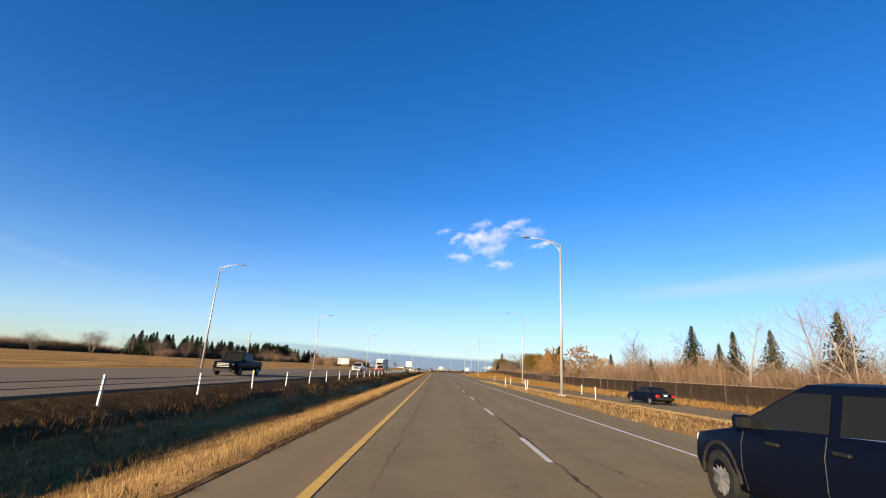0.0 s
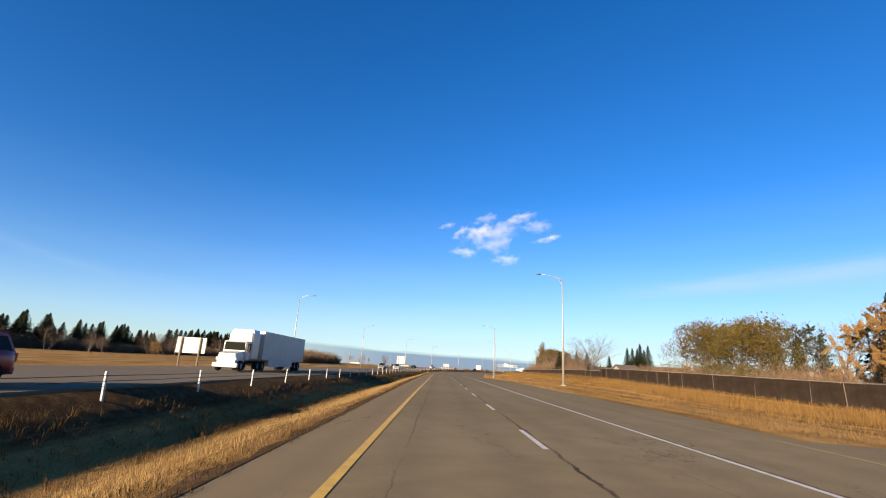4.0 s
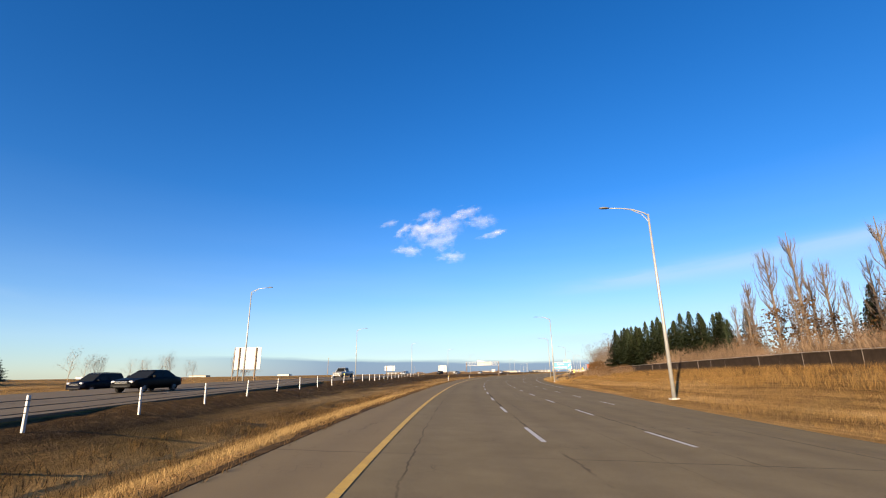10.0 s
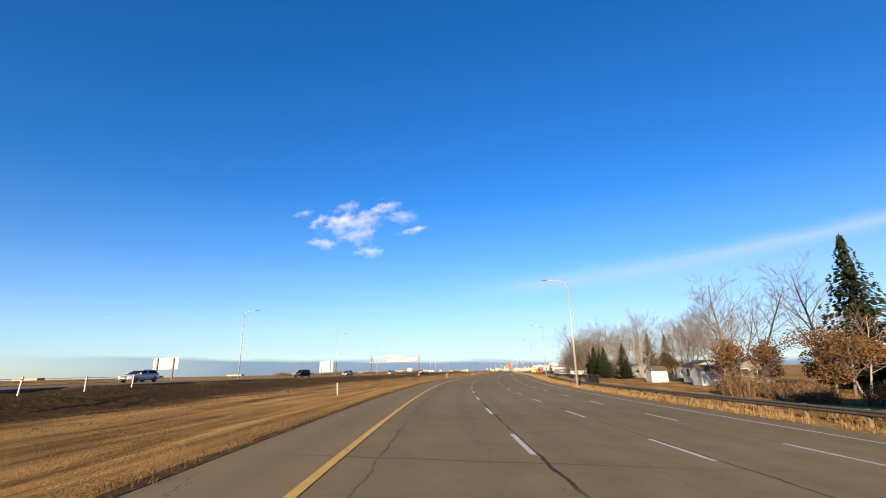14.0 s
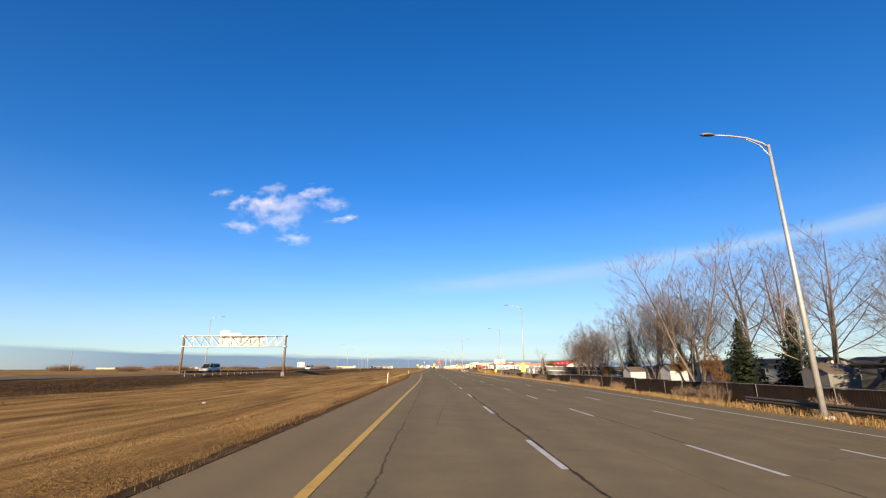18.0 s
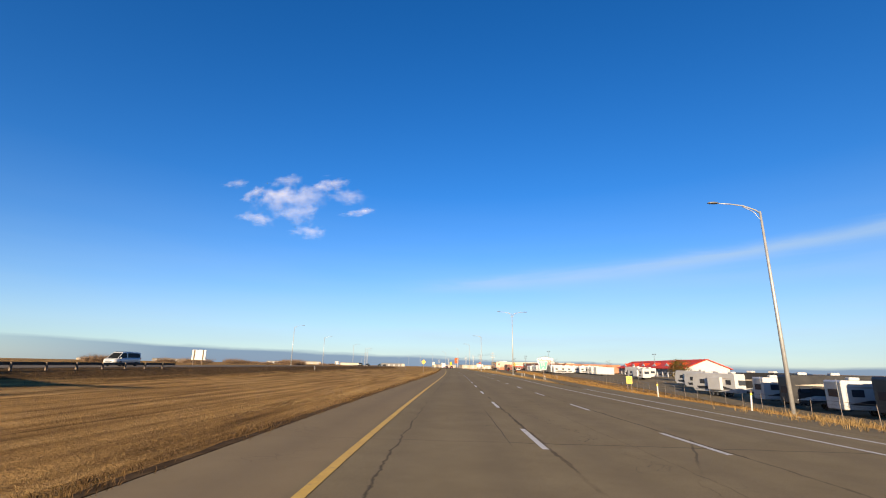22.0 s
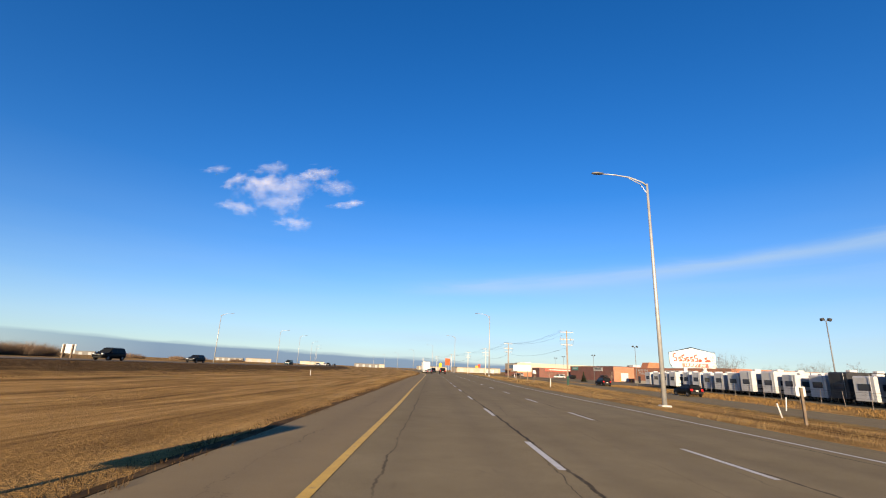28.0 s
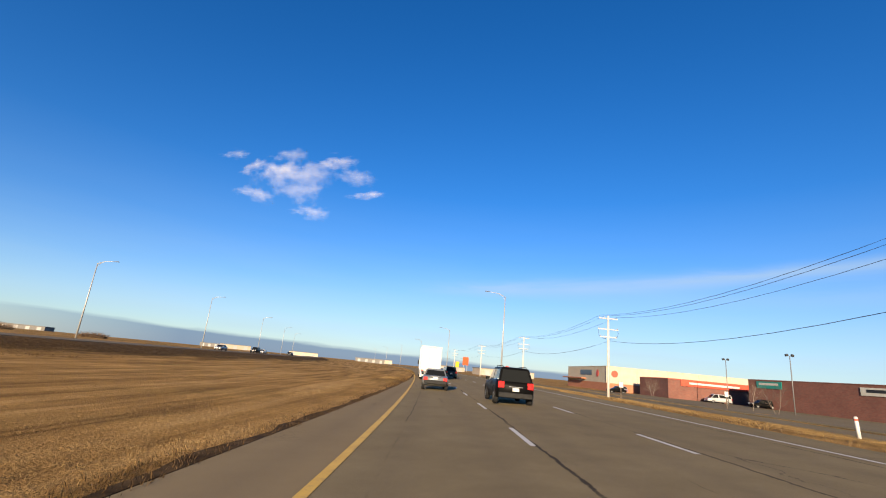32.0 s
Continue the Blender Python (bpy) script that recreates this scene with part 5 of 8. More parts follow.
def spruce(seed, h=12.0, width=2.6, mat=None, gap=0.0):
    """Tapered trunk and whorls of drooping boughs, each a spray of small needle clumps."""
    r = random.Random(seed)
    e = empty("spruce_tree")
    t = Soup()
    t.limb([Vector((0, 0, -0.4)), Vector((0.03, 0, h * 0.5)), Vector((0, 0.02, h))], 0.02 * h * 0.9, 0.015, 7)
    part("trunk", t.mesh("trunk", M["bark"], True), None, e)
    s = Soup()
    z = h * (0.06 + gap)
    while z < h * 0.985:
        k = 1 - z / h
        n = max(4, int(6 + 5 * k))
        ph = r.uniform(0, 6.28)
        for j in range(n):
            a = ph + 2 * math.pi * j / n + r.uniform(-0.25, 0.25)
            ln = width * 1.55 * (k ** 0.9) * r.uniform(0.66, 1.15) + 0.04
            droop = r.uniform(0.18, 0.42)
            d = Vector((math.cos(a), math.sin(a), 0))
            side = Vector((-d.y, d.x, 0))
            o = Vector((0, 0, z + r.uniform(-0.1, 0.1)))
            steps = max(2, int(ln / 0.42))
            for q in range(steps):
                u = (q + 0.5) / steps
                c = o + d * ln * u + Vector((0, 0, -droop * ln * u + 0.16 * ln * u * u))
                wd = (0.16 + 0.26 * ln * (1 - u) * 0.6) * (0.35 + 0.75 * k)
                for g in range(4):
                    off = side * r.uniform(-wd, wd) + Vector((0, 0, r.uniform(-0.24, 0.12)))
                    p = c + off
                    tip = d * r.uniform(0.34, 0.62) * (0.22 + 0.9 * k) + side * (off.dot(side)) * 0.9 + Vector((0, 0, r.uniform(-0.22, 0.0)))
                    sw = side * r.uniform(0.14, 0.30) * (0.4 + 0.7 * k) + Vector((0, 0, r.uniform(-0.03, 0.05)))
                    s.quad(p - sw, p + sw * 0.6, p + tip, p + tip * 0.55 - sw * 1.2 + Vector((0, 0, -0.08)))
        z += max(0.16, 0.36 * (0.5 + k * 0.7)) * h / 12
    s.tri(Vector((-0.05, 0, h * 0.97)), Vector((0.05, 0, h * 0.97)), Vector((0, 0, h + 0.25)))
    part("crown", s.mesh("crown", mat or M["needles"]), None, e)
    return tagged(e, "dark green conical spruce tree with drooping boughs", "tree", "spruce trees")


def stem(r, wood, tw, p, d, ln, rad, depth, spread, up, fine, tufts_=None):
    """A tapering limb that rises and throws side limbs all along; the last order carries twigs or tufts of leaves."""
    n = 6 if depth == 0 else 4
    pts, q, dd = [p.copy()], p.copy(), d.copy()
    for i in range(n):
        dd = (dd + rvec(r) * (0.10 if depth == 0 else 0.13) + Vector((0, 0, up * 0.16))).normalized()
        q = q + dd * ln / n
        pts.append(q.copy())
    wood.limb(pts, rad, rad * 0.22 + 0.004, 7 if depth == 0 else (5 if depth == 1 else 3))

    def along(f):
        x = f * n
        i = min(n - 1, int(x))
        return pts[i].lerp(pts[i + 1], x - i), (pts[i + 1] - pts[i]).normalized()

    if depth == 2:
        for k in range(fine):
            b, bd = along(r.uniform(0.15, 1.0))
            td = (bd + rvec(r) * 0.62 + Vector((0, 0, 0.18))).normalized()
            L = ln * r.uniform(0.28, 0.6)
            w_ = rvec(r) * max(0.0045, rad * 0.22)
            tp = b + td * L
            tw.tri(b - w_, b + w_, tp)
            for g in range(3):
                c = b.lerp(tp, r.uniform(0.25, 0.85))
                tw.tri(c - w_ * 0.6, c + w_ * 0.6, c + (td + rvec(r) * 0.7).normalized() * L * 0.5)
        if tufts_ is not None:
            lv, m, size = tufts_
            for k in range(m):
                c, bd = along(r.uniform(0.1, 1.05) if m else 0)
                c = c + rvec(r) * ln * 0.14
                u, v = rvec(r) * size * r.uniform(0.5, 1.3), rvec(r) * size * r.uniform(0.5, 1.3)
                lv.quad(c - u, c + v * 0.7, c + u, c - v * 0.7)
        return
    m = r.randint(13, 17) if depth == 0 else r.randint(6, 8)
    ph = r.uniform(0, 6.28)
    for j in range(m):
        f = (0.24 if depth == 0 else 0.2) + 0.74 * (j + r.random() * 0.8) / m
        o, od = along(f)
        az_ = ph + j * 2.4 + r.uniform(-0.4, 0.4)
        u = Vector((-od.y, od.x, 0.01)).normalized()
        v = od.cross(u)
        sp = spread * r.uniform(0.75, 1.25)
        nd = (od * math.cos(sp) + (u * math.cos(az_) + v * math.sin(az_)) * math.sin(sp)).normalized()
        L = ln * (0.60 - 0.36 * f) * r.uniform(0.75, 1.2)
        stem(r, wood, tw, o, nd, L, rad * (1 - 0.75 * f) * r.uniform(0.42, 0.58), depth + 1, spread, up, fine, tufts_)


def bare_tree(seed, h=12.0, spread=0.75, up=0.5, stems=1, fine=14, pale=False, label=""):
    r = random.Random(seed)
    e = empty("bare_tree")
    wood, tw = Soup(), Soup()
    for i in range(stems):
        a = 6.28 * i / stems + r.uniform(-0.4, 0.4)
        lean = 0.30 * (stems > 1)
        p = Vector((math.cos(a) * lean, math.sin(a) * lean, -0.3))
        d = Vector((math.cos(a) * lean * r.uniform(0.6, 1.3), math.sin(a) * lean * r.uniform(0.6, 1.3), 1)).normalized()
        stem(r, wood, tw, p, d, h * r.uniform(0.82, 1.0), 0.0135 * h / (stems ** 0.35), 0, spread, up, fine)
    part("trunk", wood.mesh("trunk", M["bark_pale"] if pale else M["bark"], True), None, e)
    part("crown", tw.mesh("crown", M["twig_pale"] if pale else M["twig_grey"]), None, e)
    return tagged(e, label or "leafless deciduous tree with fine brown twigs", "tree", "bare trees")


def tufted(seed, h, spread, up, mat, label, per, size, name="larch_tree", group="golden larch trees", fine=2, stems=1):
    """A tree whose limbs carry clustered needles or leaves, with gaps between the limbs."""
    r = random.Random(seed)
    e = empty(name)
    wood, tw, lv = Soup(), Soup(), Soup()
    for i in range(stems):
        d = Vector((r.uniform(-0.25, 0.25) * (stems > 1), r.uniform(-0.25, 0.25) * (stems > 1), 1)).normalized()
        stem(r, wood, tw, Vector((0, 0, -0.3)), d, h * r.uniform(0.9, 1.0), 0.017 * h / (stems ** 0.4), 0, spread, up, fine, (lv, per, size))
    part("trunk", wood.mesh("trunk", M["bark"], True), None, e)
    part("foliage", lv.mesh("foliage", mat), None, e)
    return tagged(e, label, "tree", group)


def poplar(seed, h=14.0):
    """Columnar poplar: many steep upright branches, nearly bare, with a few brown leaves low down."""
    r = random.Random(seed)
    e = empty("poplar_tree")
    wood, tw = Soup(), Soup()
    wood.limb([Vector((0, 0, -0.3)), Vector((0.05, 0, h * 0.5)), Vector((0.0, 0.05, h))], 0.2, 0.02, 6)
    for i in range(46):
        z = h * r.uniform(0.05, 0.85)
        a = r.uniform(0, 6.28)
        d = Vector((math.cos(a), math.sin(a), 0))
        ln = min(h - z, r.uniform(2.2, 4.6)) * (0.6 + 0.5 * (1 - z / h))
        o = Vector((0, 0, z))
        p1, p2 = o + d * ln * 0.22 + Vector((0, 0, ln * 0.5)), o + d * ln * 0.28 + Vector((0, 0, ln))
        wood.limb([o, p1, p2], 0.04, 0.012, 3)
        for k in range(30):
            b = o.lerp(p1, r.random()) if r.random() < 0.5 else p1.lerp(p2, r.random())
            dd = (Vector((0, 0, 1.4)) + rvec(r) * 0.6).normalized()
            w_ = rvec(r) * 0.009
            tw.tri(b - w_, b + w_, b + dd * r.uniform(0.5, 1.3))
    part("trunk", wood.mesh("trunk", M["bark"], True), None, e)
    part("crown", tw.mesh("crown", M["twig_grey"]), None, e)
    lv = Soup()
    for i in range(420):
        z = h * r.uniform(0.04, 0.5)
        a, q = r.uniform(0, 6.28), r.uniform(0.2, 1.1)
        c = Vector((math.cos(a) * q, math.sin(a) * q, z))
        u, v = rvec(r) * 0.14, rvec(r) * 0.14
        lv.quad(c - u, c + v, c + u, c - v)
    part("foliage", lv.mesh("foliage", M["leaf_rust"]), None, e, "sparse dry brown leaves")
    return tagged(e, "tall columnar poplar with pale upright bare branches", "tree", "poplar trees")


def leafy(seed, h, wd, mat, label, n=2600, name="autumn_tree", leaf=0.2, low=0.25, lumps=9):
    """Branching trunk with a lumpy crown of small leaf clumps and gaps between."""
    r = random.Random(seed)
    e = empty(name)
    wood, tw = Soup(), Soup()
    stem(r, wood, tw, Vector((0, 0, -0.3)), Vector((0, 0, 1)), h * 0.8, 0.02 * h, 0, 0.9, 0.2, 1)
    part("trunk", wood.mesh("trunk", M["bark"], True), None, e)
    lv = Soup()
    cs = []
    for i in range(lumps):
        a, q = r.uniform(0, 6.28), wd * 0.62 * math.sqrt(r.random())
        cs.append((Vector((math.cos(a) * q, math.sin(a) * q, h * r.uniform(low + 0.12, 0.84))), wd * r.uniform(0.28, 0.5)))
    cs.append((Vector((0, 0, h * 0.78)), wd * 0.45))
    for i in range(n):
        c, R = r.choice(cs)
        d = rvec(r)
        p = c + Vector((d.x, d.y, d.z * 0.75)) * R * r.uniform(0.55, 1.05)
        if p.z < h * low * 0.6:
            continue
        u, v = rvec(r) * leaf * r.uniform(0.6, 1.3), rvec(r) * leaf * r.uniform(0.6, 1.3)
        lv.quad(p - u, p + v * 0.7, p + u, p - v * 0.7)
    part("foliage", lv.mesh("foliage", mat), None, e)
    return tagged(e, label, "tree" if name != "shrub" else "shrub", "autumn trees" if name != "shrub" else "shrubs")


def shrub(seed, h=2.6, wd=2.0, mat=None, label="leafless brown shrub thicket", n=820, leaves=0):
    """Upright thicket of many thin stems from the ground."""
    r = random.Random(seed)
    e = empty("shrub")
    s = Soup()
    for i in range(n):
        a, q = r.uniform(0, 6.28), wd * math.sqrt(r.random())
        b = Vector((math.cos(a) * q * 0.8, math.sin(a) * q * 0.8, -0.1))
        L = h * r.uniform(0.45, 1.08) * (1 - 0.35 * (q / wd) ** 2)
        d = (Vector((math.cos(a) * q / wd * 0.32, math.sin(a) * q / wd * 0.32, 1)) + rvec(r) * 0.2).normalized()
        m, tp = b + d * L * 0.55 + rvec(r) * 0.08, b + d * L + rvec(r) * 0.15
        w_ = Vector((r.uniform(-1, 1), r.uniform(-1, 1), 0)).normalized() * r.uniform(0.009, 0.020)
        s.quad(b - w_, b + w_, m + w_ * 0.7, m - w_ * 0.7)
        s.tri(m - w_ * 0.7, m + w_ * 0.7, tp)
        for g in range(4):
            c = b.lerp(tp, r.uniform(0.35, 0.95))
            d2 = (d + rvec(r) * 0.9).normalized()
            s.tri(c - w_ * 0.6, c + w_ * 0.6, c + d2 * L * r.uniform(0.14, 0.3))
    part("thicket", s.mesh("thicket", mat or M["twig"]), None, e)
    if leaves:
        lv = Soup()
        for i in range(leaves):
            a, q, z = r.uniform(0, 6.28), wd * math.sqrt(r.random()) * 0.85, h * r.uniform(0.1, 0.9)
            c = Vector((math.cos(a) * q, math.sin(a) * q, z * (1 - 0.4 * (q / wd) ** 2)))
            u, v = rvec(r) * 0.055, rvec(r) * 0.055
            lv.quad(c - u, c + v, c + u, c - v)
        part("foliage", lv.mesh("foliage", M["leaf_rust"]), None, e, "dry rusty leaves")
    return tagged(e, label, "shrub", "roadside shrubs")


HIDE = pose(0, 0, -500)
PROTO = {
    "spruce": [spruce(1, 12, 2.7), spruce(2, 12, 2.2), spruce(3, 12, 3.0, None, 0.06), spruce(4, 12, 2.4, M["needles_pale"]), spruce(9, 12, 2.9, M["needles_pale"])],
    "pine": [tufted(5, 11, 1.05, 0.25, M["needles_olive"], "rounded green pine with a visible reddish trunk", 130, 0.08, "pine_tree", "pine trees")],
    "bare": [bare_tree(11, 12), bare_tree(12, 12, 0.8, 0.45, 2), bare_tree(13, 12, 0.7, 0.6, 3), bare_tree(14, 12, 0.95, 0.3, 1, 11, True), bare_tree(15, 12, 0.85, 0.4, 2, 11, True)],
    "poplar": [poplar(21), poplar(22, 14.0)],
    "gold": [tufted(31, 9, 1.2, 0.05, M["leaf_gold"], "broad golden larch with layered drooping boughs", 300, 0.058), tufted(32, 7, 1.25, 0.02, M["leaf_gold"], "broad golden larch with layered drooping boughs", 300, 0.054)],
    "olive": [leafy(33, 9.5, 5.4, M["leaf_olive"], "dense rounded tree with olive-brown leaves", 15000, leaf=0.10, low=0.04, lumps=30)],
    "rust": [leafy(34, 5.5, 2.8, M["leaf_rust"], "bushy tree with rusty brown dry leaves", 3600, leaf=0.10, low=0.1), shrub(44, 2.2, 1.7, None, "dry shrub with rusty leaves", 320, 1500)],
    "shrub": [shrub(41), shrub(42, 3.4, 2.4), shrub(43, 2.0, 1.6, M["twig_pale"], "pale leafless shrub thicket")],
}
standing = set()


def plant(kind, s, l, h=None, v=None, wide=1.0, dz=0.0):
    """Stand a tree at (s, l), scaled to height h; the first one of each kind is the original."""
    r = plant.r
    ps = PROTO[kind]
    p = ps[(v if v is not None else r.randrange(len(ps))) % len(ps)]
    base = {"spruce": 12, "pine": 11, "bare": 12, "poplar": 14, "gold": 9, "olive": 9.5, "rust": 5.5, "shrub": 2.6}[kind]
    if kind == "gold" and p is ps[1]:
        base = 7
    if kind == "rust" and p is ps[1]:
        base = 2.2
    if kind == "shrub":
        base = (2.6, 3.4, 2.0)[ps.index(p)]
    k = (h or base * r.uniform(0.85, 1.15)) / base
    m = at(s, l, r.uniform(0, 360), dz) @ Matrix.Diagonal((k * wide, k * wide, k, 1))
    if p not in standing:
        standing.add(p)
        p.matrix_basis = m
        return p
    o = copy_thing(p, Matrix())
    o.matrix_basis = m
    return o


plant.r = random.Random(77)
R = random.Random(5)

# right side, first stretch: thicket behind the fence with spruces, golden trees and bare trees
for s, l, h in [(16, 40, 10), (24, 46, 8), (65, 38, 10), (63, 40.5, 7.5), (56, 38, 8.5), (53, 40.5, 8.5), (46, 42.5, 10), (78, 38, 5.5), (2, 44, 12), (137, 38.5, 10.6), (160, 44, 10.6), (-14, 42, 11)]:
    plant("spruce", s, l, h)
for s, l, h, v in [(49, 34.5, 8.5, 3), (42, 36.5, 9.5, 3), (39, 37.5, 10.5, 4), (30, 36, 10, 3), (8, 37, 11, 4), (70, 40, 9, 0), (95, 43, 11, 0), (116, 52, 10, 2), (-6, 39, 11, 4), (18, 50, 10, 4), (200, 46, 9, 1)]:
    plant("bare", s, l, h, v)
for s, l, h in [(112, 37, 9.5), (119, 41, 8.0), (128, 35, 6.5), (143, 37, 8.5), (150, 42, 7.5), (104, 39, 6.5)]:
    plant("gold", s, l, h)
for i in range(104):
    s = -20 + i * 2.1 + R.uniform(-1.5, 1.5)
    plant("shrub", s, 34.6 + R.uniform(0, 8), R.uniform(3.8, 6.4) * (1.0 if s < 104 else 0.58), R.choice((0, 1, 1, 2)), 1.2)
for i in range(16):
    plant("bare", -15 + i * 13 + R.uniform(-4, 4), 45 + R.uniform(0, 14), R.uniform(5.5, 8.5), R.choice((1, 2, 4)), 1.2)
for s, l, h in [(170, 43, 8), (178, 47, 9), (188, 42, 9)]:
    plant("pine", s, l, h)
# houses' spruces and trees, s 210 to 300
for s, l, h, v in [(271, 60, 10, 3), (266, 60, 9.7, 3), (261.5, 60, 9.3, 3), (258.4, 60, 7.4, 3), (245.2, 56, 8.2, 3), (237.3, 54, 8.8, 3), (222, 46, 8, 0), (247, 33.5, 6.6, 0), (219, 84, 12, 3), (232, 88, 13, 3), (275, 48, 8, 0), (282, 46, 8.5, 0), (286, 58, 8, 1)]:
    plant("spruce", s, l, h, v)
plant("bare", 251, 42, 11, 2, 1.4)
plant("bare", 262, 40, 8, 1, 1.3)
for s, l, h in [(289, 37.5, 9.8), (296, 41, 9.0), (285, 38.5, 9.4), (280, 40.5, 8.6)]:
    plant("olive", s, l, h, None, 1.15)
for i in range(16):
    plant("bare", 240 + i * 4.2 + R.uniform(-1, 1), 36 + R.uniform(0, 6), R.uniform(5, 7.5), R.choice((1, 2, 2)), 1.3)
for i in range(22):
    plant("shrub", 240 + i * 3.4 + R.uniform(-1, 1), 34 + R.uniform(0, 4), R.uniform(3.0, 5.5), R.choice((0, 1)), 1.2)
# poplar row, then the dark spruces
for s, l, h in [(352, 38, 14.5), (347, 38, 15), (336, 38.5, 13), (329, 38.5, 14.5), (343, 38, 11), (357, 38, 11.5), (340, 40, 10.5), (361, 38, 9), (333, 41, 10), (350, 41, 11), (345, 36, 9), (338, 36, 8), (355, 36.5, 9), (315, 38, 9), (309, 39, 10.5), (304, 38, 8.5)]:
    plant("poplar", s, l, h, None, 1.3)
for s, l, h in [(326, 38.5, 10.5), (323, 41, 11), (335, 39.5, 8.5), (341, 40.5, 8.0), (345, 43, 7), (306, 46, 9), (299, 44, 8)]:
    plant("spruce", s, l, h, None, 1.15)
for i in range(20):
    plant("shrub", 305 + i * 4 + R.uniform(-1, 1), 33.5 + R.uniform(0, 3.5), R.uniform(2.5, 4.5), R.choice((0, 1, 1)), 1.25)
for i in range(34):
    plant("spruce", 362 + i * 2.3 + R.uniform(-0.8, 0.8), 37.5 + R.uniform(-1.5, 5.0), 8.2 + i * 0.17 + R.uniform(-1.6, 1.4), None, 1.1)
for i in range(14):
    plant("rust", 372 + i * 3.3 + R.uniform(-1, 1), 25.0 + R.uniform(-1.8, 0.8), R.uniform(1.3, 2.0), 1, 1.3)
# round the exit sign
plant("spruce", 462.5, 43.2, 15.8, 0)
for s, l, h in [(441, 44, 9), (449, 52, 13), (452, 40, 8), (421, 41, 9.5)]:
    plant("spruce", s, l, h)
for s, l, h, v in [(487, 43.5, 17, 1), (474, 46, 15, 0), (497, 47, 14, 2), (508, 44, 12, 4), (517, 46, 13, 2), (528, 42, 11, 1), (480, 37, 9, 2), (456, 37, 8, 4), (445, 36, 7.5, 1), (512, 37, 9, 4), (436, 38, 8, 4)]:
    plant("bare", s, l, h, v, 1.2)
for s, l, h in [(452, 33, 5.5), (458, 36, 6), (466, 35, 5.5), (472, 34, 6), (503, 38, 5)]:
    plant("rust", s, l, h, 0, 1.2)
for i in range(14):
    plant("rust", 420 + i * 3.0, 27.5 + R.uniform(-1, 2), R.uniform(1.3, 2.4), 1, 1.2)
# mobile home park
for s, l, h, v in [(541, 43, 16, 0), (552, 47, 18, 1), (562, 40, 12, 4), (571, 46, 15, 2), (584, 43, 17, 1), (593, 50, 15, 0), (604, 50, 15, 1), (580, 44, 18, 1), (592, 43.5, 19.5, 0), (612, 41, 15, 2), (623, 48, 15, 2), (640, 42.5, 16, 1), (645, 45, 13, 2), (644, 41, 11, 2), (650, 42, 10, 1), (637, 39, 12, 2), (657, 43, 10, 2), (641, 37.5, 9, 1), (616, 38.5, 14, 1), (610, 43.5, 13.5, 0), (603, 40.5, 14, 2), (599, 40, 14.5, 1), (594, 38, 18.5, 2), (607, 46, 13, 2), (588, 62, 15, 1), (560, 58, 14, 0), (533, 52, 14, 2), (648, 45, 12, 2), (655, 47, 13, 1), (662, 46, 12, 4), (577, 38, 10, 3), (609, 40, 9, 2)]:
    plant("bare", s, l, h, v, 1.15)
for s, l, h in [(575, 61, 13), (629.5, 45.5, 11), (566, 53, 13), (612, 58, 11), (586, 38.5, 8.3), (581, 41, 9), (656, 32.5, 6.2), (640, 62, 9)]:
    plant("spruce", s, l, h)
# extra spruces, added between fence and homes to shade the walls
for s, l, h in [(538, 33, 6.5), (545, 35.5, 8), (556, 33.5, 6), (563, 36, 9), (526, 36, 8)]:
    plant("spruce", s, l, h, None, 1.1)
for s, l, h in [(583, 33, 4), (598, 37, 3.6), (630, 40, 4.0), (549, 38, 5)]:
    plant("rust", s, l, h, 0)
for i in range(18):
    plant("shrub", 500 + i * 9 + R.uniform(-3, 3), 21.6 + R.uniform(-0.5, 0.5), R.uniform(0.9, 1.6), 2)
# yard and plaza
plant("olive", 781, 66, 6.4, None, 1.1)
for i in range(32):
    plant("shrub", 150 + i * 2.9 + R.uniform(-1, 1), -173 + R.uniform(-6, 6), R.uniform(4, 6.2), R.choice((0, 1)), 1.6)
for s, l, h in [(650, 31, 7.5), (700, 72, 7), (712, 90, 8), (725, 110, 8), (930, 100, 7), (948, 96, 7), (918, 78, 6), (1009, 52, 4.5), (1016, 54, 4.0), (1052, 58, 4.5), (985, 66, 4)]:
    plant("bare", s, l, h, None, 1.1)
plant("spruce", 967, 49, 3.0, 3, 1.2)

# left side: far woods behind the opposite road
for i in range(92):
    s = 236 + i * 1.48 + R.uniform(-2, 2)
    plant("spruce", s, -150 - 16 * R.random() ** 1.5, R.uniform(8.5, 14.5) * (1.08 if s > 335 else 0.95), None, 1.35)
for i in range(24):
    plant("spruce", 374 + i * 1.9 + R.uniform(-1, 1), -148 - 14 * R.random(), R.uniform(8.5, 13), None, 1.3)
for i in range(26):
    plant("spruce", 342 + i * 1.2, -147 - 14 * R.random(), R.uniform(11, 15.5), None, 1.3)
for i in range(46):
    plant("shrub", 238 + i * 2.9 + R.uniform(-1, 1), -143 + R.uniform(-5, 3), R.uniform(3.5, 6.5), R.choice((0, 1)), 1.5)
for i in range(14):
    plant("rust", 240 + i * 9.5 + R.uniform(-3, 3), -144 + R.uniform(-3, 2), R.uniform(3.5, 6), 0, 1.2)
for i in range(30):
    s = 60 + i * 9.5 + R.uniform(-3, 3)
    plant("bare", s, -175 + i * 2.6 + R.uniform(-8, 8), R.uniform(6, 9), R.choice((1, 2)), 1.6)
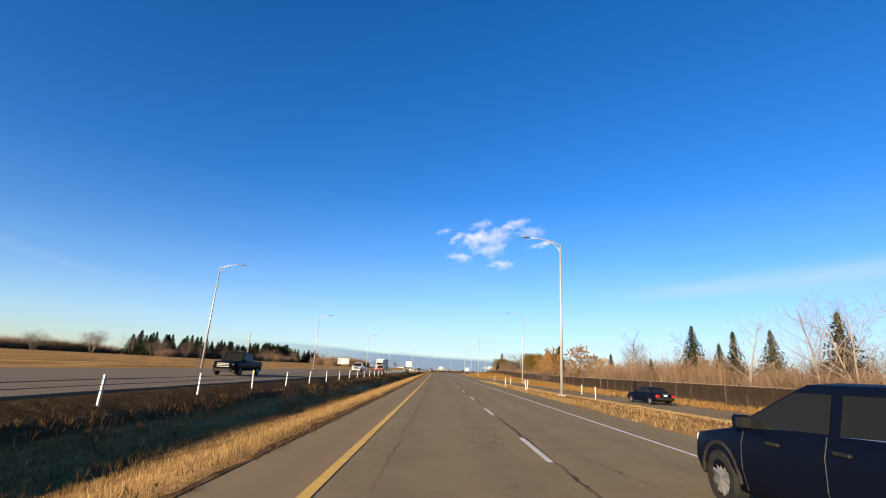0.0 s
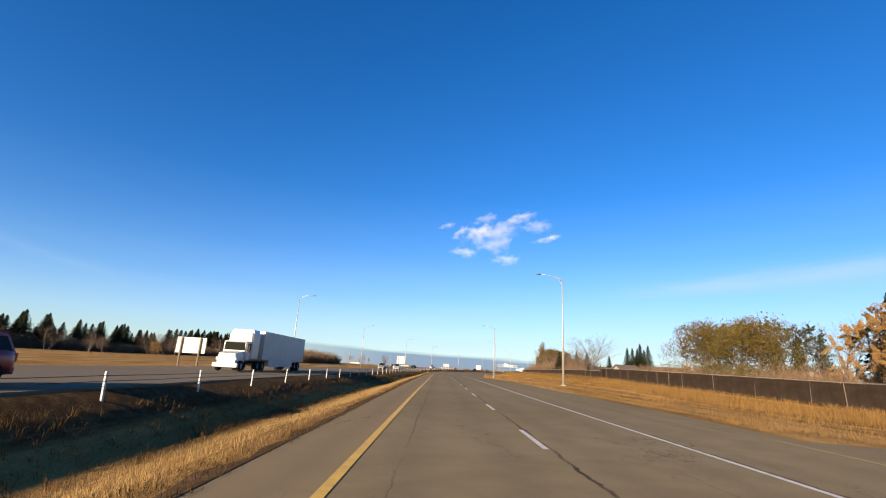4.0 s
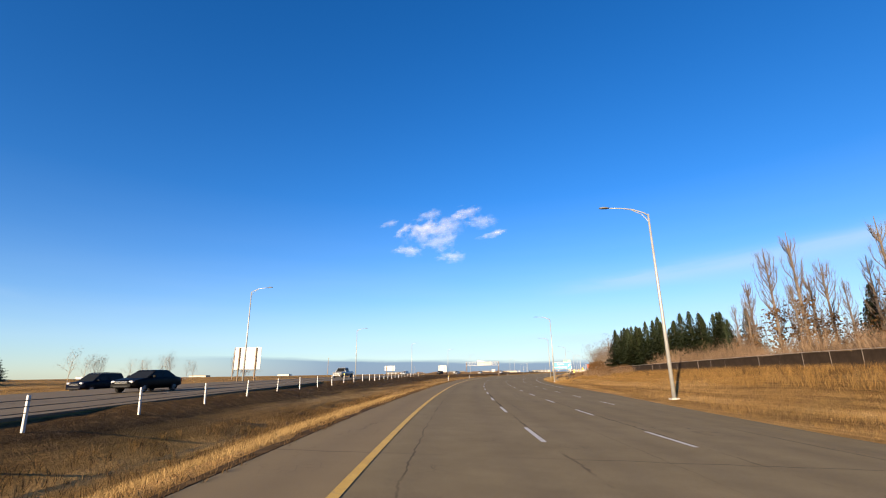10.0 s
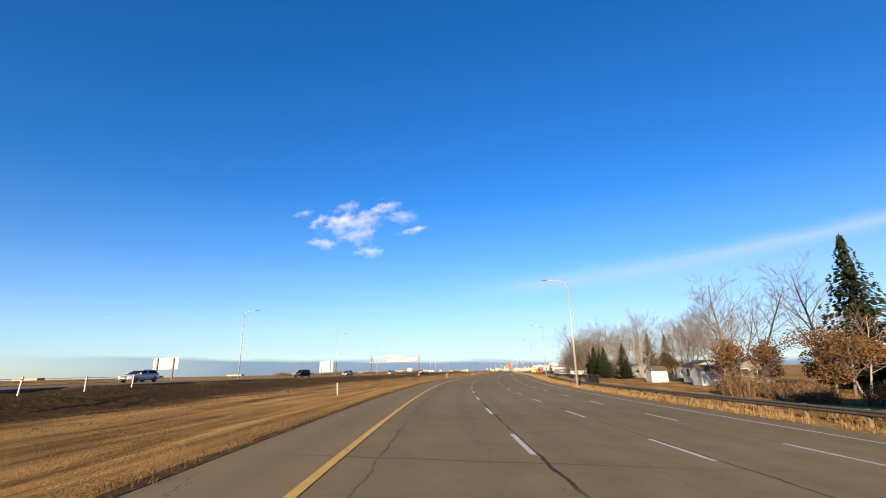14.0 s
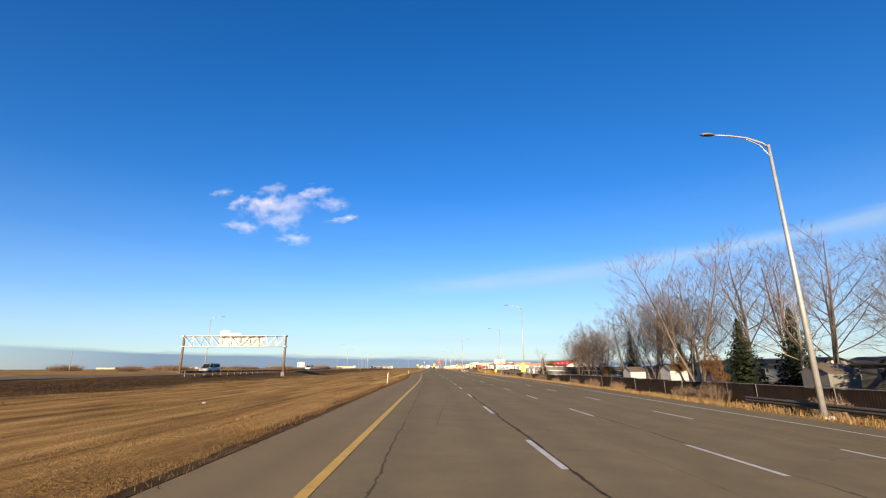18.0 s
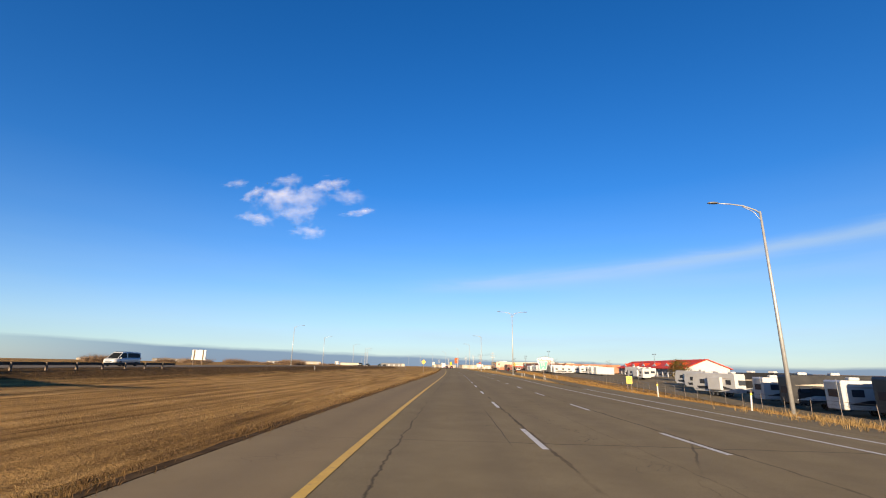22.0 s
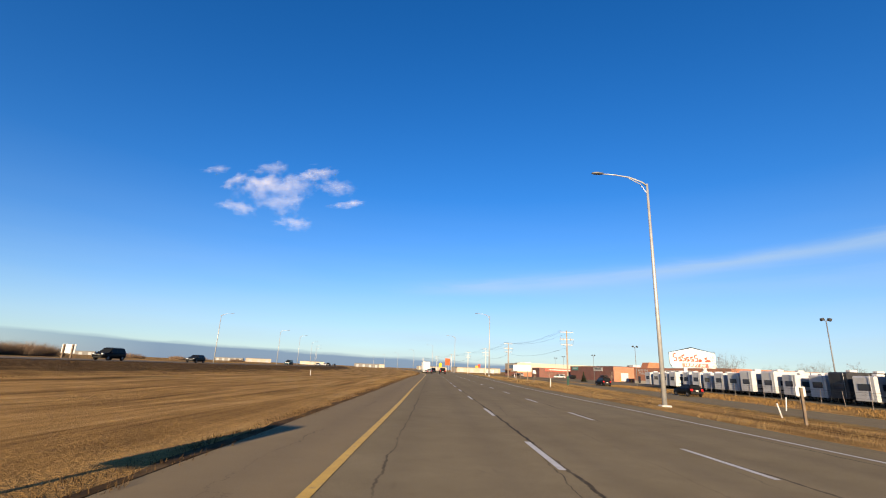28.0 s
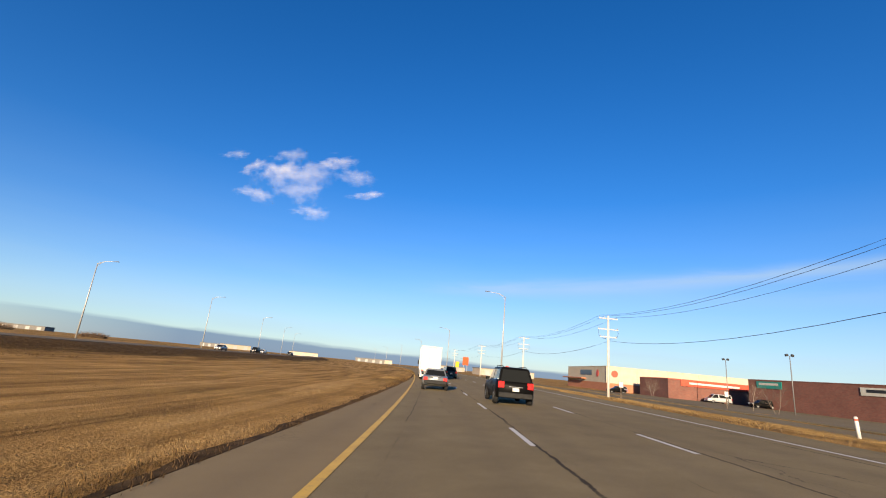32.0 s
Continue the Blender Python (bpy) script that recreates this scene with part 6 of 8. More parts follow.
for i in range(56):
    s = 298 + i * 0.95 + R.uniform(-1, 1)
    plant("shrub", s, -62 - 22 * R.random() - (s - 298) * 0.08, R.uniform(4.2, 6.8), R.choice((0, 1)), 1.15)
for i in range(12):
    plant("bare", 300 + i * 4.2, -72 + R.uniform(-8, 4), R.uniform(4.5, 6.2), R.choice((1, 2)), 1.3)
plant("spruce", 337.5, -80.7, 6.8, 1, 1.2)
plant("gold", 262, -92, 5)
for i in range(16):
    plant("bare", 372 + i * 4.2, -72 + R.uniform(-6, 4), R.uniform(3.5, 7), None, 0.8)
for i in range(30):
    plant("shrub", 700 + i * 14 + R.uniform(-5, 5), -90 - R.uniform(0, 60), R.uniform(1.5, 3.2), R.choice((0, 1)), 2.6)
for i in range(12):
    plant("shrub", 905 + i * 3 + R.uniform(-1, 1), -84 - R.uniform(0, 8), R.uniform(2.0, 3.4), 1, 1.6)
# golden and olive trees above the fence of the first bank, and a small bare one behind the trailer yard
for k, s, l, h in [("gold", 122.5, 33.2, 9.4), ("gold", 151, 37, 8.6), ("gold", 157, 39, 8.0), ("olive", 171, 38, 9.2), ("olive", 182, 38, 9.6), ("olive", 177, 40, 9.0)]:
    plant(k, s, l, h)
plant("bare", 921, 62, 8, 1)
plant("bare", 924, 64, 7, 1)
# leafless brush at the near end of the first fence
for s, l, h in [(112, 29.0, 2.6), (113.6, 28.4, 2.2), (115.4, 29.2, 2.9), (117, 28.6, 2.0)]:
    plant("bare", s, l, h, 2, 1.5)


# ---------------------------------------------------------------- vehicles
def paint(name, col, metal=0.2):
    return material(name, [tuple(c * 0.93 for c in col), tuple(min(1, c * 1.06) for c in col)], 2.0, 0.32 if max(col) > 0.05 else 0.45, metal if max(col) > 0.05 else 0.0, spec=0.5 if max(col) > 0.05 else 0.06, coat=0.25 if max(col) > 0.05 else 0.0, stain=((0.16, 0.14, 0.12), 3.0, 0.62, 0.25) if max(col) > 0.05 else None)


M["glass"] = glass_mat("tinted_car_glass", (0.010, 0.011, 0.011), 0.06, 0.07)
M["chrome"] = material("chrome_trim", [(0.456, 0.456, 0.456), (0.532, 0.532, 0.532)], 5, 0.2, 0.9)
M["tyre"] = material("tyre_rubber", [(0.009, 0.009, 0.009), (0.017, 0.017, 0.017)], 8, 0.85, spec=0.1)
M["rim"] = material("alloy_rim", [(0.12, 0.12, 0.12), (0.19, 0.19, 0.19)], 5, 0.4, 0.5)
M["tail_red"] = material("tail_lamp_red", [(0.319, 0.009, 0.009), (0.418, 0.015, 0.014)], 6, 0.2, coat=0.5)
M["head_clear"] = material("headlamp_clear", [(0.471, 0.479, 0.486), (0.570, 0.578, 0.585)], 6, 0.15, 0.3)
M["trim_black"] = material("black_plastic_trim", [(0.010, 0.010, 0.010), (0.017, 0.017, 0.017)], 6, 0.6, spec=0.12)
M["amber"] = material("amber_lamp", [(0.608, 0.266, 0.015), (0.646, 0.319, 0.023)], 6, 0.3)
PAINTS = {n: paint("paint_" + n, c) for n, c in {"grey": (0.122, 0.133, 0.137), "black": (0.003, 0.003, 0.003), "navy": (0.0018, 0.003, 0.0085), "white": (0.40, 0.40, 0.39), "silver": (0.20, 0.205, 0.21), "red": (0.228, 0.015, 0.015), "yellow": (0.547, 0.418, 0.015), "teal": (0.015, 0.038, 0.046)}.items()}


def loft(rings, cap=True):
    bm = bmesh.new()
    vs = [[bm.verts.new(p) for p in r] for r in rings]
    n = len(vs[0])
    for a, b in zip(vs, vs[1:]):
        for j in range(n):
            bm.faces.new((a[j], a[(j + 1) % n], b[(j + 1) % n], b[j]))
    if cap:
        bm.faces.new(vs[0][::-1])
        bm.faces.new(vs[-1])
    bmesh.ops.recalc_face_normals(bm, faces=bm.faces)
    return bm


def wheel(parent, x, y, r, w_=0.22):
    sg = 1 if x > 0 else -1
    prof = [(0.62, -0.5), (0.9, -0.5), (1.0, -0.32), (1.0, 0.32), (0.9, 0.5), (0.62, 0.5)]
    bm = bmesh.new()
    rings = []
    for k in range(16):
        a = 2 * math.pi * k / 16
        rings.append([bm.verts.new((x + q * w_, y + pr * r * math.cos(a), r + pr * r * math.sin(a))) for pr, q in prof])
    n = len(prof)
    for k in range(16):
        a, b = rings[k], rings[(k + 1) % 16]
        for j in range(n):
            bm.faces.new((a[j], a[(j + 1) % n], b[(j + 1) % n], b[j]))
    bmesh.ops.recalc_face_normals(bm, faces=bm.faces)
    wh = part("wheel", bm, M["tyre"], parent)
    bm = bmesh.new()
    xo = x + sg * w_ * 0.36
    c = bm.verts.new((xo + sg * 0.02, y, r))
    ring = [bm.verts.new((xo + sg * (0.01 if k % 2 else -0.02), y + 0.62 * r * math.cos(2 * math.pi * k / 20), r + 0.62 * r * math.sin(2 * math.pi * k / 20))) for k in range(20)]
    for k in range(20):
        bm.faces.new((c, ring[k], ring[(k + 1) % 20]))
    part("rim", bm, M["rim"], wh)
    return wh


CARS = {
    # stations: y, bottom, side top (belt), half width; cabin: y0 y1 roof y0 y1, roof height
    "sedan": dict(L=4.75, W=0.92, belt=[(0, .62, .86), (.04, .40, .93), (.16, .28, 1.02), (.30, .24, 1.0), (.60, .24, .96), (.78, .26, .92), (.93, .30, .80), (1, .45, .66)], cab=(.13, .74, .27, .56), roof=1.45, wheel=.33, wb=(.19, .80), split=.43),
    "hatch": dict(L=4.45, W=0.92, belt=[(0, .55, .9), (.03, .36, 1.05), (.14, .26, 1.08), (.5, .24, 1.02), (.74, .25, .95), (.92, .30, .82), (1, .45, .66)], cab=(.02, .78, .13, .52), roof=1.50, wheel=.33, wb=(.17, .80), split=.40),
    "suv": dict(L=4.75, W=0.93, belt=[(0, .52, .95), (.025, .38, 1.12), (.12, .30, 1.16), (.5, .28, 1.10), (.74, .30, 1.04), (.93, .36, .95), (1, .5, .78)], cab=(.015, .78, .085, .58), roof=1.74, wheel=.38, wb=(.18, .80), split=.42),
    "pickup": dict(L=5.9, W=1.0, belt=[(0, .60, 1.10), (.01, .50, 1.18), (.35, .45, 1.18), (.37, .42, 1.20), (.72, .42, 1.18), (.94, .46, 1.10), (1, .6, .95)], cab=(.36, .76, .40, .62), roof=1.92, wheel=.41, wb=(.20, .82), split=.52),
    "van": dict(L=5.4, W=0.98, belt=[(0, .5, 1.15), (.01, .40, 1.25), (.5, .34, 1.22), (.82, .36, 1.12), (.95, .42, 1.0), (1, .55, .85)], cab=(.005, .9, .02, .70), roof=2.0, wheel=.36, wb=(.20, .80), split=.55),
}


def car(kind, colour, label, m, plate=True, roof_box=False, near=False):
    k = CARS[kind]
    L, W_, pm = k["L"], k["W"], PAINTS[colour]
    e = empty({"suv": "suv", "pickup": "pickup_truck", "van": "van"}.get(kind, "car"), m, label, "pickup" if kind == "pickup" else "car")
    Y = lambda t: -L / 2 + t * L
    rings = []
    st = k["belt"]
    tt = sorted({t for t, _, _ in st} | {i / 14 for i in range(15)})
    ts, bs, hs = zip(*st)
    for t in tt:
        b, h = float(np.interp(t, ts, bs)), float(np.interp(t, ts, hs))
        w_ = W_ * (1 - 0.16 * max(0, (0.07 - t) / 0.07) ** 2 - 0.22 * max(0, (t - 0.9) / 0.1) ** 2)
        c = 0.10
        rings.append([(-w_ * .93, Y(t), b), (-w_, Y(t), b + (h - b) * .35), (-w_ * .985, Y(t), b + (h - b) * .72), (-w_ * .93, Y(t), h - .02), (-w_ * .8, Y(t), h), (w_ * .8, Y(t), h), (w_ * .93, Y(t), h - .02), (w_ * .985, Y(t), b + (h - b) * .72), (w_, Y(t), b + (h - b) * .35), (w_ * .93, Y(t), b)])
    part("body", loft(rings), pm, e, smooth=True)
    y0, y1, r0, r1 = k["cab"]
    H = k["roof"]
    belt = lambda t: float(np.interp(t, ts, hs)) - 0.02
    wb, wt = W_ * .88, W_ * .70
    # cabin: pillars and roof in body colour
    cab = [[(-wb, Y(y0), belt(y0)), (-wb, Y(y1), belt(y1)), (wb, Y(y1), belt(y1)), (wb, Y(y0), belt(y0))],
           [(-wt - .03, Y(r0) - .03, H - .09), (-wt - .03, Y(r1) + .03, H - .09), (wt + .03, Y(r1) + .03, H - .09), (wt + .03, Y(r0) - .03, H - .09)],
           [(-wt + .04, Y(r0) + .05, H - .02), (-wt + .04, Y(r1) - .05, H - .03), (wt - .04, Y(r1) - .05, H - .03), (wt - .04, Y(r0) + .05, H - .02)],
           [(-wt + .2, Y(r0) + .25, H), (-wt + .2, Y(r1) - .3, H), (wt - .2, Y(r1) - .3, H), (wt - .2, Y(r0) + .25, H)]]
    part("cabin", loft(cab), pm, e)
    lo, hi = cab[0], cab[1]

    def pane(name, a, b, c, d, inset, off):
        a, b, c, d = (Vector(q) for q in (a, b, c, d))
        n = (b - a).cross(d - a).normalized()
        ctr = (a + b + c + d) / 4
        if n.dot(ctr - Vector((0, ctr.y * 0.6, 0.9))) < 0:
            n = -n
        bm = bmesh.new()
        q = [v.lerp(ctr, inset) + n * off for v in (a, b, c, d)]
        q2 = [v - n * 0.012 for v in q]
        v1, v2 = [bm.verts.new(v) for v in q], [bm.verts.new(v) for v in q2]
        bm.faces.new(v1)
        for i in range(4):
            bm.faces.new((v1[i], v1[(i + 1) % 4], v2[(i + 1) % 4], v2[i]))
        bmesh.ops.recalc_face_normals(bm, faces=bm.faces)
        part(name, bm, M["glass"], e)

    V = Vector
    pane("rear_window", lo[0], lo[3], hi[3], hi[0], .13, .012)
    pane("windshield", lo[1], lo[2], hi[2], hi[1], .10, .012)
    sp = k["split"]
    for sg in (0, 3):
        A, B, C, D = (V(lo[0]), V(lo[1]), V(hi[1]), V(hi[0])) if sg == 0 else (V(lo[3]), V(lo[2]), V(hi[2]), V(hi[3]))
        f = (sp - y0) / (y1 - y0)
        g = min(1, max(0, (sp - r0) / (r1 - r0)))
        mb, mt = A.lerp(B, f), D.lerp(C, g)
        pane("side_window", A, mb, mt, D, .12, .012)
        pane("side_window", mb, B, C, mt, .12, .012)
    for x in (-W_ + .10, W_ - .10):
        for t in k["wb"]:
            wheel(e, x, Y(t), k["wheel"])
    hb = float(np.interp(.02, ts, hs))
    for sg in (-1, 1):
        z0, z1 = (hb * .70, hb * .98) if kind != "pickup" else (.78, 1.12)
        part("tail_light", bx(min(sg * W_ * .58, sg * W_ * .90), Y(0) - .005, z0, max(sg * W_ * .58, sg * W_ * .90), Y(0) + .22, z1, .02), M["tail_red"], e)
        part("headlight", bx(min(sg * W_ * .52, sg * W_ * .80), Y(1) - .24, .62 if H < 1.6 else .78, max(sg * W_ * .52, sg * W_ * .80), Y(1) - .03, .76 if H < 1.6 else .94, .02), M["head_clear"], e)
        part("mirror", bx(min(sg * (wb + .02), sg * (wb + .22)), Y(y1) - .55, belt(y1) + .04, max(sg * (wb + .02), sg * (wb + .22)), Y(y1) - .42, belt(y1) + .20, .03), pm, e)
    zb = float(np.interp(0, ts, bs))
    part("rear_bumper", bx(-W_ * .86, Y(0) - .05, zb - .18, W_ * .86, Y(0) + .22, zb + .06, .03), M["trim_black"] if colour in ("black", "grey", "navy") else pm, e)
    part("front_bumper", bx(-W_ * .76, Y(1) - .14, .34, W_ * .76, Y(1) + .04, .60, .04), pm, e)
    gz0, gz1 = {"pickup": (.66, 1.0), "suv": (.66, .86)}.get(kind, (.58, .74))
    gr = part("grille", bx(-W_ * .50, Y(1) - .10, gz0, W_ * .50, Y(1) + .02, gz1, .02), M["trim_black"], e)
    for q in range(2 if kind != "pickup" else 3):
        zq = gz0 + (gz1 - gz0) * (q + .5) / (2 if kind != "pickup" else 3)
        part("grille_bar", bx(-W_ * .47, Y(1) + .0, zq - .018, W_ * .47, Y(1) + .032, zq + .018, .006), M["chrome"], gr)
    part("air_intake", bx(-W_ * .55, Y(1) - .08, .36, W_ * .55, Y(1) + .048, .48, .015), M["trim_black"], e)
    if plate:
        part("licence_plate", bx(-.16, Y(0) - .035, zb + .12, .16, Y(0) - .002, zb + .28, .006), M["sign_white"], e)
        part("chrome_strip", bx(-.34, Y(0) - .02, zb + .30, .34, Y(0) + .01, zb + .335, .005), M["chrome"], e)
    if kind == "pickup":
        part("bed_liner", bx(-W_ * .78, Y(.02), 1.02, W_ * .78, Y(.345), 1.195, .01), M["trim_black"], e)
    if kind in ("suv", "van"):
        for sg in (-1, 1):
            part("roof_rail", tube([(sg * wt * .86, Y(r0) + .1, H), (sg * wt * .86, Y(r0) + .3, H + .05), (sg * wt * .86, Y(r1) - .4, H + .05), (sg * wt * .86, Y(r1) - .15, H - .01)], .018, 6), M["trim_black"], e)
    if near:
        for sg in (-1, 1):
            for t in (sp - .07, sp + .14):
                zz = belt(t) - .16
                part("door_handle", bx(min(sg * W_ * .97, sg * W_ * 1.02), Y(t), zz, max(sg * W_ * .97, sg * W_ * 1.02), Y(t) + .2, zz + .035, .01), M["trim_black"], e)
            part("belt_strip", tube([(sg * (wb + .015), Y(y0 + .08), belt(y0 + .08) + .03), (sg * (wb + .015), Y(y1) - .2, belt(y1) + .03)], .012, 5), M["chrome"], e)
            for t in (sp, y1 - .09):
                b0, h0 = float(np.interp(t, ts, bs)) + .04, float(np.interp(t, ts, hs))
                part("door_seam", tube([(sg * W_ * .952, Y(t), b0), (sg * W_ * 1.0, Y(t) + .01, b0 + (h0 - b0) * .35), (sg * W_ * .986, Y(t) + .01, b0 + (h0 - b0) * .72), (sg * W_ * .935, Y(t), h0 - .03)], .006, 4), M["black"], e)
            for t in k["wb"]:
                ar = [(sg * W_ * .985, Y(t) + (k["wheel"] + .07) * math.cos(q * math.pi / 10), k["wheel"] + (k["wheel"] + .07) * math.sin(q * math.pi / 10)) for q in range(11)]
                part("wheel_arch", tube(ar, .028, 6), M["trim_black"], e)
            part("mirror_glass", bx(min(sg * (wb + .05), sg * (wb + .19)), Y(y1) - .565, belt(y1) + .06, max(sg * (wb + .05), sg * (wb + .19)), Y(y1) - .55, belt(y1) + .18, .004), M["glass"], e)
    if roof_box:
        part("roof_box", bx(-.42, Y(r0) + .1, H + .05, .42, Y(r1) - .1, H + .42, .1), M["trim_black"], e)
    return e


def semi(m, label, cab_colour="white", facing=True):
    """Box trailer with its tractor; local +y is the way it drives."""
    e = empty("semi_truck", m, label, "truck")
    w2 = 1.29
    L0, L1 = -8.2, 6.0
    part("trailer_body", bx(-w2, L0 + .06, 1.12, w2, L1, 4.05, .03), M["trailer"], e)
    part("rear_frame", bx(-w2 - .01, L0, 1.05, -w2 + .09, L0 + .1, 4.08, .01), M["galv"], e)
    part("rear_frame", bx(w2 - .09, L0, 1.05, w2 + .01, L0 + .1, 4.08, .01), M["galv"], e)
    part("rear_header", bx(-w2, L0, 3.92, w2, L0 + .1, 4.08, .01), M["galv"], e)
    part("rear_sill", bx(-w2, L0 - .02, 1.0, w2, L0 + .12, 1.16, .01), M["galv"], e)
    for sg in (-1, 1):
        d = part("rear_door", bx(min(sg * .012, sg * (w2 - .1)), L0 + .02, 1.17, max(sg * .012, sg * (w2 - .1)), L0 + .09, 3.91, .01), M["trailer"], e)
        for z in (1.5, 2.2, 2.9, 3.6):
            part("hinge", bx(min(sg * (w2 - .16), sg * (w2 - .02)), L0 - .01, z, max(sg * (w2 - .16), sg * (w2 - .02)), L0 + .02, z + .1), M["galv"], d)
        for x in (.22, .55):
            part("lock_rod", tube([(sg * x, L0 - .01, 1.1), (sg * x, L0 - .01, 3.95)], .018, 6), M["galv"], d)
        for z in (2.2, 3.0):
            part("panel_seam", bx(min(sg * .05, sg * (w2 - .14)), L0 + .012, z, max(sg * .05, sg * (w2 - .14)), L0 + .022, z + .015), M["galv"], d)
        part("tail_light", bx(sg * .95 - .14, L0 - .035, 1.03, sg * .95 + .14, L0 - .015, 1.13), M["tail_red"], e)
        part("mud_flap", bx(sg * .93 - .3, L0 + 1.0, .25, sg * .93 + .3, L0 + 1.02, .98), M["board_old"], e)
        part("guard_leg", bx(sg * .6 - .05, L0 + .05, .52, sg * .6 + .05, L0 + .15, 1.05), M["galv"], e)
        part("side_skirt", bx(sg * (w2 - .06) - .02, L0 + 4.2, .45, sg * (w2 - .06) + .02, L1 - 2.0, 1.12), M["trailer"], e)
    part("underride_bar", bx(-1.2, L0 + .02, .46, 1.2, L0 + .14, .60, .01), M["board_old"], e)
    for i in range(1, 14):
        y = L0 + 14.2 * i / 14
        for sg in (-1, 1):
            part("side_rib", bx(sg * w2 - .012, y - .03, 1.2, sg * w2 + .012, y + .03, 3.95), M["trailer"], e)
    for y in (L0 + 1.6, L0 + 2.9, L1 - .6, L1 + .7):
        for sg in (-1, 1):
            wheel(e, sg * 1.0, y, .5, .5)
    pm = PAINTS[cab_colour]
    cy = L1 + .9
    part("sleeper", bx(-1.2, cy, 1.05, 1.2, cy + 1.9, 3.7, .15), pm, e)
    part("wind_fairing", prism([(-1.15, 3.6), (1.15, 3.6), (1.0, 4.0), (-1.0, 4.0)], cy, cy + 1.5), pm, e)
    part("cab", bx(-1.15, cy + 1.85, .95, 1.15, cy + 2.9, 2.85, .15), pm, e)
    part("windshield", prism([(-1.0, 1.95), (1.0, 1.95), (.92, 2.7), (-.92, 2.7)], cy + 2.88, cy + 2.93), M["glass"], e)
    part("hood", loft([[(-1.0, cy + 2.8, .7), (1.0, cy + 2.8, .7), (.95, cy + 2.8, 1.9), (-.95, cy + 2.8, 1.9)], [(-.85, cy + 4.3, .7), (.85, cy + 4.3, .7), (.75, cy + 4.3, 1.6), (-.75, cy + 4.3, 1.6)]]), pm, e)
    part("grille", bx(-.55, cy + 4.28, .8, .55, cy + 4.34, 1.5, .02), M["chrome"], e)
    part("bumper", bx(-1.15, cy + 4.2, .35, 1.15, cy + 4.5, .75, .05), pm, e)
    part("chassis", bx(-.45, L1 - 3, .7, .45, cy + 4.1, .95), M["trim_black"], e)
    for sg in (-1, 1):
        wheel(e, sg * 1.0, cy + 3.5, .5, .32)
        part("headlight", bx(sg * .82 - .14, cy + 4.2, 1.0, sg * .82 + .14, cy + 4.36, 1.25, .03), M["head_clear"], e)
        part("side_window", bx(sg * 1.155 - .01, cy + 1.95, 1.95, sg * 1.155 + .01, cy + 2.75, 2.6), M["glass"], e)
        part("mirror", bx(sg * 1.4 - .1, cy + 2.9, 1.8, sg * 1.4 + .1, cy + 3.0, 2.5, .03), M["trim_black"], e)
    return e


M["trailer"] = material("trailer_white_panel", [(0.361, 0.356, 0.328), (0.427, 0.421, 0.400)], 0.9, 0.45, stain=((0.230, 0.208, 0.175), 1.8, 0.6, 0.45))
# traffic ahead on our side
semi(at(1002 + 8.2, 1.9), "white box trailer truck with closed rear doors on the highway")
car("sedan", "grey", "grey four-door sedan on the highway, red tail lamps", at(979, 1.9), near=True)
car("suv", "black", "black mid-size suv with roof rails on the highway", at(968.5, 5.5), near=True)
car("suv", "teal", "dark suv far ahead on the highway", at(1016, 5.5))
car("sedan", "white", "white car far ahead on the highway", at(1040, 5.4))
car("suv", "silver", "silver car far ahead on the highway", at(1060, 9.0))
# hatchback being passed at the start, and a sedan on the on-ramp
car("hatch", "navy", "dark navy hatchback in the next lane", at(5.25, 6.25) @ Matrix.Diagonal((1, 1, 1.09, 1)), near=True)
car("sedan", "navy", "dark blue sedan driving up the on-ramp", at(42, 20.6, 8))
# exit ramp and frontage road
car("suv", "black", "black suv with a roof box on the frontage road", at(923.5, 37.2), True, True)
car("hatch", "black", "small dark car on the frontage road", at(888, 35))
# oncoming traffic
car("pickup", "black", "dark pickup truck on the opposite carriageway", at(40, -15.5, 180))
car("pickup", "white", "white crew-cab pickup on the opposite carriageway", at(97.4, -14.5, 180))
car("suv", "red", "dark red suv on the opposite carriageway", at(132, -13.8, 180))
semi(at(172, -17.8, 180), "white tractor with grey trailer on the opposite carriageway")
car("pickup", "silver", "silver crew-cab pickup on the opposite carriageway", at(251, -16, 180))
car("pickup", "white", "white pickup on the opposite carriageway", at(264, -13.6, 180))
car("sedan", "yellow", "bright yellow sedan on the opposite carriageway", at(302, -21, 180))
car("suv", "navy", "dark blue suv on the opposite carriageway", at(337, -32, 178))
car("sedan", "black", "dark sedan on the opposite carriageway", at(327, -19.5, 178))
car("hatch", "white", "white hatchback on the opposite carriageway", at(286.6, -17.0, 180))
car("pickup", "silver", "silver pickup on the opposite carriageway", at(383, -24, 176))
car("hatch", "white", "white car on the opposite carriageway", at(469, -36.5, 174))
car("suv", "black", "black suv on the opposite carriageway", at(520, -38.5, 174))
car("van", "silver", "silver van on the opposite carriageway", at(632, -44.5, 176))
car("suv", "silver", "grey suv on the opposite carriageway", at(560, -42, 175))
car("suv", "black", "black suv on the opposite carriageway", at(893, -45, 180))
car("hatch", "black", "small dark car on the opposite carriageway", at(918, -45, 180))
car("suv", "teal", "dark suv on the opposite carriageway", at(985, -45, 180))
car("van", "white", "white van on the opposite carriageway", at(716, -46.5, 180))
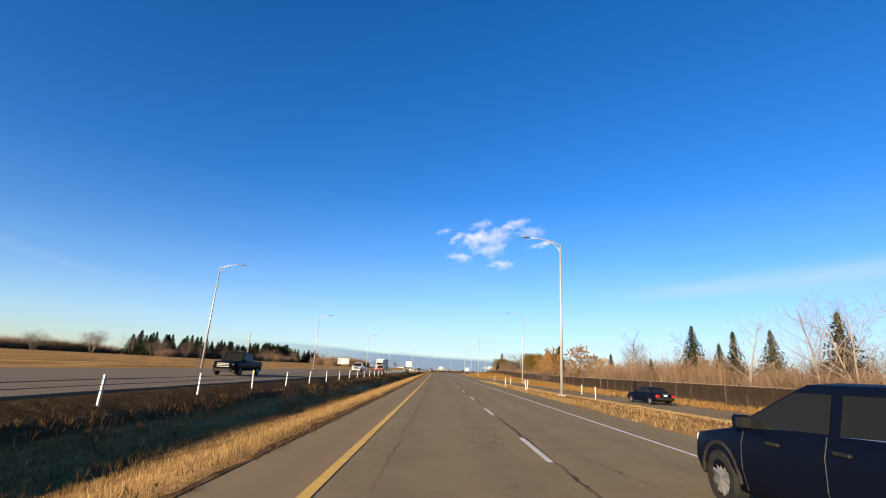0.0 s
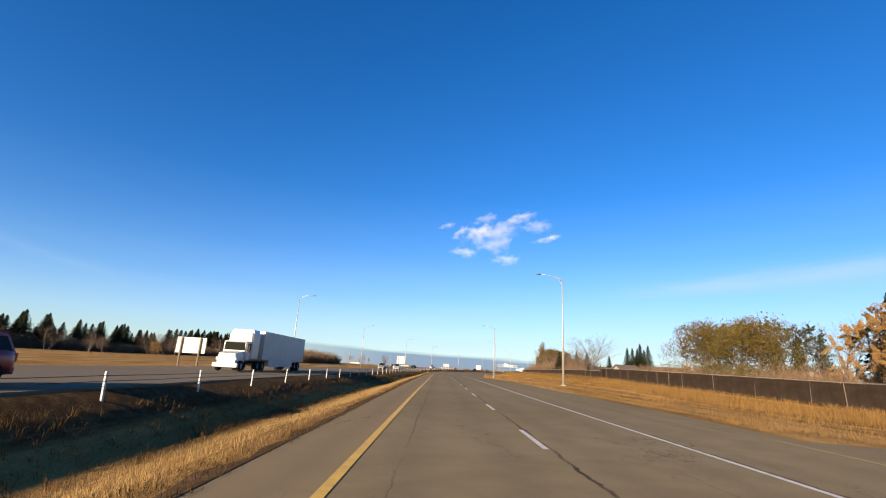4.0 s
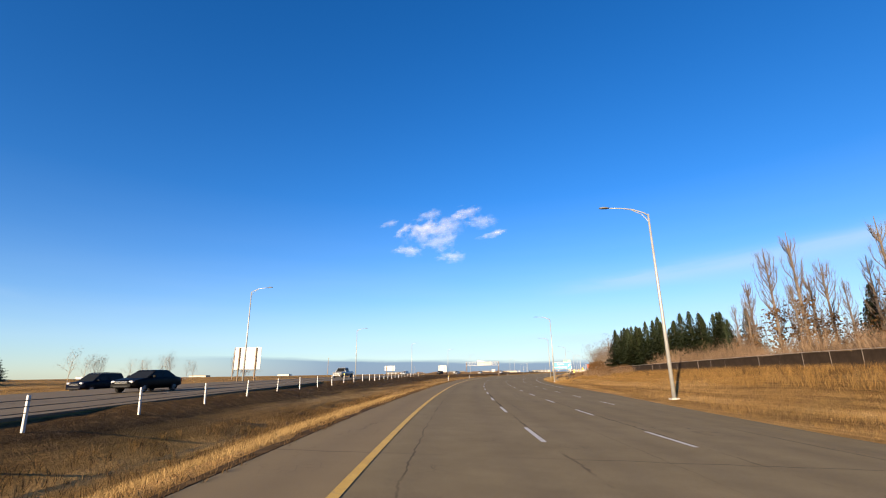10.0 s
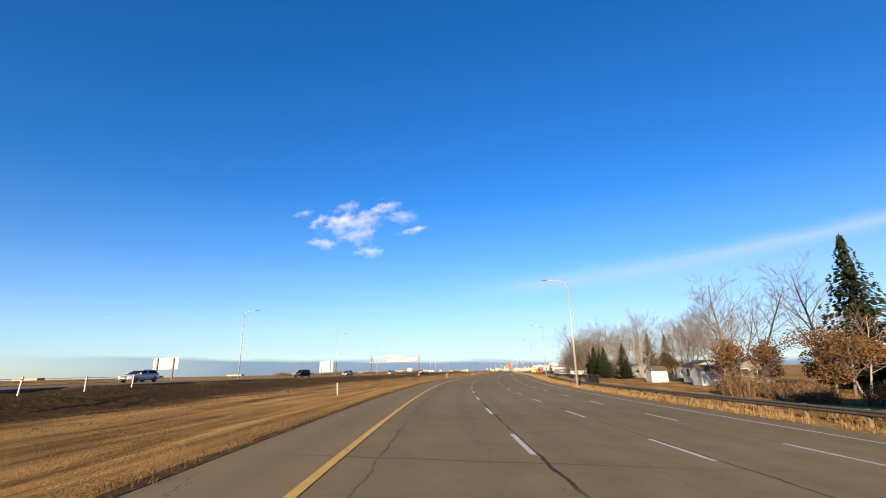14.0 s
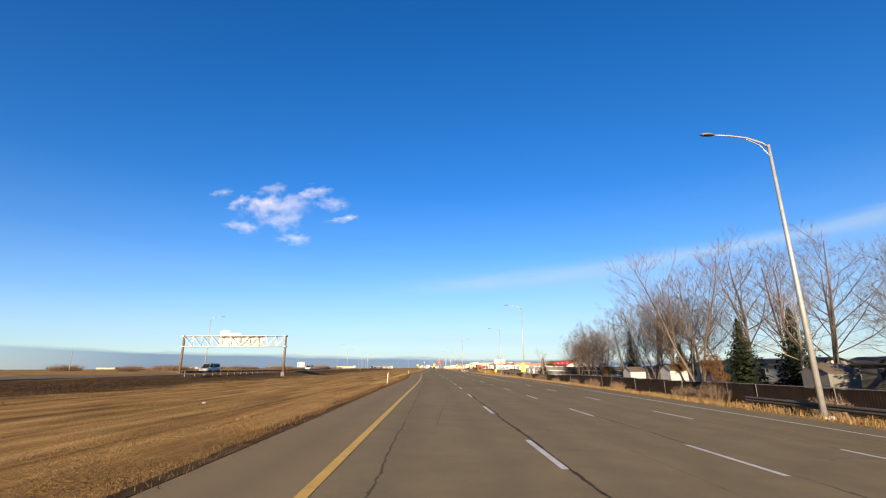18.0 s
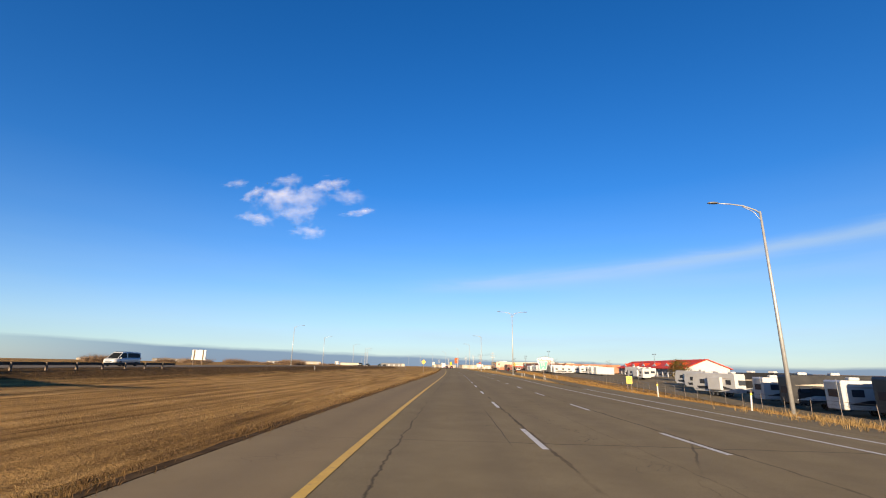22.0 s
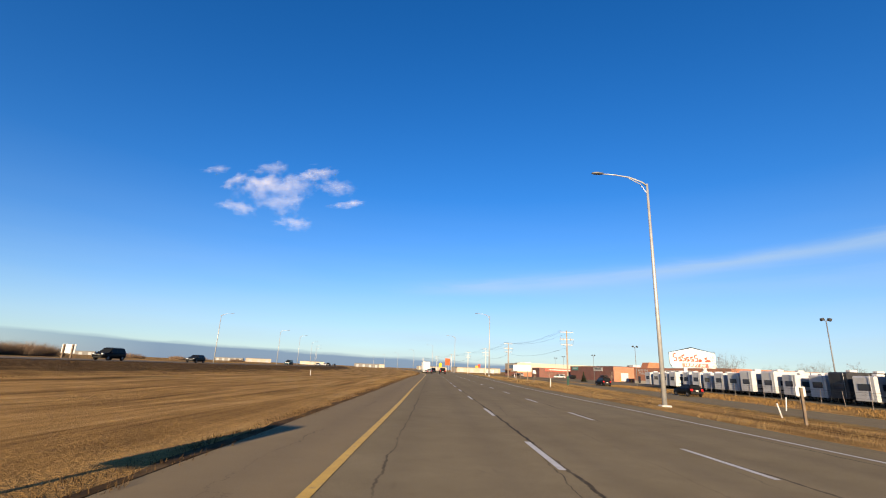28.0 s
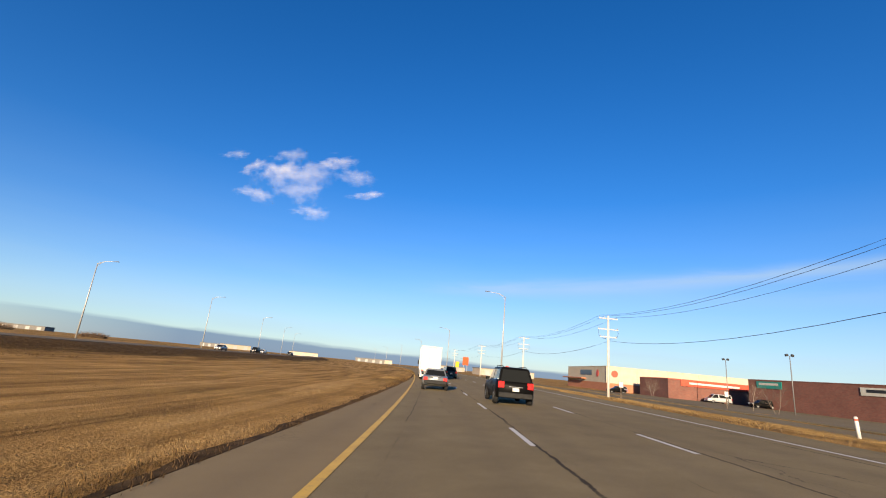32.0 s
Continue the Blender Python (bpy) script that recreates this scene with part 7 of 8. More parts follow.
for s, l, kind, c in [(1065, -48, "sedan", "silver"), (1085, -45, "suv", "black"), (1110, -49, "sedan", "white"), (1140, -45, "hatch", "navy"), (1170, -49, "sedan", "black")]:
    car(kind, c, "distant " + {"silver": "silver", "black": "black", "white": "white", "navy": "dark blue"}[c] + " car on the opposite carriageway", at(s, l, 180))


# ---------------------------------------------------------------- buildings
M["siding_white"] = material("white_siding", [(0.30, 0.295, 0.275), (0.37, 0.362, 0.34)], 0.8, 0.7, stain=((0.219, 0.208, 0.192), 1.6, 0.62, 0.4))
M["siding_beige"] = material("beige_siding", [(0.262, 0.217, 0.160), (0.320, 0.268, 0.206)], 0.8, 0.75)
M["siding_grey"] = material("grey_siding", [(0.095, 0.09, 0.082), (0.14, 0.133, 0.12)], 0.8, 0.75)
M["shingle"] = material("brown_shingles", [(0.057, 0.042, 0.032), (0.099, 0.076, 0.059)], 3.0, 0.9, bump=0.5, bscale=18)
M["roof_red"] = material("red_metal_roof", [(0.46, 0.040, 0.016), (0.55, 0.055, 0.022)], 1.0, 0.6, spec=0.12)
M["wall_white"] = material("white_metal_wall", [(0.331, 0.326, 0.306), (0.381, 0.376, 0.356)], 1.0, 0.6)
M["stucco"] = material("cream_stucco", [(0.320, 0.279, 0.207), (0.372, 0.330, 0.253)], 0.5, 0.85, bump=0.2)
M["brick_orange"] = material("orange_brick", [(0.255, 0.091, 0.042), (0.304, 0.122, 0.061)], 1.2, 0.85, bump=0.2)
M["win_dark"] = glass_mat("building_window_glass", (0.03, 0.035, 0.045), 0.08)
M["orange_sign"] = material("orange_sign_panel", [(0.328, 0.055, 0.009), (0.365, 0.073, 0.014)], 1.0, 0.5)
M["sky_print"] = material("printed_sky_panel", [(0.222, 0.306, 0.356), (0.306, 0.365, 0.395)], 2.0, 0.5)


def brick_mat(name, a, b, mortar):
    m = bpy.data.materials.new(name)
    m.use_nodes = True
    k = Nodes(m.node_tree)
    out, bs = k.n("ShaderNodeOutputMaterial"), k.n("ShaderNodeBsdfPrincipled")
    k.link(bs, 0, out, 0)
    co = k.n("ShaderNodeTexCoord").outputs["Object"]
    s3, cb = k.n("ShaderNodeSeparateXYZ"), k.n("ShaderNodeCombineXYZ")
    k.t.links.new(co, s3.inputs[0])
    k.t.links.new(k.math("ADD", s3.outputs[0], s3.outputs[1]), cb.inputs[0])
    k.t.links.new(s3.outputs[2], cb.inputs[1])
    br = k.n("ShaderNodeTexBrick")
    br.inputs["Scale"].default_value = 1.0
    br.inputs["Brick Width"].default_value, br.inputs["Row Height"].default_value = 0.4, 0.2
    br.inputs["Mortar Size"].default_value = 0.012
    br.inputs["Color1"].default_value, br.inputs["Color2"].default_value, br.inputs["Mortar"].default_value = (*a, 1), (*b, 1), (*mortar, 1)
    k.t.links.new(cb.outputs[0], br.inputs["Vector"])
    col = k.mix(0.7, br.outputs[0], k.ramp(k.noise(co, 0.35, 5), [(0.3, (0.75,) * 3), (0.7, (1.15,) * 3)]), "MULTIPLY")
    k.t.links.new(col, bs.inputs["Base Color"])
    bs.inputs["Roughness"].default_value = 0.85
    return m


M["brick_dark"] = brick_mat("dark_red_block", (0.111, 0.039, 0.027), (0.140, 0.053, 0.036), (0.102, 0.064, 0.051))
M["brick_light"] = brick_mat("orange_block", (0.288, 0.108, 0.056), (0.336, 0.136, 0.072), (0.240, 0.144, 0.096))


def window(e, x0, x1, z0, z1, y, mat=None, name="window", face=-1):
    """A framed window standing a little proud of a wall at y."""
    f = part(name, bx(x0 - .06, min(y, y + face * .05), z0 - .06, x1 + .06, max(y, y + face * .05), z1 + .06, .01), mat or M["siding_white"], e)
    part("pane", bx(x0, min(y + face * .03, y + face * .06), z0, x1, max(y + face * .03, y + face * .06), z1), M["win_dark"], f)
    return f


def gable_roof(e, x0, x1, y0, y1, z, rise, mat, over=.35, axis="x", th=.14):
    """Two slabs; the ridge runs along the axis."""
    if axis == "x":
        ym = (y0 + y1) / 2
        for a, b in ((y0 - over, ym), (y1 + over, ym)):
            bm = bmesh.new()
            k = rise * over / (ym - y0)
            pts = [(x0 - over, a, z - k), (x1 + over, a, z - k), (x1 + over, b, z + rise), (x0 - over, b, z + rise)]
            lo = [bm.verts.new(p) for p in pts]
            hi = [bm.verts.new((p[0], p[1], p[2] + th)) for p in pts]
            bm.faces.new(lo[::-1])
            bm.faces.new(hi)
            for i in range(4):
                bm.faces.new((lo[i], lo[(i + 1) % 4], hi[(i + 1) % 4], hi[i]))
            bmesh.ops.recalc_face_normals(bm, faces=bm.faces)
            part("roof", bm, mat, e)
    else:
        xm = (x0 + x1) / 2
        for a, b in ((x0 - over, xm), (x1 + over, xm)):
            bm = bmesh.new()
            k = rise * over / (xm - x0)
            pts = [(a, y0 - over, z - k), (a, y1 + over, z - k), (b, y1 + over, z + rise), (b, y0 - over, z + rise)]
            lo = [bm.verts.new(p) for p in pts]
            hi = [bm.verts.new((p[0], p[1], p[2] + th)) for p in pts]
            bm.faces.new(lo[::-1])
            bm.faces.new(hi)
            for i in range(4):
                bm.faces.new((lo[i], lo[(i + 1) % 4], hi[(i + 1) % 4], hi[i]))
            bmesh.ops.recalc_face_normals(bm, faces=bm.faces)
            part("roof", bm, mat, e)


def house(m, wd, dp, wall, roof, hw=2.7, rise=1.7, label="", axis="x", chimney=False, name="house"):
    e = empty(name, m, label, "house")
    x0, x1, y0, y1 = -wd / 2, wd / 2, -dp / 2, dp / 2
    part("wall", bx(x0, y0, -1.0, x1, y1, hw), wall, e)
    if axis == "x":
        for x in (x0, x1 - .12):
            bm = bmesh.new()
            a = [bm.verts.new((x, *p)) for p in ((y0, hw), (y1, hw), (0, hw + rise))]
            b = [bm.verts.new((x + .12, *p)) for p in ((y0, hw), (y1, hw), (0, hw + rise))]
            bm.faces.new(a)
            bm.faces.new(b[::-1])
            for i in range(3):
                bm.faces.new((a[i], b[i], b[(i + 1) % 3], a[(i + 1) % 3]))
            bmesh.ops.recalc_face_normals(bm, faces=bm.faces)
            part("gable", bm, wall, e)
    else:
        for y in (y0, y1 - .12):
            part("gable", prism([(x0, hw), (x1, hw), (0, hw + rise)], y, y + .12), wall, e)
            sgn = -1 if y == y0 else 1
            for q in (-1, 1):
                part("fascia", tube([(q * (x1 + .35), y0 - .36 if sgn < 0 else y1 + .36, hw - rise * .35 / x1 + .06), (0, y0 - .36 if sgn < 0 else y1 + .36, hw + rise + .06)], .11, 4), M["siding_white"], e, "white painted fascia board")
    gable_roof(e, x0, x1, y0, y1, hw, rise, roof, .35, axis)
    n = max(1, int(wd / 3.2))
    for i in range(n):
        xc = x0 + wd * (i + .5) / n
        window(e, xc - .55, xc + .55, 1.0, 2.1, y0)
        window(e, xc - .45, xc + .45, 1.0, 2.1, y1, None, "window", 1)
    for y in (-dp * .2, dp * .2):
        for x, sg in ((x0, -1), (x1, 1)):
            f = part("window", bx(min(x, x + sg * .05), y - .5, .95, max(x, x + sg * .05), y + .5, 2.05, .01), M["siding_white"], e)
            part("pane", bx(min(x + sg * .03, x + sg * .06), y - .43, 1.02, max(x + sg * .03, x + sg * .06), y + .43, 1.98), M["win_dark"], f)
    part("door", bx(x0 + wd * .46, y0 - .05, 0, x0 + wd * .46 + .95, y0, 2.05, .01), M["door_grey"], e)
    if chimney:
        part("chimney", bx(x1 * .3, -.5, hw, x1 * .3 + .8, .3, hw + rise + .9, .02), M["brick_light"], e, "red brick chimney")
    return e


# bungalows behind the bank fence
house(at(222, 47, 4, -1.5), 13, 9, M["siding_beige"], M["shingle"], 2.6, 1.9, "beige bungalow with brown shingle roof behind the fence")
house(at(238, 62, 12, -1.5), 12, 10, M["siding_beige"], M["shingle"], 2.8, 2.1, "brown-roofed bungalow with white fascia and brick chimney", "y", True)
house(at(246, 50, 0, -1.5), 14, 9, M["siding_grey"], M["shingle"], 2.5, 1.8, "grey bungalow with brown roof behind the fence")
house(at(262, 66, 10, -1.5), 12, 9, M["siding_white"], M["shingle"], 2.8, 2.0, "white-gabled bungalow with brown roof", "y")
house(at(205, 66, 8, -1.5), 12, 9, M["siding_beige"], M["shingle"], 2.7, 1.9, "beige bungalow with brown roof among trees", "y")

# mobile home park
rb = random.Random(8)
# grey siding at 546, 556 and 577 stands in for tree shade on white homes
for i, (s, l, wd, dp, wm) in enumerate([(486, 42, 5, 6, "siding_grey"), (494, 40, 4.5, 4, "siding_white"), (503, 47, 4.3, 13, "siding_white"), (516, 43, 4, 10, "siding_grey"), (528, 50, 4.5, 15, "siding_grey"), (546, 42, 4.5, 14, "siding_grey"), (556, 49, 4.6, 16, "siding_grey"), (566, 43, 4.4, 13, "siding_grey"), (577, 50, 4.6, 16, "siding_grey"), (590, 46, 4.6, 14, "siding_white"), (603, 47, 4.6, 14, "siding_white"), (620, 49, 5.0, 14, "siding_white"), (634, 52, 4.6, 14, "siding_grey")]):
    house(at(s, l + dp * 0.1, 90 + rb.uniform(-4, 4)), dp, wd, M[wm], M["shingle"], 2.6, .7, ("white" if wm == "siding_white" else "grey") + " single-storey mobile home with a shallow dark roof", name="mobile_home")
for s, l, wm in [(552, 36.5, "siding_white"), (599, 37.2, "siding_white"), (618, 43.5, "siding_beige"), (481, 35.5, "siding_white"), (498, 34.5, "siding_white"), (610, 36.5, "siding_white"), (571, 35.2, "siding_grey")]:
    e = empty("garden_shed", at(s, l, 90), "small white garden shed with a pitched roof", "shed", "garden sheds")
    part("wall", bx(-1.4, -1.3, -.6, 1.4, 1.3, 1.9), M[wm], e)
    part("gable", prism([(-1.4, 1.9), (1.4, 1.9), (0, 2.6)], -1.3, 1.3), M[wm], e)
    gable_roof(e, -1.4, 1.4, -1.3, 1.3, 1.9, .7, M["shingle"], .15, "y", .06)
    part("door", bx(-.5, -1.34, 0, .5, -1.3, 1.8), M["siding_white"], e)


def service_building():
    """Long white building with a red metal roof, small white dormers and garage doors."""
    a, b = W(813, 84), W(887, 88)
    d = (b - a)
    L = d.length
    e = empty("service_building", Matrix.Translation((a.x, a.y, -1.2)) @ Matrix.Rotation(math.atan2(d.y, d.x), 4, "Z"), "long white service building with red roof, dormers and garage doors", "building")
    # local x along the front, front faces +y
    part("wall", bx(0, -15, -.6, L, 0, 3.9), M["wall_white"], e)
    hw, rise = 3.9, 3.0
    gable_roof(e, 0, L, -15, 0, hw, rise, M["roof_red"], .8, "x", .2)
    bm = bmesh.new()
    for x in (0, L - .2):
        p = [(-15, hw), (0, hw), (-7.5, hw + rise)]
        v1 = [bm.verts.new((x, *q)) for q in p]
        v2 = [bm.verts.new((x + .2, *q)) for q in p]
        bm.faces.new(v1)
        bm.faces.new(v2[::-1])
        for i in range(3):
            bm.faces.new((v1[i], v2[i], v2[(i + 1) % 3], v1[(i + 1) % 3]))
    bmesh.ops.recalc_face_normals(bm, faces=bm.faces)
    part("gable", bm, M["wall_white"], e, "white gable end")
    n = 6
    for i in range(n):
        x = L * (i + .5) / n
        dm = part("dormer", prism([(x - 2.0, hw + .6), (x + 2.0, hw + .6), (x, hw + 1.75)], -4.2, -1.2), M["wall_white"], e)
        for q in (-1, 1):
            bm = bmesh.new()
            pts = [(x + q * 2.4, -1.5, hw + .5), (x, -1.5, hw + 1.9), (x, -5.8, hw + 1.9), (x + q * 2.4, -2.2, hw + .5)]
            v1 = [bm.verts.new(p) for p in pts]
            v2 = [bm.verts.new((p[0], p[1], p[2] + .12)) for p in pts]
            bm.faces.new(v1)
            bm.faces.new(v2[::-1])
            for j in range(4):
                bm.faces.new((v1[j], v2[j], v2[(j + 1) % 4], v1[(j + 1) % 4]))
            bmesh.ops.recalc_face_normals(bm, faces=bm.faces)
            part("dormer_roof", bm, M["roof_red"], dm)
    for i in range(15):
        x = L * (i + .5) / 15
        dr = part("garage_door", bx(x - 1.6, 0, .45, x + 1.6, .06, 3.2, .01), M["door_grey"], e)
        for z in (1.1, 1.75):
            part("door_window", bx(x - 1.3, .055, z, x + 1.3, .075, z + .35), M["win_dark"], dr)
        part("pilaster", bx(L * i / 15 - .22, 0, -.6, L * i / 15 + .22, .22, 3.7), M["wall_white"], e)


service_building()


# ---------------------------------------------------------------- trailers for sale
M["rv_white"] = material("trailer_gelcoat", [(0.351, 0.346, 0.331), (0.401, 0.396, 0.381)], 1.0, 0.35, coat=0.2)
M["rv_grey"] = material("trailer_graphite", [(0.016, 0.016, 0.017), (0.034, 0.033, 0.033)], 1.0, 0.4, spec=0.25)
M["rv_tan"] = material("trailer_tan_stripe", [(0.274, 0.228, 0.175), (0.334, 0.281, 0.220)], 1.5, 0.4)


def travel_trailer(seed, m, L=9.0, H=3.3, dark=False, fifth=False):
    """Camping trailer; +y is its front."""
    r = random.Random(seed)
    w2 = 1.22
    e = empty("travel_trailer", m, ("dark grey" if dark else "white") + " camping trailer parked in a sales yard", "camper trailer", "parked camping trailers")
    y0, y1 = -L / 2, L / 2
    out = [(y0, .62), (y1 - .5, .62), (y1 - .05, 1.1), (y1, H * .62), (y1 - .55, H - .12), (y1 - .9, H), (y0 + .12, H), (y0, H - .12)]
    if fifth:
        out = [(y0, .7), (y1 - 2.4, .7), (y1 - 2.3, 1.55), (y1 - .3, 1.6), (y1, H * .68), (y1 - .5, H + .1), (y1 - 1, H + .25), (y0 + .12, H + .2), (y0, H)]
    bm = prism([(a, b) for a, b in out], -w2, w2)
    bmesh.ops.transform(bm, matrix=Matrix(((0, 1, 0, 0), (1, 0, 0, 0), (0, 0, 1, 0), (0, 0, 0, 1))), verts=bm.verts)
    bmesh.ops.recalc_face_normals(bm, faces=bm.faces)
    bmesh.ops.bevel(bm, geom=bm.edges[:], offset=.05, segments=1, affect="EDGES")
    part("shell", bm, M["rv_grey"] if dark else M["rv_white"], e)
    body2 = M["rv_white"] if dark else M["rv_grey"]
    for sg in (-1, 1):
        x = sg * w2
        part("graphic_stripe", prism([(y0 + .3, 1.05), (y1 - 1.4, .95), (y1 - .9, 1.35), (y0 + 2.2, 1.5)], 0, .012), body2, e).matrix_basis = Matrix(((0, 1, 0, x - (0.002 if sg > 0 else .01)), (1, 0, 0, 0), (0, 0, 1, 0), (0, 0, 0, 1)))
        part("graphic_stripe", prism([(y0 + .3, 2.55), (y0 + 3.4, 2.75), (y1 - 2.2, 2.35), (y0 + 2.2, 2.5)], 0, .012), M["rv_tan"], e).matrix_basis = Matrix(((0, 1, 0, x - (0.002 if sg > 0 else .01)), (1, 0, 0, 0), (0, 0, 1, 0), (0, 0, 0, 1)))
        for yc in (y0 + 1.3, y0 + L * .45, y1 - 2.3):
            f = part("window", bx(min(x, x + sg * .03), yc - .5, 1.75, max(x, x + sg * .03), yc + .5, 2.4, .01), M["trim_black"], e)
            part("pane", bx(min(x + sg * .02, x + sg * .04), yc - .45, 1.8, max(x + sg * .02, x + sg * .04), yc + .45, 2.35), M["win_dark"], f)
        for yy in (-.45, .45):
            wheel(e, sg * (w2 - .14), yy - .3, .36, .24)
    part("door", bx(w2, y0 + L * .62, .75, w2 + .03, y0 + L * .62 + .75, 2.6, .01), M["rv_white"] if not dark else M["rv_grey"], e)
    part("front_cap", bx(-w2 * .86, y1 - .42, 1.25, w2 * .86, y1 - .02, H * .55, .06), body2, e)
    part("front_window", bx(-.75, y1 - .12 if not fifth else y1 - .3, H * .6, .75, y1 - .02, H * .74, .03), M["win_dark"], e)
    part("rear_window", bx(-.7, y0 - .03, 1.7, .7, y0 + .02, 2.4, .01), M["win_dark"], e)
    for yc in (0.0, y0 + 1.8):
        part("roof_air_conditioner", bx(-.35, yc - .45, H + (.18 if fifth else -.01), .35, yc + .45, H + (.48 if fifth else .28), .08), M["board_old"], e)
    part("ladder", tube([(.85, y0 - .08, .9), (.85, y0 - .08, H + .1)], .02, 5), M["galv"], e)
    part("hitch", tube([(-.6, y1 - .4, .6), (0, y1 + .9, .52), (.6, y1 - .4, .6)], .05, 5), M["trim_black"], e)
    part("slide_out", bx(-w2 - .45, y0 + 2.4, .95, -w2, y0 + 5.0, 2.75, .04), M["rv_white"] if not dark else M["rv_grey"], e)
    return e


rvs = [travel_trailer(1, at(852, 51, 272)), travel_trailer(2, at(856, 51, 270), 9.5, 3.4, False, True), travel_trailer(3, at(668, 41, 258), 10, 3.4, True, True), travel_trailer(4, at(694, 42, 262), 9, 3.2)]
rr = random.Random(21)
for i in range(19):
    s = 860 + i * 3.8
    copy_thing(rvs[rr.choice((0, 2, 1, 3))], at(s, 51 + (s - 860) * .045 + rr.uniform(-.6, .6), 270 + rr.uniform(-3, 3)))
for i in range(9):
    s = 862 + i * 7.0
    copy_thing(rvs[rr.choice((0, 1, 3))], at(s, 66 + rr.uniform(-.6, .6), 270 + rr.uniform(-3, 3)))
for i, (s, l, t, k) in enumerate([(660, 48, 260, 2), (674, 42, 258, 2), (681, 42.5, 258, 2), (688, 42, 260, 2), (701, 43, 262, 2), (708, 44, 264, 3), (666, 56, 260, 2), (678, 57, 260, 2), (690, 57, 260, 2), (703, 58, 260, 1), (722, 42.5, 10, 0), (715, 46, 200, 2), (734, 47, 8, 3), (748, 52, 8, 0), (790, 58, 6, 3), (804, 66, 6, 0), (818, 72, 8, 3), (833, 74, 8, 1), (650, 60, 260, 3), (640, 58, 260, 0), (842, 64, 275, 3), (847, 64, 275, 0)]):
    copy_thing(rvs[k], at(s, l, t))
e = empty("parked_trailer_box", at(828, 60.5, 95), "tall white box cargo trailer in the sales yard", "trailer")
part("body", bx(-1.25, -3.5, .6, 1.25, 3.5, 3.2, .04), M["rv_white"], e)
for sg in (-1, 1):
    wheel(e, sg * 1.1, -.4, .36)
    wheel(e, sg * 1.1, .5, .36)


def dealer_sign():
    """Dealer sign: peaked panel on two white legs, with red script shapes and a message strip."""
    e = empty("dealer_sign", at(930, 60.8, -16), "white peaked roadside dealer sign with red script on white legs", "sign")
    hw = 4.8
    zb, z1, z2, z3 = 4.9, 5.4, 7.9, 9.0
    part("panel", prism([(-hw, 5.75), (hw, 5.75), (hw, z2), (-hw, z2)], -.25, .25), M["sign_white"], e)
    part("peak_panel", prism([(-hw, z2), (hw, z2), (0, z3)], -.24, .24), M["sky_print"], e, "pale blue mountain print")
    part("peak", prism([(-2.6, z2 + .02), (-.6, z2 + .02), (-1.5, z2 + .55)], -.26, -.24), M["sign_white"], e)
    part("peak", prism([(.3, z2 + .02), (2.8, z2 + .02), (1.4, z2 + .6)], -.26, -.24), M["sign_white"], e)
    for q in (-1, 1):
        part("frame", tube([(q * (hw + .05), -.0, z2 - .05), (0, -.0, z3 + .1)], .14, 5), M["trim_black"], e)
    part("lower_panel", prism([(-hw + .5, 4.6), (hw - .2, 4.6), (hw, 5.7), (-hw, 5.7)], -.22, .22), M["sign_white"], e)
    part("message_strip", bx(-2.2, -.26, 4.72, 3.2, -.215, 5.55), M["sign_red"], e, "red message strip")
    text_part("lettering", "HURRY IN!", .85, M["sign_white"], e, .5, -.27, 5.12, bold=.02, sx=1.05)
    # script drawn as plain brush strokes
    xs = [-3.6, -2.5, -1.75, -.95, 0.0, .85, 1.7, 2.9, 3.4]
    for i, x in enumerate(xs):
        h = (1.5, .75, 1.2, .7, .8, 1.25, .3, .7, .2)[i]
        part("script_stroke", tube([(x + .15, -.28, 6.05 + h * 1.15), (x - .35, -.28, 6.05 + h), (x - .38, -.28, 6.05 + h * .6), (x + .2, -.28, 6.05 + h * .5), (x + .28, -.28, 6.15), (x - .3, -.28, 6.02)], .17, 5), M["sign_red"], e)
    for x in (-1.6, 2.4):
        part("leg", bx(x - .35, -.3, -1.0, x + .35, .3, 4.7, .03), M["sign_white"], e)


dealer_sign()


# ---------------------------------------------------------------- retail plaza
def block(name, m, wd, dp, h, mat, label, parapet=.35, cap=None):
    e = empty(name, m, label, "building")
    part("wall", bx(0, 0, -1.0, wd, dp, h), mat, e)
    for a, b, c, d in ((-.06, -.06, wd + .06, .18), (-.06, dp - .18, wd + .06, dp + .06), (-.06, .18, .18, dp - .18), (wd - .18, .18, wd + .06, dp - .18)):
        part("coping", bx(a, b, h, c, d, h + .16, .01), cap or mat, e)
    return e


def facing(s, l, s2, l2):
    """Pose with x along from one plan point to another; y then points to the left of it."""
    a, b = W(s, l), W(s2, l2)
    return Matrix.Translation((a.x, a.y, -0.4)) @ Matrix.Rotation(math.atan2(b.y - a.y, b.x - a.x), 4, "Z")


def plan_len(s, l, s2, l2):
    return (W(s, l, 0) - W(s2, l2, 0)).length


# dark block store: front runs from its far corner back towards the camera's side
e = block("block_store", facing(1001.5, 74.8, 1003, 111), plan_len(1001.5, 74.8, 1003, 111), plan_len(1001.5, 74.8, 1041, 76.6), 5.7, M["brick_dark"], "long dark red block store building with flat roof")
dpb = plan_len(1001.5, 74.8, 1041, 76.6)
sg = part("store_board", bx(-.14, dpb - 9, 4.1, -.04, dpb - 2.5, 5.5, .01), M["sign_green"], e, "dark store board with pale bars")
part("lettering_bar", bx(-.16, dpb - 8.2, 4.75, -.145, dpb - 3.2, 5.2), M["alu_back"], sg)
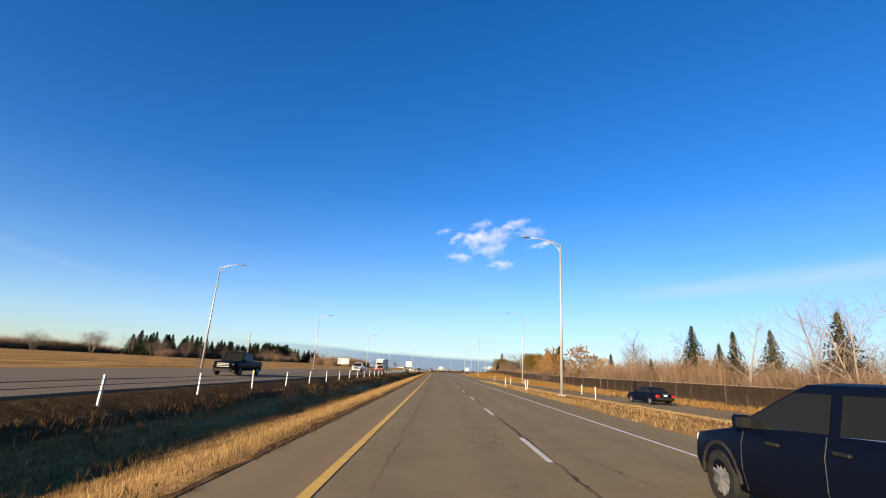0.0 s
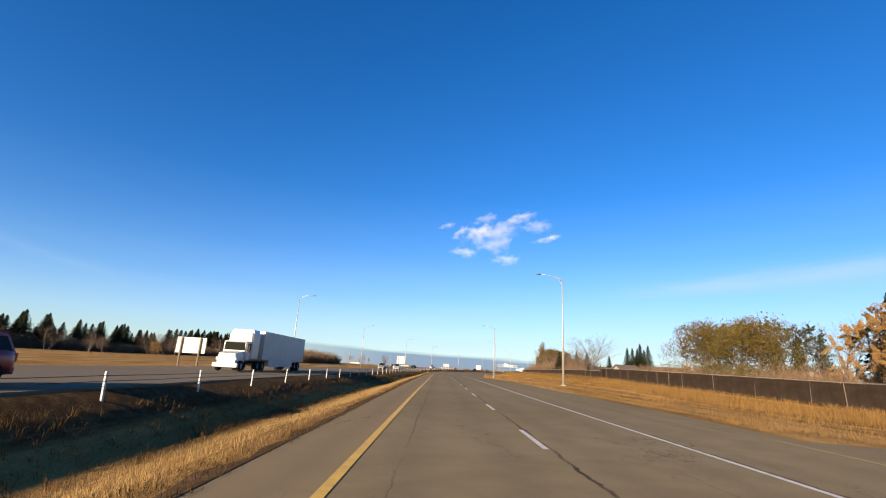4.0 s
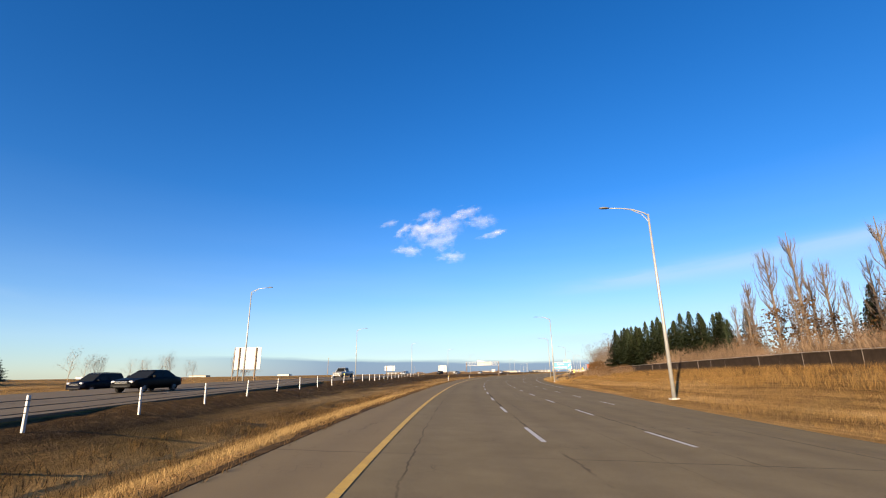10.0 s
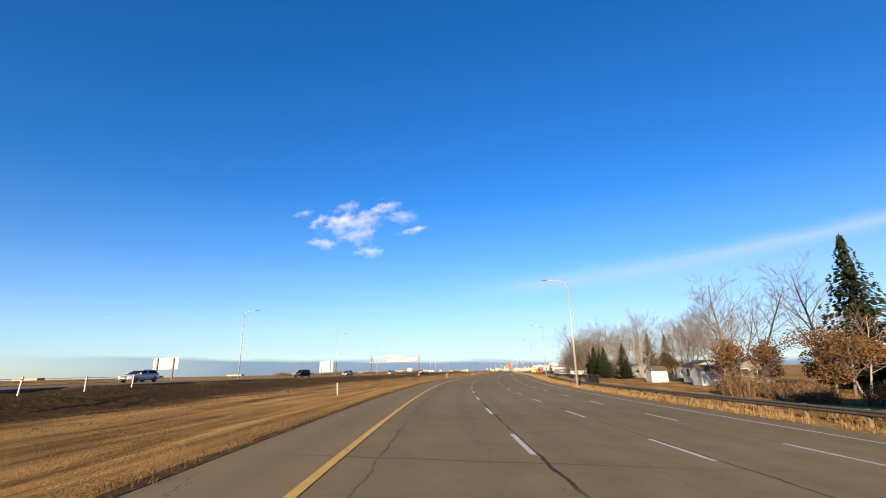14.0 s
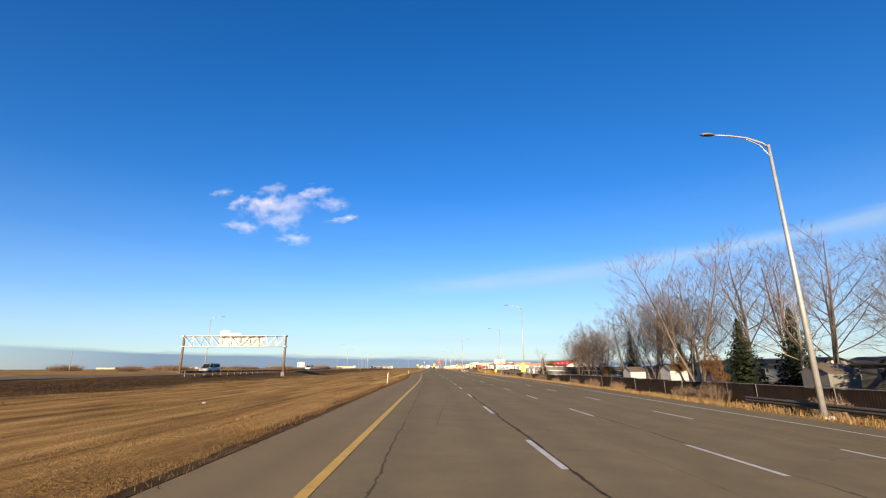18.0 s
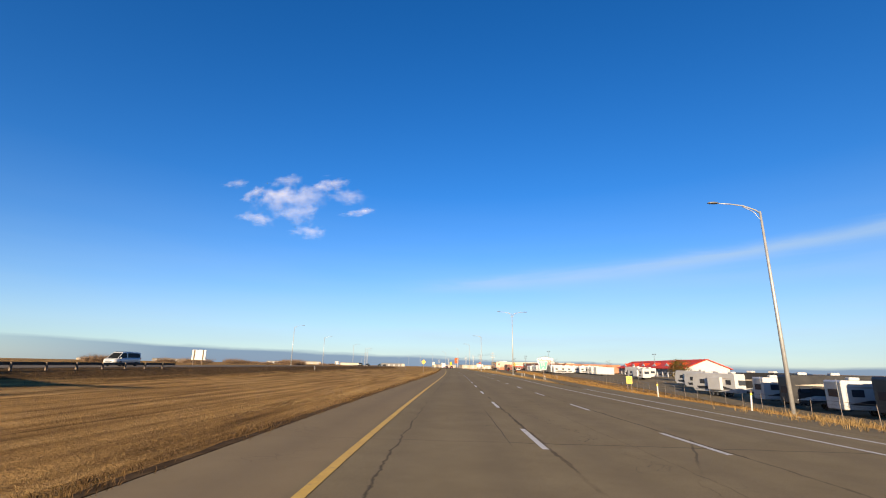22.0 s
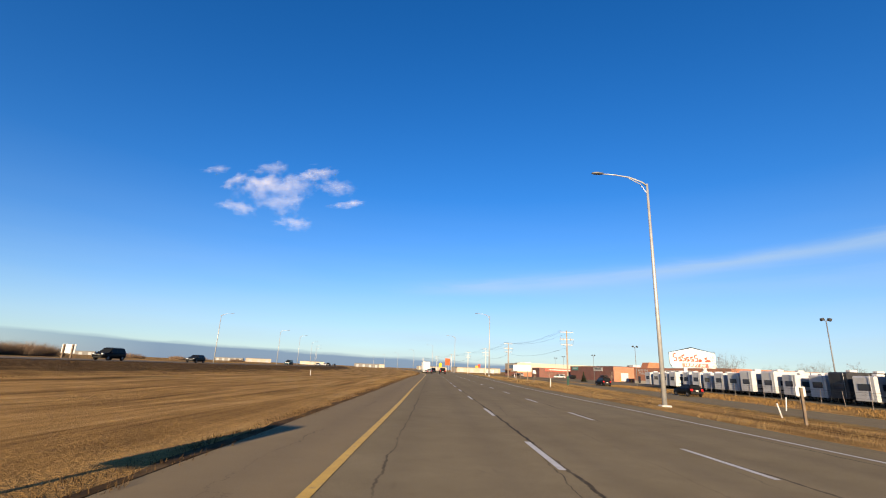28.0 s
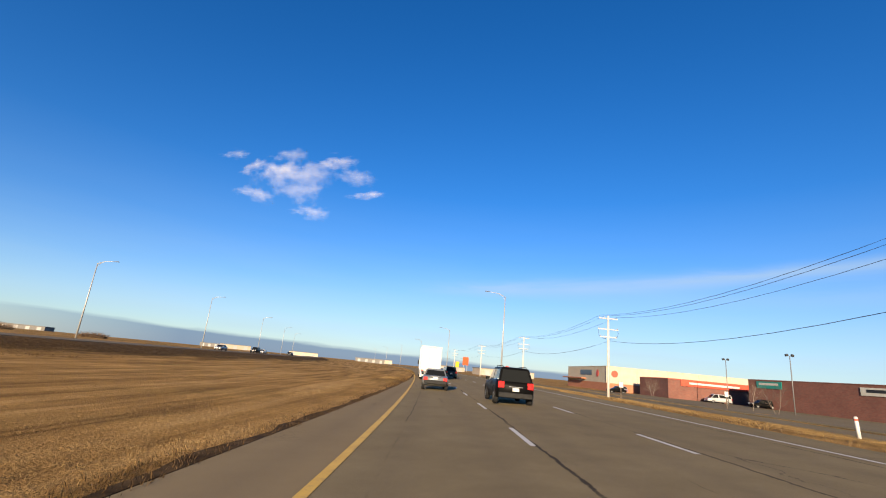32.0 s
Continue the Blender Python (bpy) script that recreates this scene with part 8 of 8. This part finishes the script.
part("store_panel", bx(-.14, 9, 4.0, -.04, 17, 5.3, .01), M["alu_back"], e, "pale store board")
part("lettering_bar", bx(-.16, 10, 4.5, -.145, 16, 5.0), M["sign_black"], e)
part("side_door", bx(3, -.05, .3, 6, .0, 3.4), M["sign_white"], e, "white loading door")
part("pale_face", bx(0.02, -.02, -.9, 24, 0.0, 5.6), M["brick_light"], e, "lighter orange block side wall")
part("roof_unit", bx(14, 10, 5.7, 17, 13, 6.9, .05), M["board_old"], e)
STORE = e.matrix_basis.copy()
part("roof_unit", bx(20, 22, 5.7, 24, 26, 7.0, .05), M["siding_grey"], e)
for x in (2.3, 6.8):
    o = empty("yellow_bollard", STORE @ Matrix.Translation((x, -.7, 0)), "yellow painted steel bollard beside the loading door", "bollard", "yellow bollards")
    part("post", tube([(0, 0, -.9), (0, 0, 1.3)], .09, 10), M["sign_yellow"], o, smooth=True)
    part("cap", tube([(0, 0, 1.3), (0, 0, 1.37)], [.09, .04], 10), M["sign_yellow"], o, smooth=True)
# liquor store wing
wl = plan_len(938, 73, 981, 72.2)
e = block("liquor_store", facing(981, 72.2, 983, 108), 36, wl, 4.9, M["brick_light"], "orange block liquor store with white lettering")
for body, z in (("SPIRITS | WINE", 4.25), ("COLD BEER", 3.3)):
    t = text_part("lettering", body, .95, M["sign_white"], e, 0, 0, 0, bold=.02)
    t.matrix_basis = Matrix.Translation((-.03, -5.5, z)) @ Matrix.Rotation(radians(-90), 4, "Z") @ Matrix.Rotation(radians(90), 4, "X")
for o in list(e.children):
    if not o.name.startswith("lettering"):
        o.matrix_basis = Matrix.Translation((0, -wl, 0)) @ o.matrix_basis
bd = part("store_board", bx(-.14, -30, 3.3, -.04, -18, 4.4, .01), M["sign_white"], e, "white board with black bars")
part("lettering_panel", bx(-.16, -25.5, 3.4, -.145, -18.4, 4.3), M["sign_black"], bd)
t = text_part("lettering", "LIQUOR", .8, M["sign_white"], bd, 0, 0, 0, bold=.02)
t.matrix_basis = Matrix.Translation((-.17, -22, 3.85)) @ Matrix.Rotation(radians(-90), 4, "Z") @ Matrix.Rotation(radians(90), 4, "X")
part("roof_tower", prism([(1, 4.9), (6, 4.9), (5.2, 6.9), (1.8, 6.9)], -6.5, -2.5), M["brick_orange"], e, "orange pitched roof tower")
part("roof_unit", bx(8, -26, 4.9, 11, -22, 6.0, .05), M["siding_beige"], e)
part("base_course", bx(-.05, -wl, -.9, -.005, -.2, 1.0), M["stucco"], e, "pale base course")
for y in (-3.2, -14.5, -33):
    part("door", bx(-.06, y - .7, .2, -.01, y + .7, 2.4), M["win_dark"], e)
# recessed service yard wall between them
e = block("service_wall", facing(982, 98, 1004, 98), plan_len(982, 98, 1004, 98), 3, 4.6, M["brick_light"], "orange block wall at the back of the service yard")
e = empty("dumpster", at(985, 80, 20), "dark green steel dumpster beside the store", "dumpster")
part("bin", prism([(-1.0, .15), (1.0, .15), (1.15, 1.5), (-1.15, 1.5)], -.8, .8, .03), M["sign_green"], e)
part("lid", bx(-1.18, -.85, 1.5, 1.18, .85, 1.58, .02), M["black"], e)
copy_thing(e, at(988, 82, 5))

# cream supermarket with an orange block base
ws = plan_len(1076, 58.5, 1069, 131)
ds = plan_len(1076, 58.5, 1116, 53)
e = block("supermarket", facing(1076, 58.5, 1069, 131), ws, ds, 7.0, M["stucco"], "large cream supermarket with orange block base and red emblem")
part("base_course", bx(-.1, -.1, -.9, ws, 0, 2.3, .01), M["brick_orange"], e, "orange block base")
part("base_course", bx(-.1, 0, -.9, 0, ds, 2.3, .01), M["brick_orange"], e, "orange block base")
for i in range(8):
    part("pilaster", bx(ws * i / 8 - .3, -.16, 2.3, ws * i / 8 + .3, 0, 7.0), M["stucco"], e)
part("emblem", tube([(-.12, 8, 5.0), (-.2, 8, 5.0)], 1.1, 14), M["sign_red"], e, "round red emblem")
part("emblem", tube([(2.2, -.12, 5.0), (2.2, -.2, 5.0)], 1.0, 14), M["sign_red"], e, "round red emblem")
part("sign_panel", bx(-.12, 14, 4.4, -.01, 26, 6.0), M["win_dark"], e)
part("canopy", bx(-1.6, 20, 3.0, 0, 44, 3.4, .03), M["brick_orange"], e)
for y in (30, 44, 56):
    part("roof_unit", bx(10, y, 7.0, 14, y + 3, 8.3, .05), M["board_old"], e)
e = block("restaurant", facing(1052, 62, 1050, 86), 24, 16, 4.6, M["brick_dark"], "low dark restaurant with a red front sign", cap=M["sign_red"])
part("sign_band", bx(3, -.3, 3.2, 20, -.02, 4.6, .02), M["sign_red"], e, "red sign band")
part("lettering_bar", bx(5, -.32, 3.7, 17, -.305, 4.15), M["sign_white"], e)

M["lot"] = asphalt("parking_asphalt", 0.15)
tagged(strip("parking_lot", 930, 1062, lambda s: exit_c(s) + 6.5, lambda s: 75.0, M["lot"], 0.05, cols=5), "grey asphalt parking lot in front of the plaza", "parking lot", kind="structure")
tagged(strip("yard_lot", 640, 926, lambda s: knots([(640, 30), (720, 36), (780, 41), (926, 48)])(s), lambda s: 84.0, M["lot"], 0.05, cols=5), "gravel and asphalt trailer sales yard", "yard", kind="structure")
for s, l, k, c in [(1058, 52, "sedan", "black"), (1063, 55, "suv", "silver"), (1036, 72, "suv", "black"), (1046, 70, "van", "white")] :
    car(k, c, "parked " + c + " vehicle in the plaza parking lot", at(s, l, 85))


# ---------------------------------------------------------------- distance
def far_shed(s, l, wd, dp, h, mat, label, turn=0.0):
    e = empty("warehouse", at(s, l, turn), label, "building")
    part("wall", bx(-wd / 2, -dp / 2, -1.5, wd / 2, dp / 2, h), mat, e)
    part("roof", bx(-wd / 2 - .3, -dp / 2 - .3, h, wd / 2 + .3, dp / 2 + .3, h + .4, .05), M["siding_grey"], e)
    n = max(2, int(wd / 9))
    for i in range(n):
        x = -wd / 2 + wd * (i + .5) / n
        part("bay_door", bx(x - 1.8, -dp / 2 - .08, 0, x + 1.8, -dp / 2, min(4.2, h - .8)), M["door_grey"], e)


rw = random.Random(31)
mats = ["wall_white", "stucco", "siding_grey", "siding_beige", "siding_grey"]
for s, l, wd, h in [(900, -820, 60, 5), (1010, -760, 44, 4.5), (1120, -880, 52, 5), (1300, -760, 60, 5), (1450, -620, 46, 5), (1700, -520, 56, 5), (640, -800, 60, 5), (560, -700, 46, 4.5), (1480, -130, 30, 5), (1540, -60, 34, 5), (1600, 30, 40, 6), (1500, 110, 40, 6), (1420, 90, 30, 5), (1350, 130, 36, 6), (1250, 78, 28, 5), (1720, 60, 50, 7), (1760, -190, 46, 6), (1560, -360, 50, 5), (1290, 100, 30, 4.5)]:
    k = rw.choice(mats)
    far_shed(s, l, wd * (0.6 if l < -500 else 1.0), rw.uniform(18, 30), h * (0.62 if l < -500 else 0.85), M[k], {"wall_white": "distant long white metal warehouse", "siding_white": "distant low white flat-roofed building", "stucco": "distant low cream flat-roofed building", "siding_grey": "distant grey metal-clad warehouse", "siding_beige": "distant low beige flat-roofed building"}[k], rw.uniform(-8, 8))


def tower_sign(s, l, h, wd, mat, label):
    e = empty("pylon_sign", at(s, l), label, "sign", "distant pylon signs")
    part("panel", bx(-wd / 2, -.4, h * .45, wd / 2, .4, h, .05), mat, e)
    for x in (-wd * .3, wd * .3):
        part("leg", bx(x - .25, -.25, -.5, x + .25, .25, h * .45), M["galv"], e)


tower_sign(1460, 122, 17, 7, M["orange_sign"], "distant tall orange pylon sign")
tower_sign(1330, 118, 9, 3, M["sign_red"], "distant small red pylon sign")
tower_sign(1390, 140, 8, 3, M["sign_white"], "distant white pylon sign")
tower_sign(1350, 78, 9, 3.4, M["sign_yellow"], "distant yellow board sign")
tower_sign(1300, 104, 7, 3, M["sign_yellow"], "distant yellow board sign")


# ---------------------------------------------------------------- grass and weeds
M["straw"] = leaf_mat("dry_straw", [(0.115, 0.072, 0.030), (0.170, 0.112, 0.048), (0.23, 0.158, 0.070), (0.135, 0.085, 0.034)], 0.9)
M["straw_gold"] = leaf_mat("tall_golden_grass", [(0.098, 0.053, 0.017), (0.136, 0.078, 0.026), (0.178, 0.108, 0.038), (0.086, 0.047, 0.015)], 0.9)
M["weeds_brown"] = leaf_mat("brown_dead_weeds", [(0.040, 0.023, 0.011), (0.066, 0.039, 0.017), (0.095, 0.058, 0.024)], 0.95)
M["weeds"] = leaf_mat("dark_dry_weeds", [(0.030, 0.017, 0.007), (0.052, 0.030, 0.012), (0.080, 0.049, 0.019), (0.038, 0.023, 0.009)], 0.95)


def tufts(name, seed, spots, hmin, hmax, mat, label, blades=5, wid=0.016, splay=0.35):
    """Blades of grass in tufts at plan spots, as one sheet of stuff."""
    g = np.random.default_rng(seed)
    pts = np.array([tuple(W(s, real_l(s, l))) for s, l in spots])
    n = len(pts)
    P = np.repeat(pts, blades, 0)
    N = len(P)
    h = g.uniform(hmin, hmax, N)
    a = g.uniform(0, 2 * np.pi, N)
    t = g.uniform(0, 2 * np.pi, N)
    out = g.uniform(0.1, 1.0, N) * splay * h
    base = P + np.stack([np.cos(a) * 0.07, np.sin(a) * 0.07, np.full(N, -0.03)], 1)
    side = np.stack([np.cos(t), np.sin(t), np.zeros(N)], 1) * wid * g.uniform(0.6, 1.5, N)[:, None]
    mid = base + np.stack([np.cos(a) * out * 0.4, np.sin(a) * out * 0.4, h * 0.62], 1)
    tip = base + np.stack([np.cos(a) * out, np.sin(a) * out, h], 1)
    V = np.stack([base - side, base + side, mid + side * 0.8, mid - side * 0.8, tip], 1).reshape(-1, 3)
    me = bpy.data.meshes.new(name)
    k = np.arange(N)[:, None] * 5
    quads = (k + np.array([[0, 1, 2, 3]])).ravel()
    tris = (k + np.array([[3, 2, 4]])).ravel()
    me.vertices.add(len(V))
    me.vertices.foreach_set("co", V.ravel())
    me.loops.add(len(quads) + len(tris))
    me.loops.foreach_set("vertex_index", np.concatenate([quads, tris]))
    me.polygons.add(2 * N)
    me.polygons.foreach_set("loop_start", np.concatenate([np.arange(N) * 4, len(quads) + np.arange(N) * 3]))
    me.update(calc_edges=True)
    me.materials.append(mat)
    tagged(new(name, me), label, "grass", kind="stuff")


def scatter(seed, s0, s1, lo, hi, per, clump=0.25):
    """Plan spots between lo(s) and hi(s), about so many per square metre, uneven."""
    r = random.Random(seed)
    out = []
    s = s0
    while s < s1:
        a, b = lo(s), hi(s)
        for _ in range(int(per * (b - a) * 1.0 + r.random())):
            ss, l = s + r.random(), a + (b - a) * r.random()
            if noise.noise(Vector((ss * clump, l * clump * 2, seed))) > r.uniform(-0.55, 0.25):
                out.append((ss, l))
        s += 1.0
    return out


tufts("verge_grass", 1, scatter(1, -8, 330, lambda s: -6.2, lambda s: EDGE_L - 0.45, 40), 0.08, 0.22, M["straw"], "dry straw-coloured grass along the median edge", 7, 0.0028, 0.7)
tufts("verge_grass", 2, scatter(2, 330, 1010, lambda s: -5.0, lambda s: EDGE_L - 0.45, 16), 0.03, 0.075, M["straw"], "dry straw-coloured grass along the median edge", 8, 0.0028, 1.3)
tufts("edge_weeds", 3, scatter(3, -8, 1010, lambda s: EDGE_L - 0.75, lambda s: EDGE_L + 0.06, 60), 0.03, 0.13, M["weeds_brown"], "dark dry weeds along the pavement edge", 5, 0.005, 0.9)
tufts("ditch_weeds", 4, scatter(4, -8, 345, lambda s: max(-9.0, opp_near(s) + 1.3), lambda s: -5.8, 16), 0.08, 0.34, M["weeds"], "dark dry weeds in the median ditch", 8, 0.005, 0.9)
tufts("ditch_weeds", 5, scatter(5, 345, 1000, lambda s: opp_near(s) + 0.6, lambda s: opp_near(s) + 9.0, 4.0, 0.12), 0.06, 0.22, M["weeds"], "dark dry weeds beside the far carriageway", 7, 0.006, 0.9)
tufts("median_grass", 6, scatter(6, 345, 1000, lambda s: max(-18, opp_near(s) + 6), lambda s: -4.0, 4.0, 0.15), 0.03, 0.07, M["straw"], "short mown dry grass in the wide median", 7, 0.004, 1.4)
tufts("bank_grass", 7, scatter(7, 86, 430, lambda s: max(edge_r(s), ramp_c(s) + 4.2 if s < 135 else 0) + 0.8, lambda s: 23.0, 9), 0.08, 0.28, M["straw_gold"], "short golden dry grass at the foot of the bank", 7, 0.0035, 0.9)
tufts("bank_grass", 13, scatter(13, 88, 428, lambda s: max(21.5, ramp_c(s) + 5.0 if s < 135 else 0), lambda s: 29.0, 14, 0.35), 0.25, 0.62, M["straw_gold"], "tall golden dry grass on the roadside bank", 6, 0.006, 0.8)
tufts("bank_weeds", 14, scatter(14, 190, 428, lambda s: 23.5, lambda s: 29.2, 3.5, 0.3), 0.3, 0.8, M["weeds_brown"], "brown dead weeds on the roadside bank", 7, 0.007, 0.9)
tufts("verge_grass", 8, scatter(8, -5, 100, lambda s: edge_r(s) + 0.2, lambda s: ramp_c(s) - 3.9, 10), 0.06, 0.22, M["straw"], "dry grass between highway and on-ramp", 5, 0.007, 0.6)
tufts("bank_grass", 9, scatter(9, -5, 90, lambda s: ramp_c(s) + 3.6, lambda s: 29.5, 7), 0.16, 0.45, M["straw_gold"], "tall golden dry grass beside the on-ramp fence", 5, 0.009, 0.5)
tufts("verge_grass", 10, scatter(10, 428, 672, lambda s: edge_r(s) + 0.4, lambda s: 23.5, 7), 0.10, 0.42, M["straw"], "tall dry grass below the guardrail and fence", 5, 0.008, 0.5)
tufts("verge_grass", 11, scatter(11, 690, 1010, lambda s: edge_r(s) + 0.2, lambda s: exit_c(s) - 3.5, 9), 0.04, 0.15, M["straw"], "short dry grass between highway and frontage road", 7, 0.004, 1.0)
tufts("verge_grass", 12, scatter(12, 668, 930, lambda s: exit_c(s) + 4.6, lambda s: exit_c(s) + 12, 5), 0.12, 0.38, M["straw_gold"], "dry grass along the trailer yard fence", 5, 0.01, 0.5)

# ---------------------------------------------------------------- one small cloud, and a few bits of litter
def cloud_mat(name, density, col):
    m = bpy.data.materials.new(name)
    m.use_nodes = True
    k = Nodes(m.node_tree)
    out, tr, mx = k.n("ShaderNodeOutputMaterial"), k.n("ShaderNodeBsdfTransparent"), k.n("ShaderNodeMixShader")
    df, tl, ad = k.n("ShaderNodeBsdfDiffuse"), k.n("ShaderNodeBsdfTranslucent"), k.n("ShaderNodeAddShader")
    df.inputs[0].default_value = (*col, 1)
    tl.inputs[0].default_value = (0.22, 0.225, 0.225, 1)
    k.link(df, 0, ad, 0)
    k.link(tl, 0, ad, 1)
    tc_ = k.n("ShaderNodeTexCoord")
    ln = k.n("ShaderNodeVectorMath", operation="LENGTH")
    nz_ = k.noise(tc_.outputs["Object"], 1.8, 5, 0.55)
    pos = k.n("ShaderNodeNewGeometry").outputs["Position"]
    nb = k.noise(pos, 0.012, 5, 0.55)
    k.t.links.new(tc_.outputs["Object"], ln.inputs[0])
    d = k.math("SUBTRACT", 1.0, ln.outputs["Value"], True)
    al = k.math("MULTIPLY", k.math("SUBTRACT", k.math("ADD", k.math("MULTIPLY", d, 0.95), k.math("ADD", nz_, nb)), 1.16), 1.5, True)
    al = k.math("MULTIPLY", al, k.math("MULTIPLY", d, 3.0, True))
    k.t.links.new(k.math("MULTIPLY", al, density), mx.inputs[0])
    k.link(tr, 0, mx, 1)
    k.link(ad, 0, mx, 2)
    k.link(mx, 0, out, 0)
    return m


def cloud():
    c = Vector((333, 4024, 1171))
    e = empty("cloud", look(c, (80, 500, 1.5)), "small broken greyish-white cumulus cloud in blue sky", "cloud")
    thick = cloud_mat("cumulus_puff", 0.35, (0.52, 0.51, 0.48))
    thin = cloud_mat("thin_cumulus", 0.26, (0.45, 0.455, 0.46))
    # lobes: right, up, half width, half height, tilt, whether dense
    for x, y, wd, ht, tl, dense in [(-86, 18, 24, 9, 13, 0), (-59, 5, 26, 13, 37, 1), (-49, -33, 32, 13, -1, 1), (31, -45, 34, 14, 5, 1), (2, 0, 62, 37, 15, 0), (-20, 6, 37, 22, 23, 1), (56, 39, 38, 13, 13, 1), (29, 21, 40, 19, 25, 0), (-12, 32, 34, 15, 17, 0), (14, -16, 37, 19, 13, 0), (111, -1, 34, 8, 15, 1), (86, 21, 37, 17, 5, 0)]:
        bm = bmesh.new()
        bmesh.ops.create_grid(bm, x_segments=10, y_segments=10, size=1.0)
        for v in bm.verts:
            q = v.co.x ** 2 + v.co.y ** 2
            v.co.z = -0.5 * (1 - min(1, q)) ** 0.5
        lb = part("cloud_lobe", bm, thick if dense else thin, e, smooth=True)
        k = 4.6
        lb.matrix_basis = Matrix.Translation((-x * k, y * k, (x % 7) * 2.0)) @ Matrix.Rotation(radians(-tl), 4, "Z") @ Matrix.Diagonal((wd * k * 1.15, ht * k * 1.25, ht * k * 0.6, 1))
        lb.visible_shadow = False
    return e


cloud()
M["litter"] = material("pale_litter", [(0.456, 0.456, 0.441), (0.570, 0.570, 0.555)], 6, 0.6)
rl = random.Random(2)
for s, l in [(84, -5.5), (90.5, -4.6), (300, -6.2), (560, -12)]:
    bm = bmesh.new()
    bmesh.ops.create_icosphere(bm, subdivisions=1, radius=1)
    for v in bm.verts:
        v.co = Vector((v.co.x * rl.uniform(.1, .2), v.co.y * rl.uniform(.06, .14), v.co.z * rl.uniform(.02, .06) + .12))
    o = part("litter", bm, M["litter"])
    o.matrix_basis = at(s, l, rl.uniform(0, 180))
    tagged(o, "small crumpled piece of pale litter in grass", "litter", "litter")
e = empty("manhole_cover", at(272.5, -1.25), "round dark iron manhole cover set in the shoulder", "manhole cover")
part("cover", tube([(0, 0, -.05), (0, 0, .012)], .42, 24), M["trim_black"], e)
part("ring", tube([(0, 0, -.05), (0, 0, .006)], .47, 24), M["asphalt_far"], e)
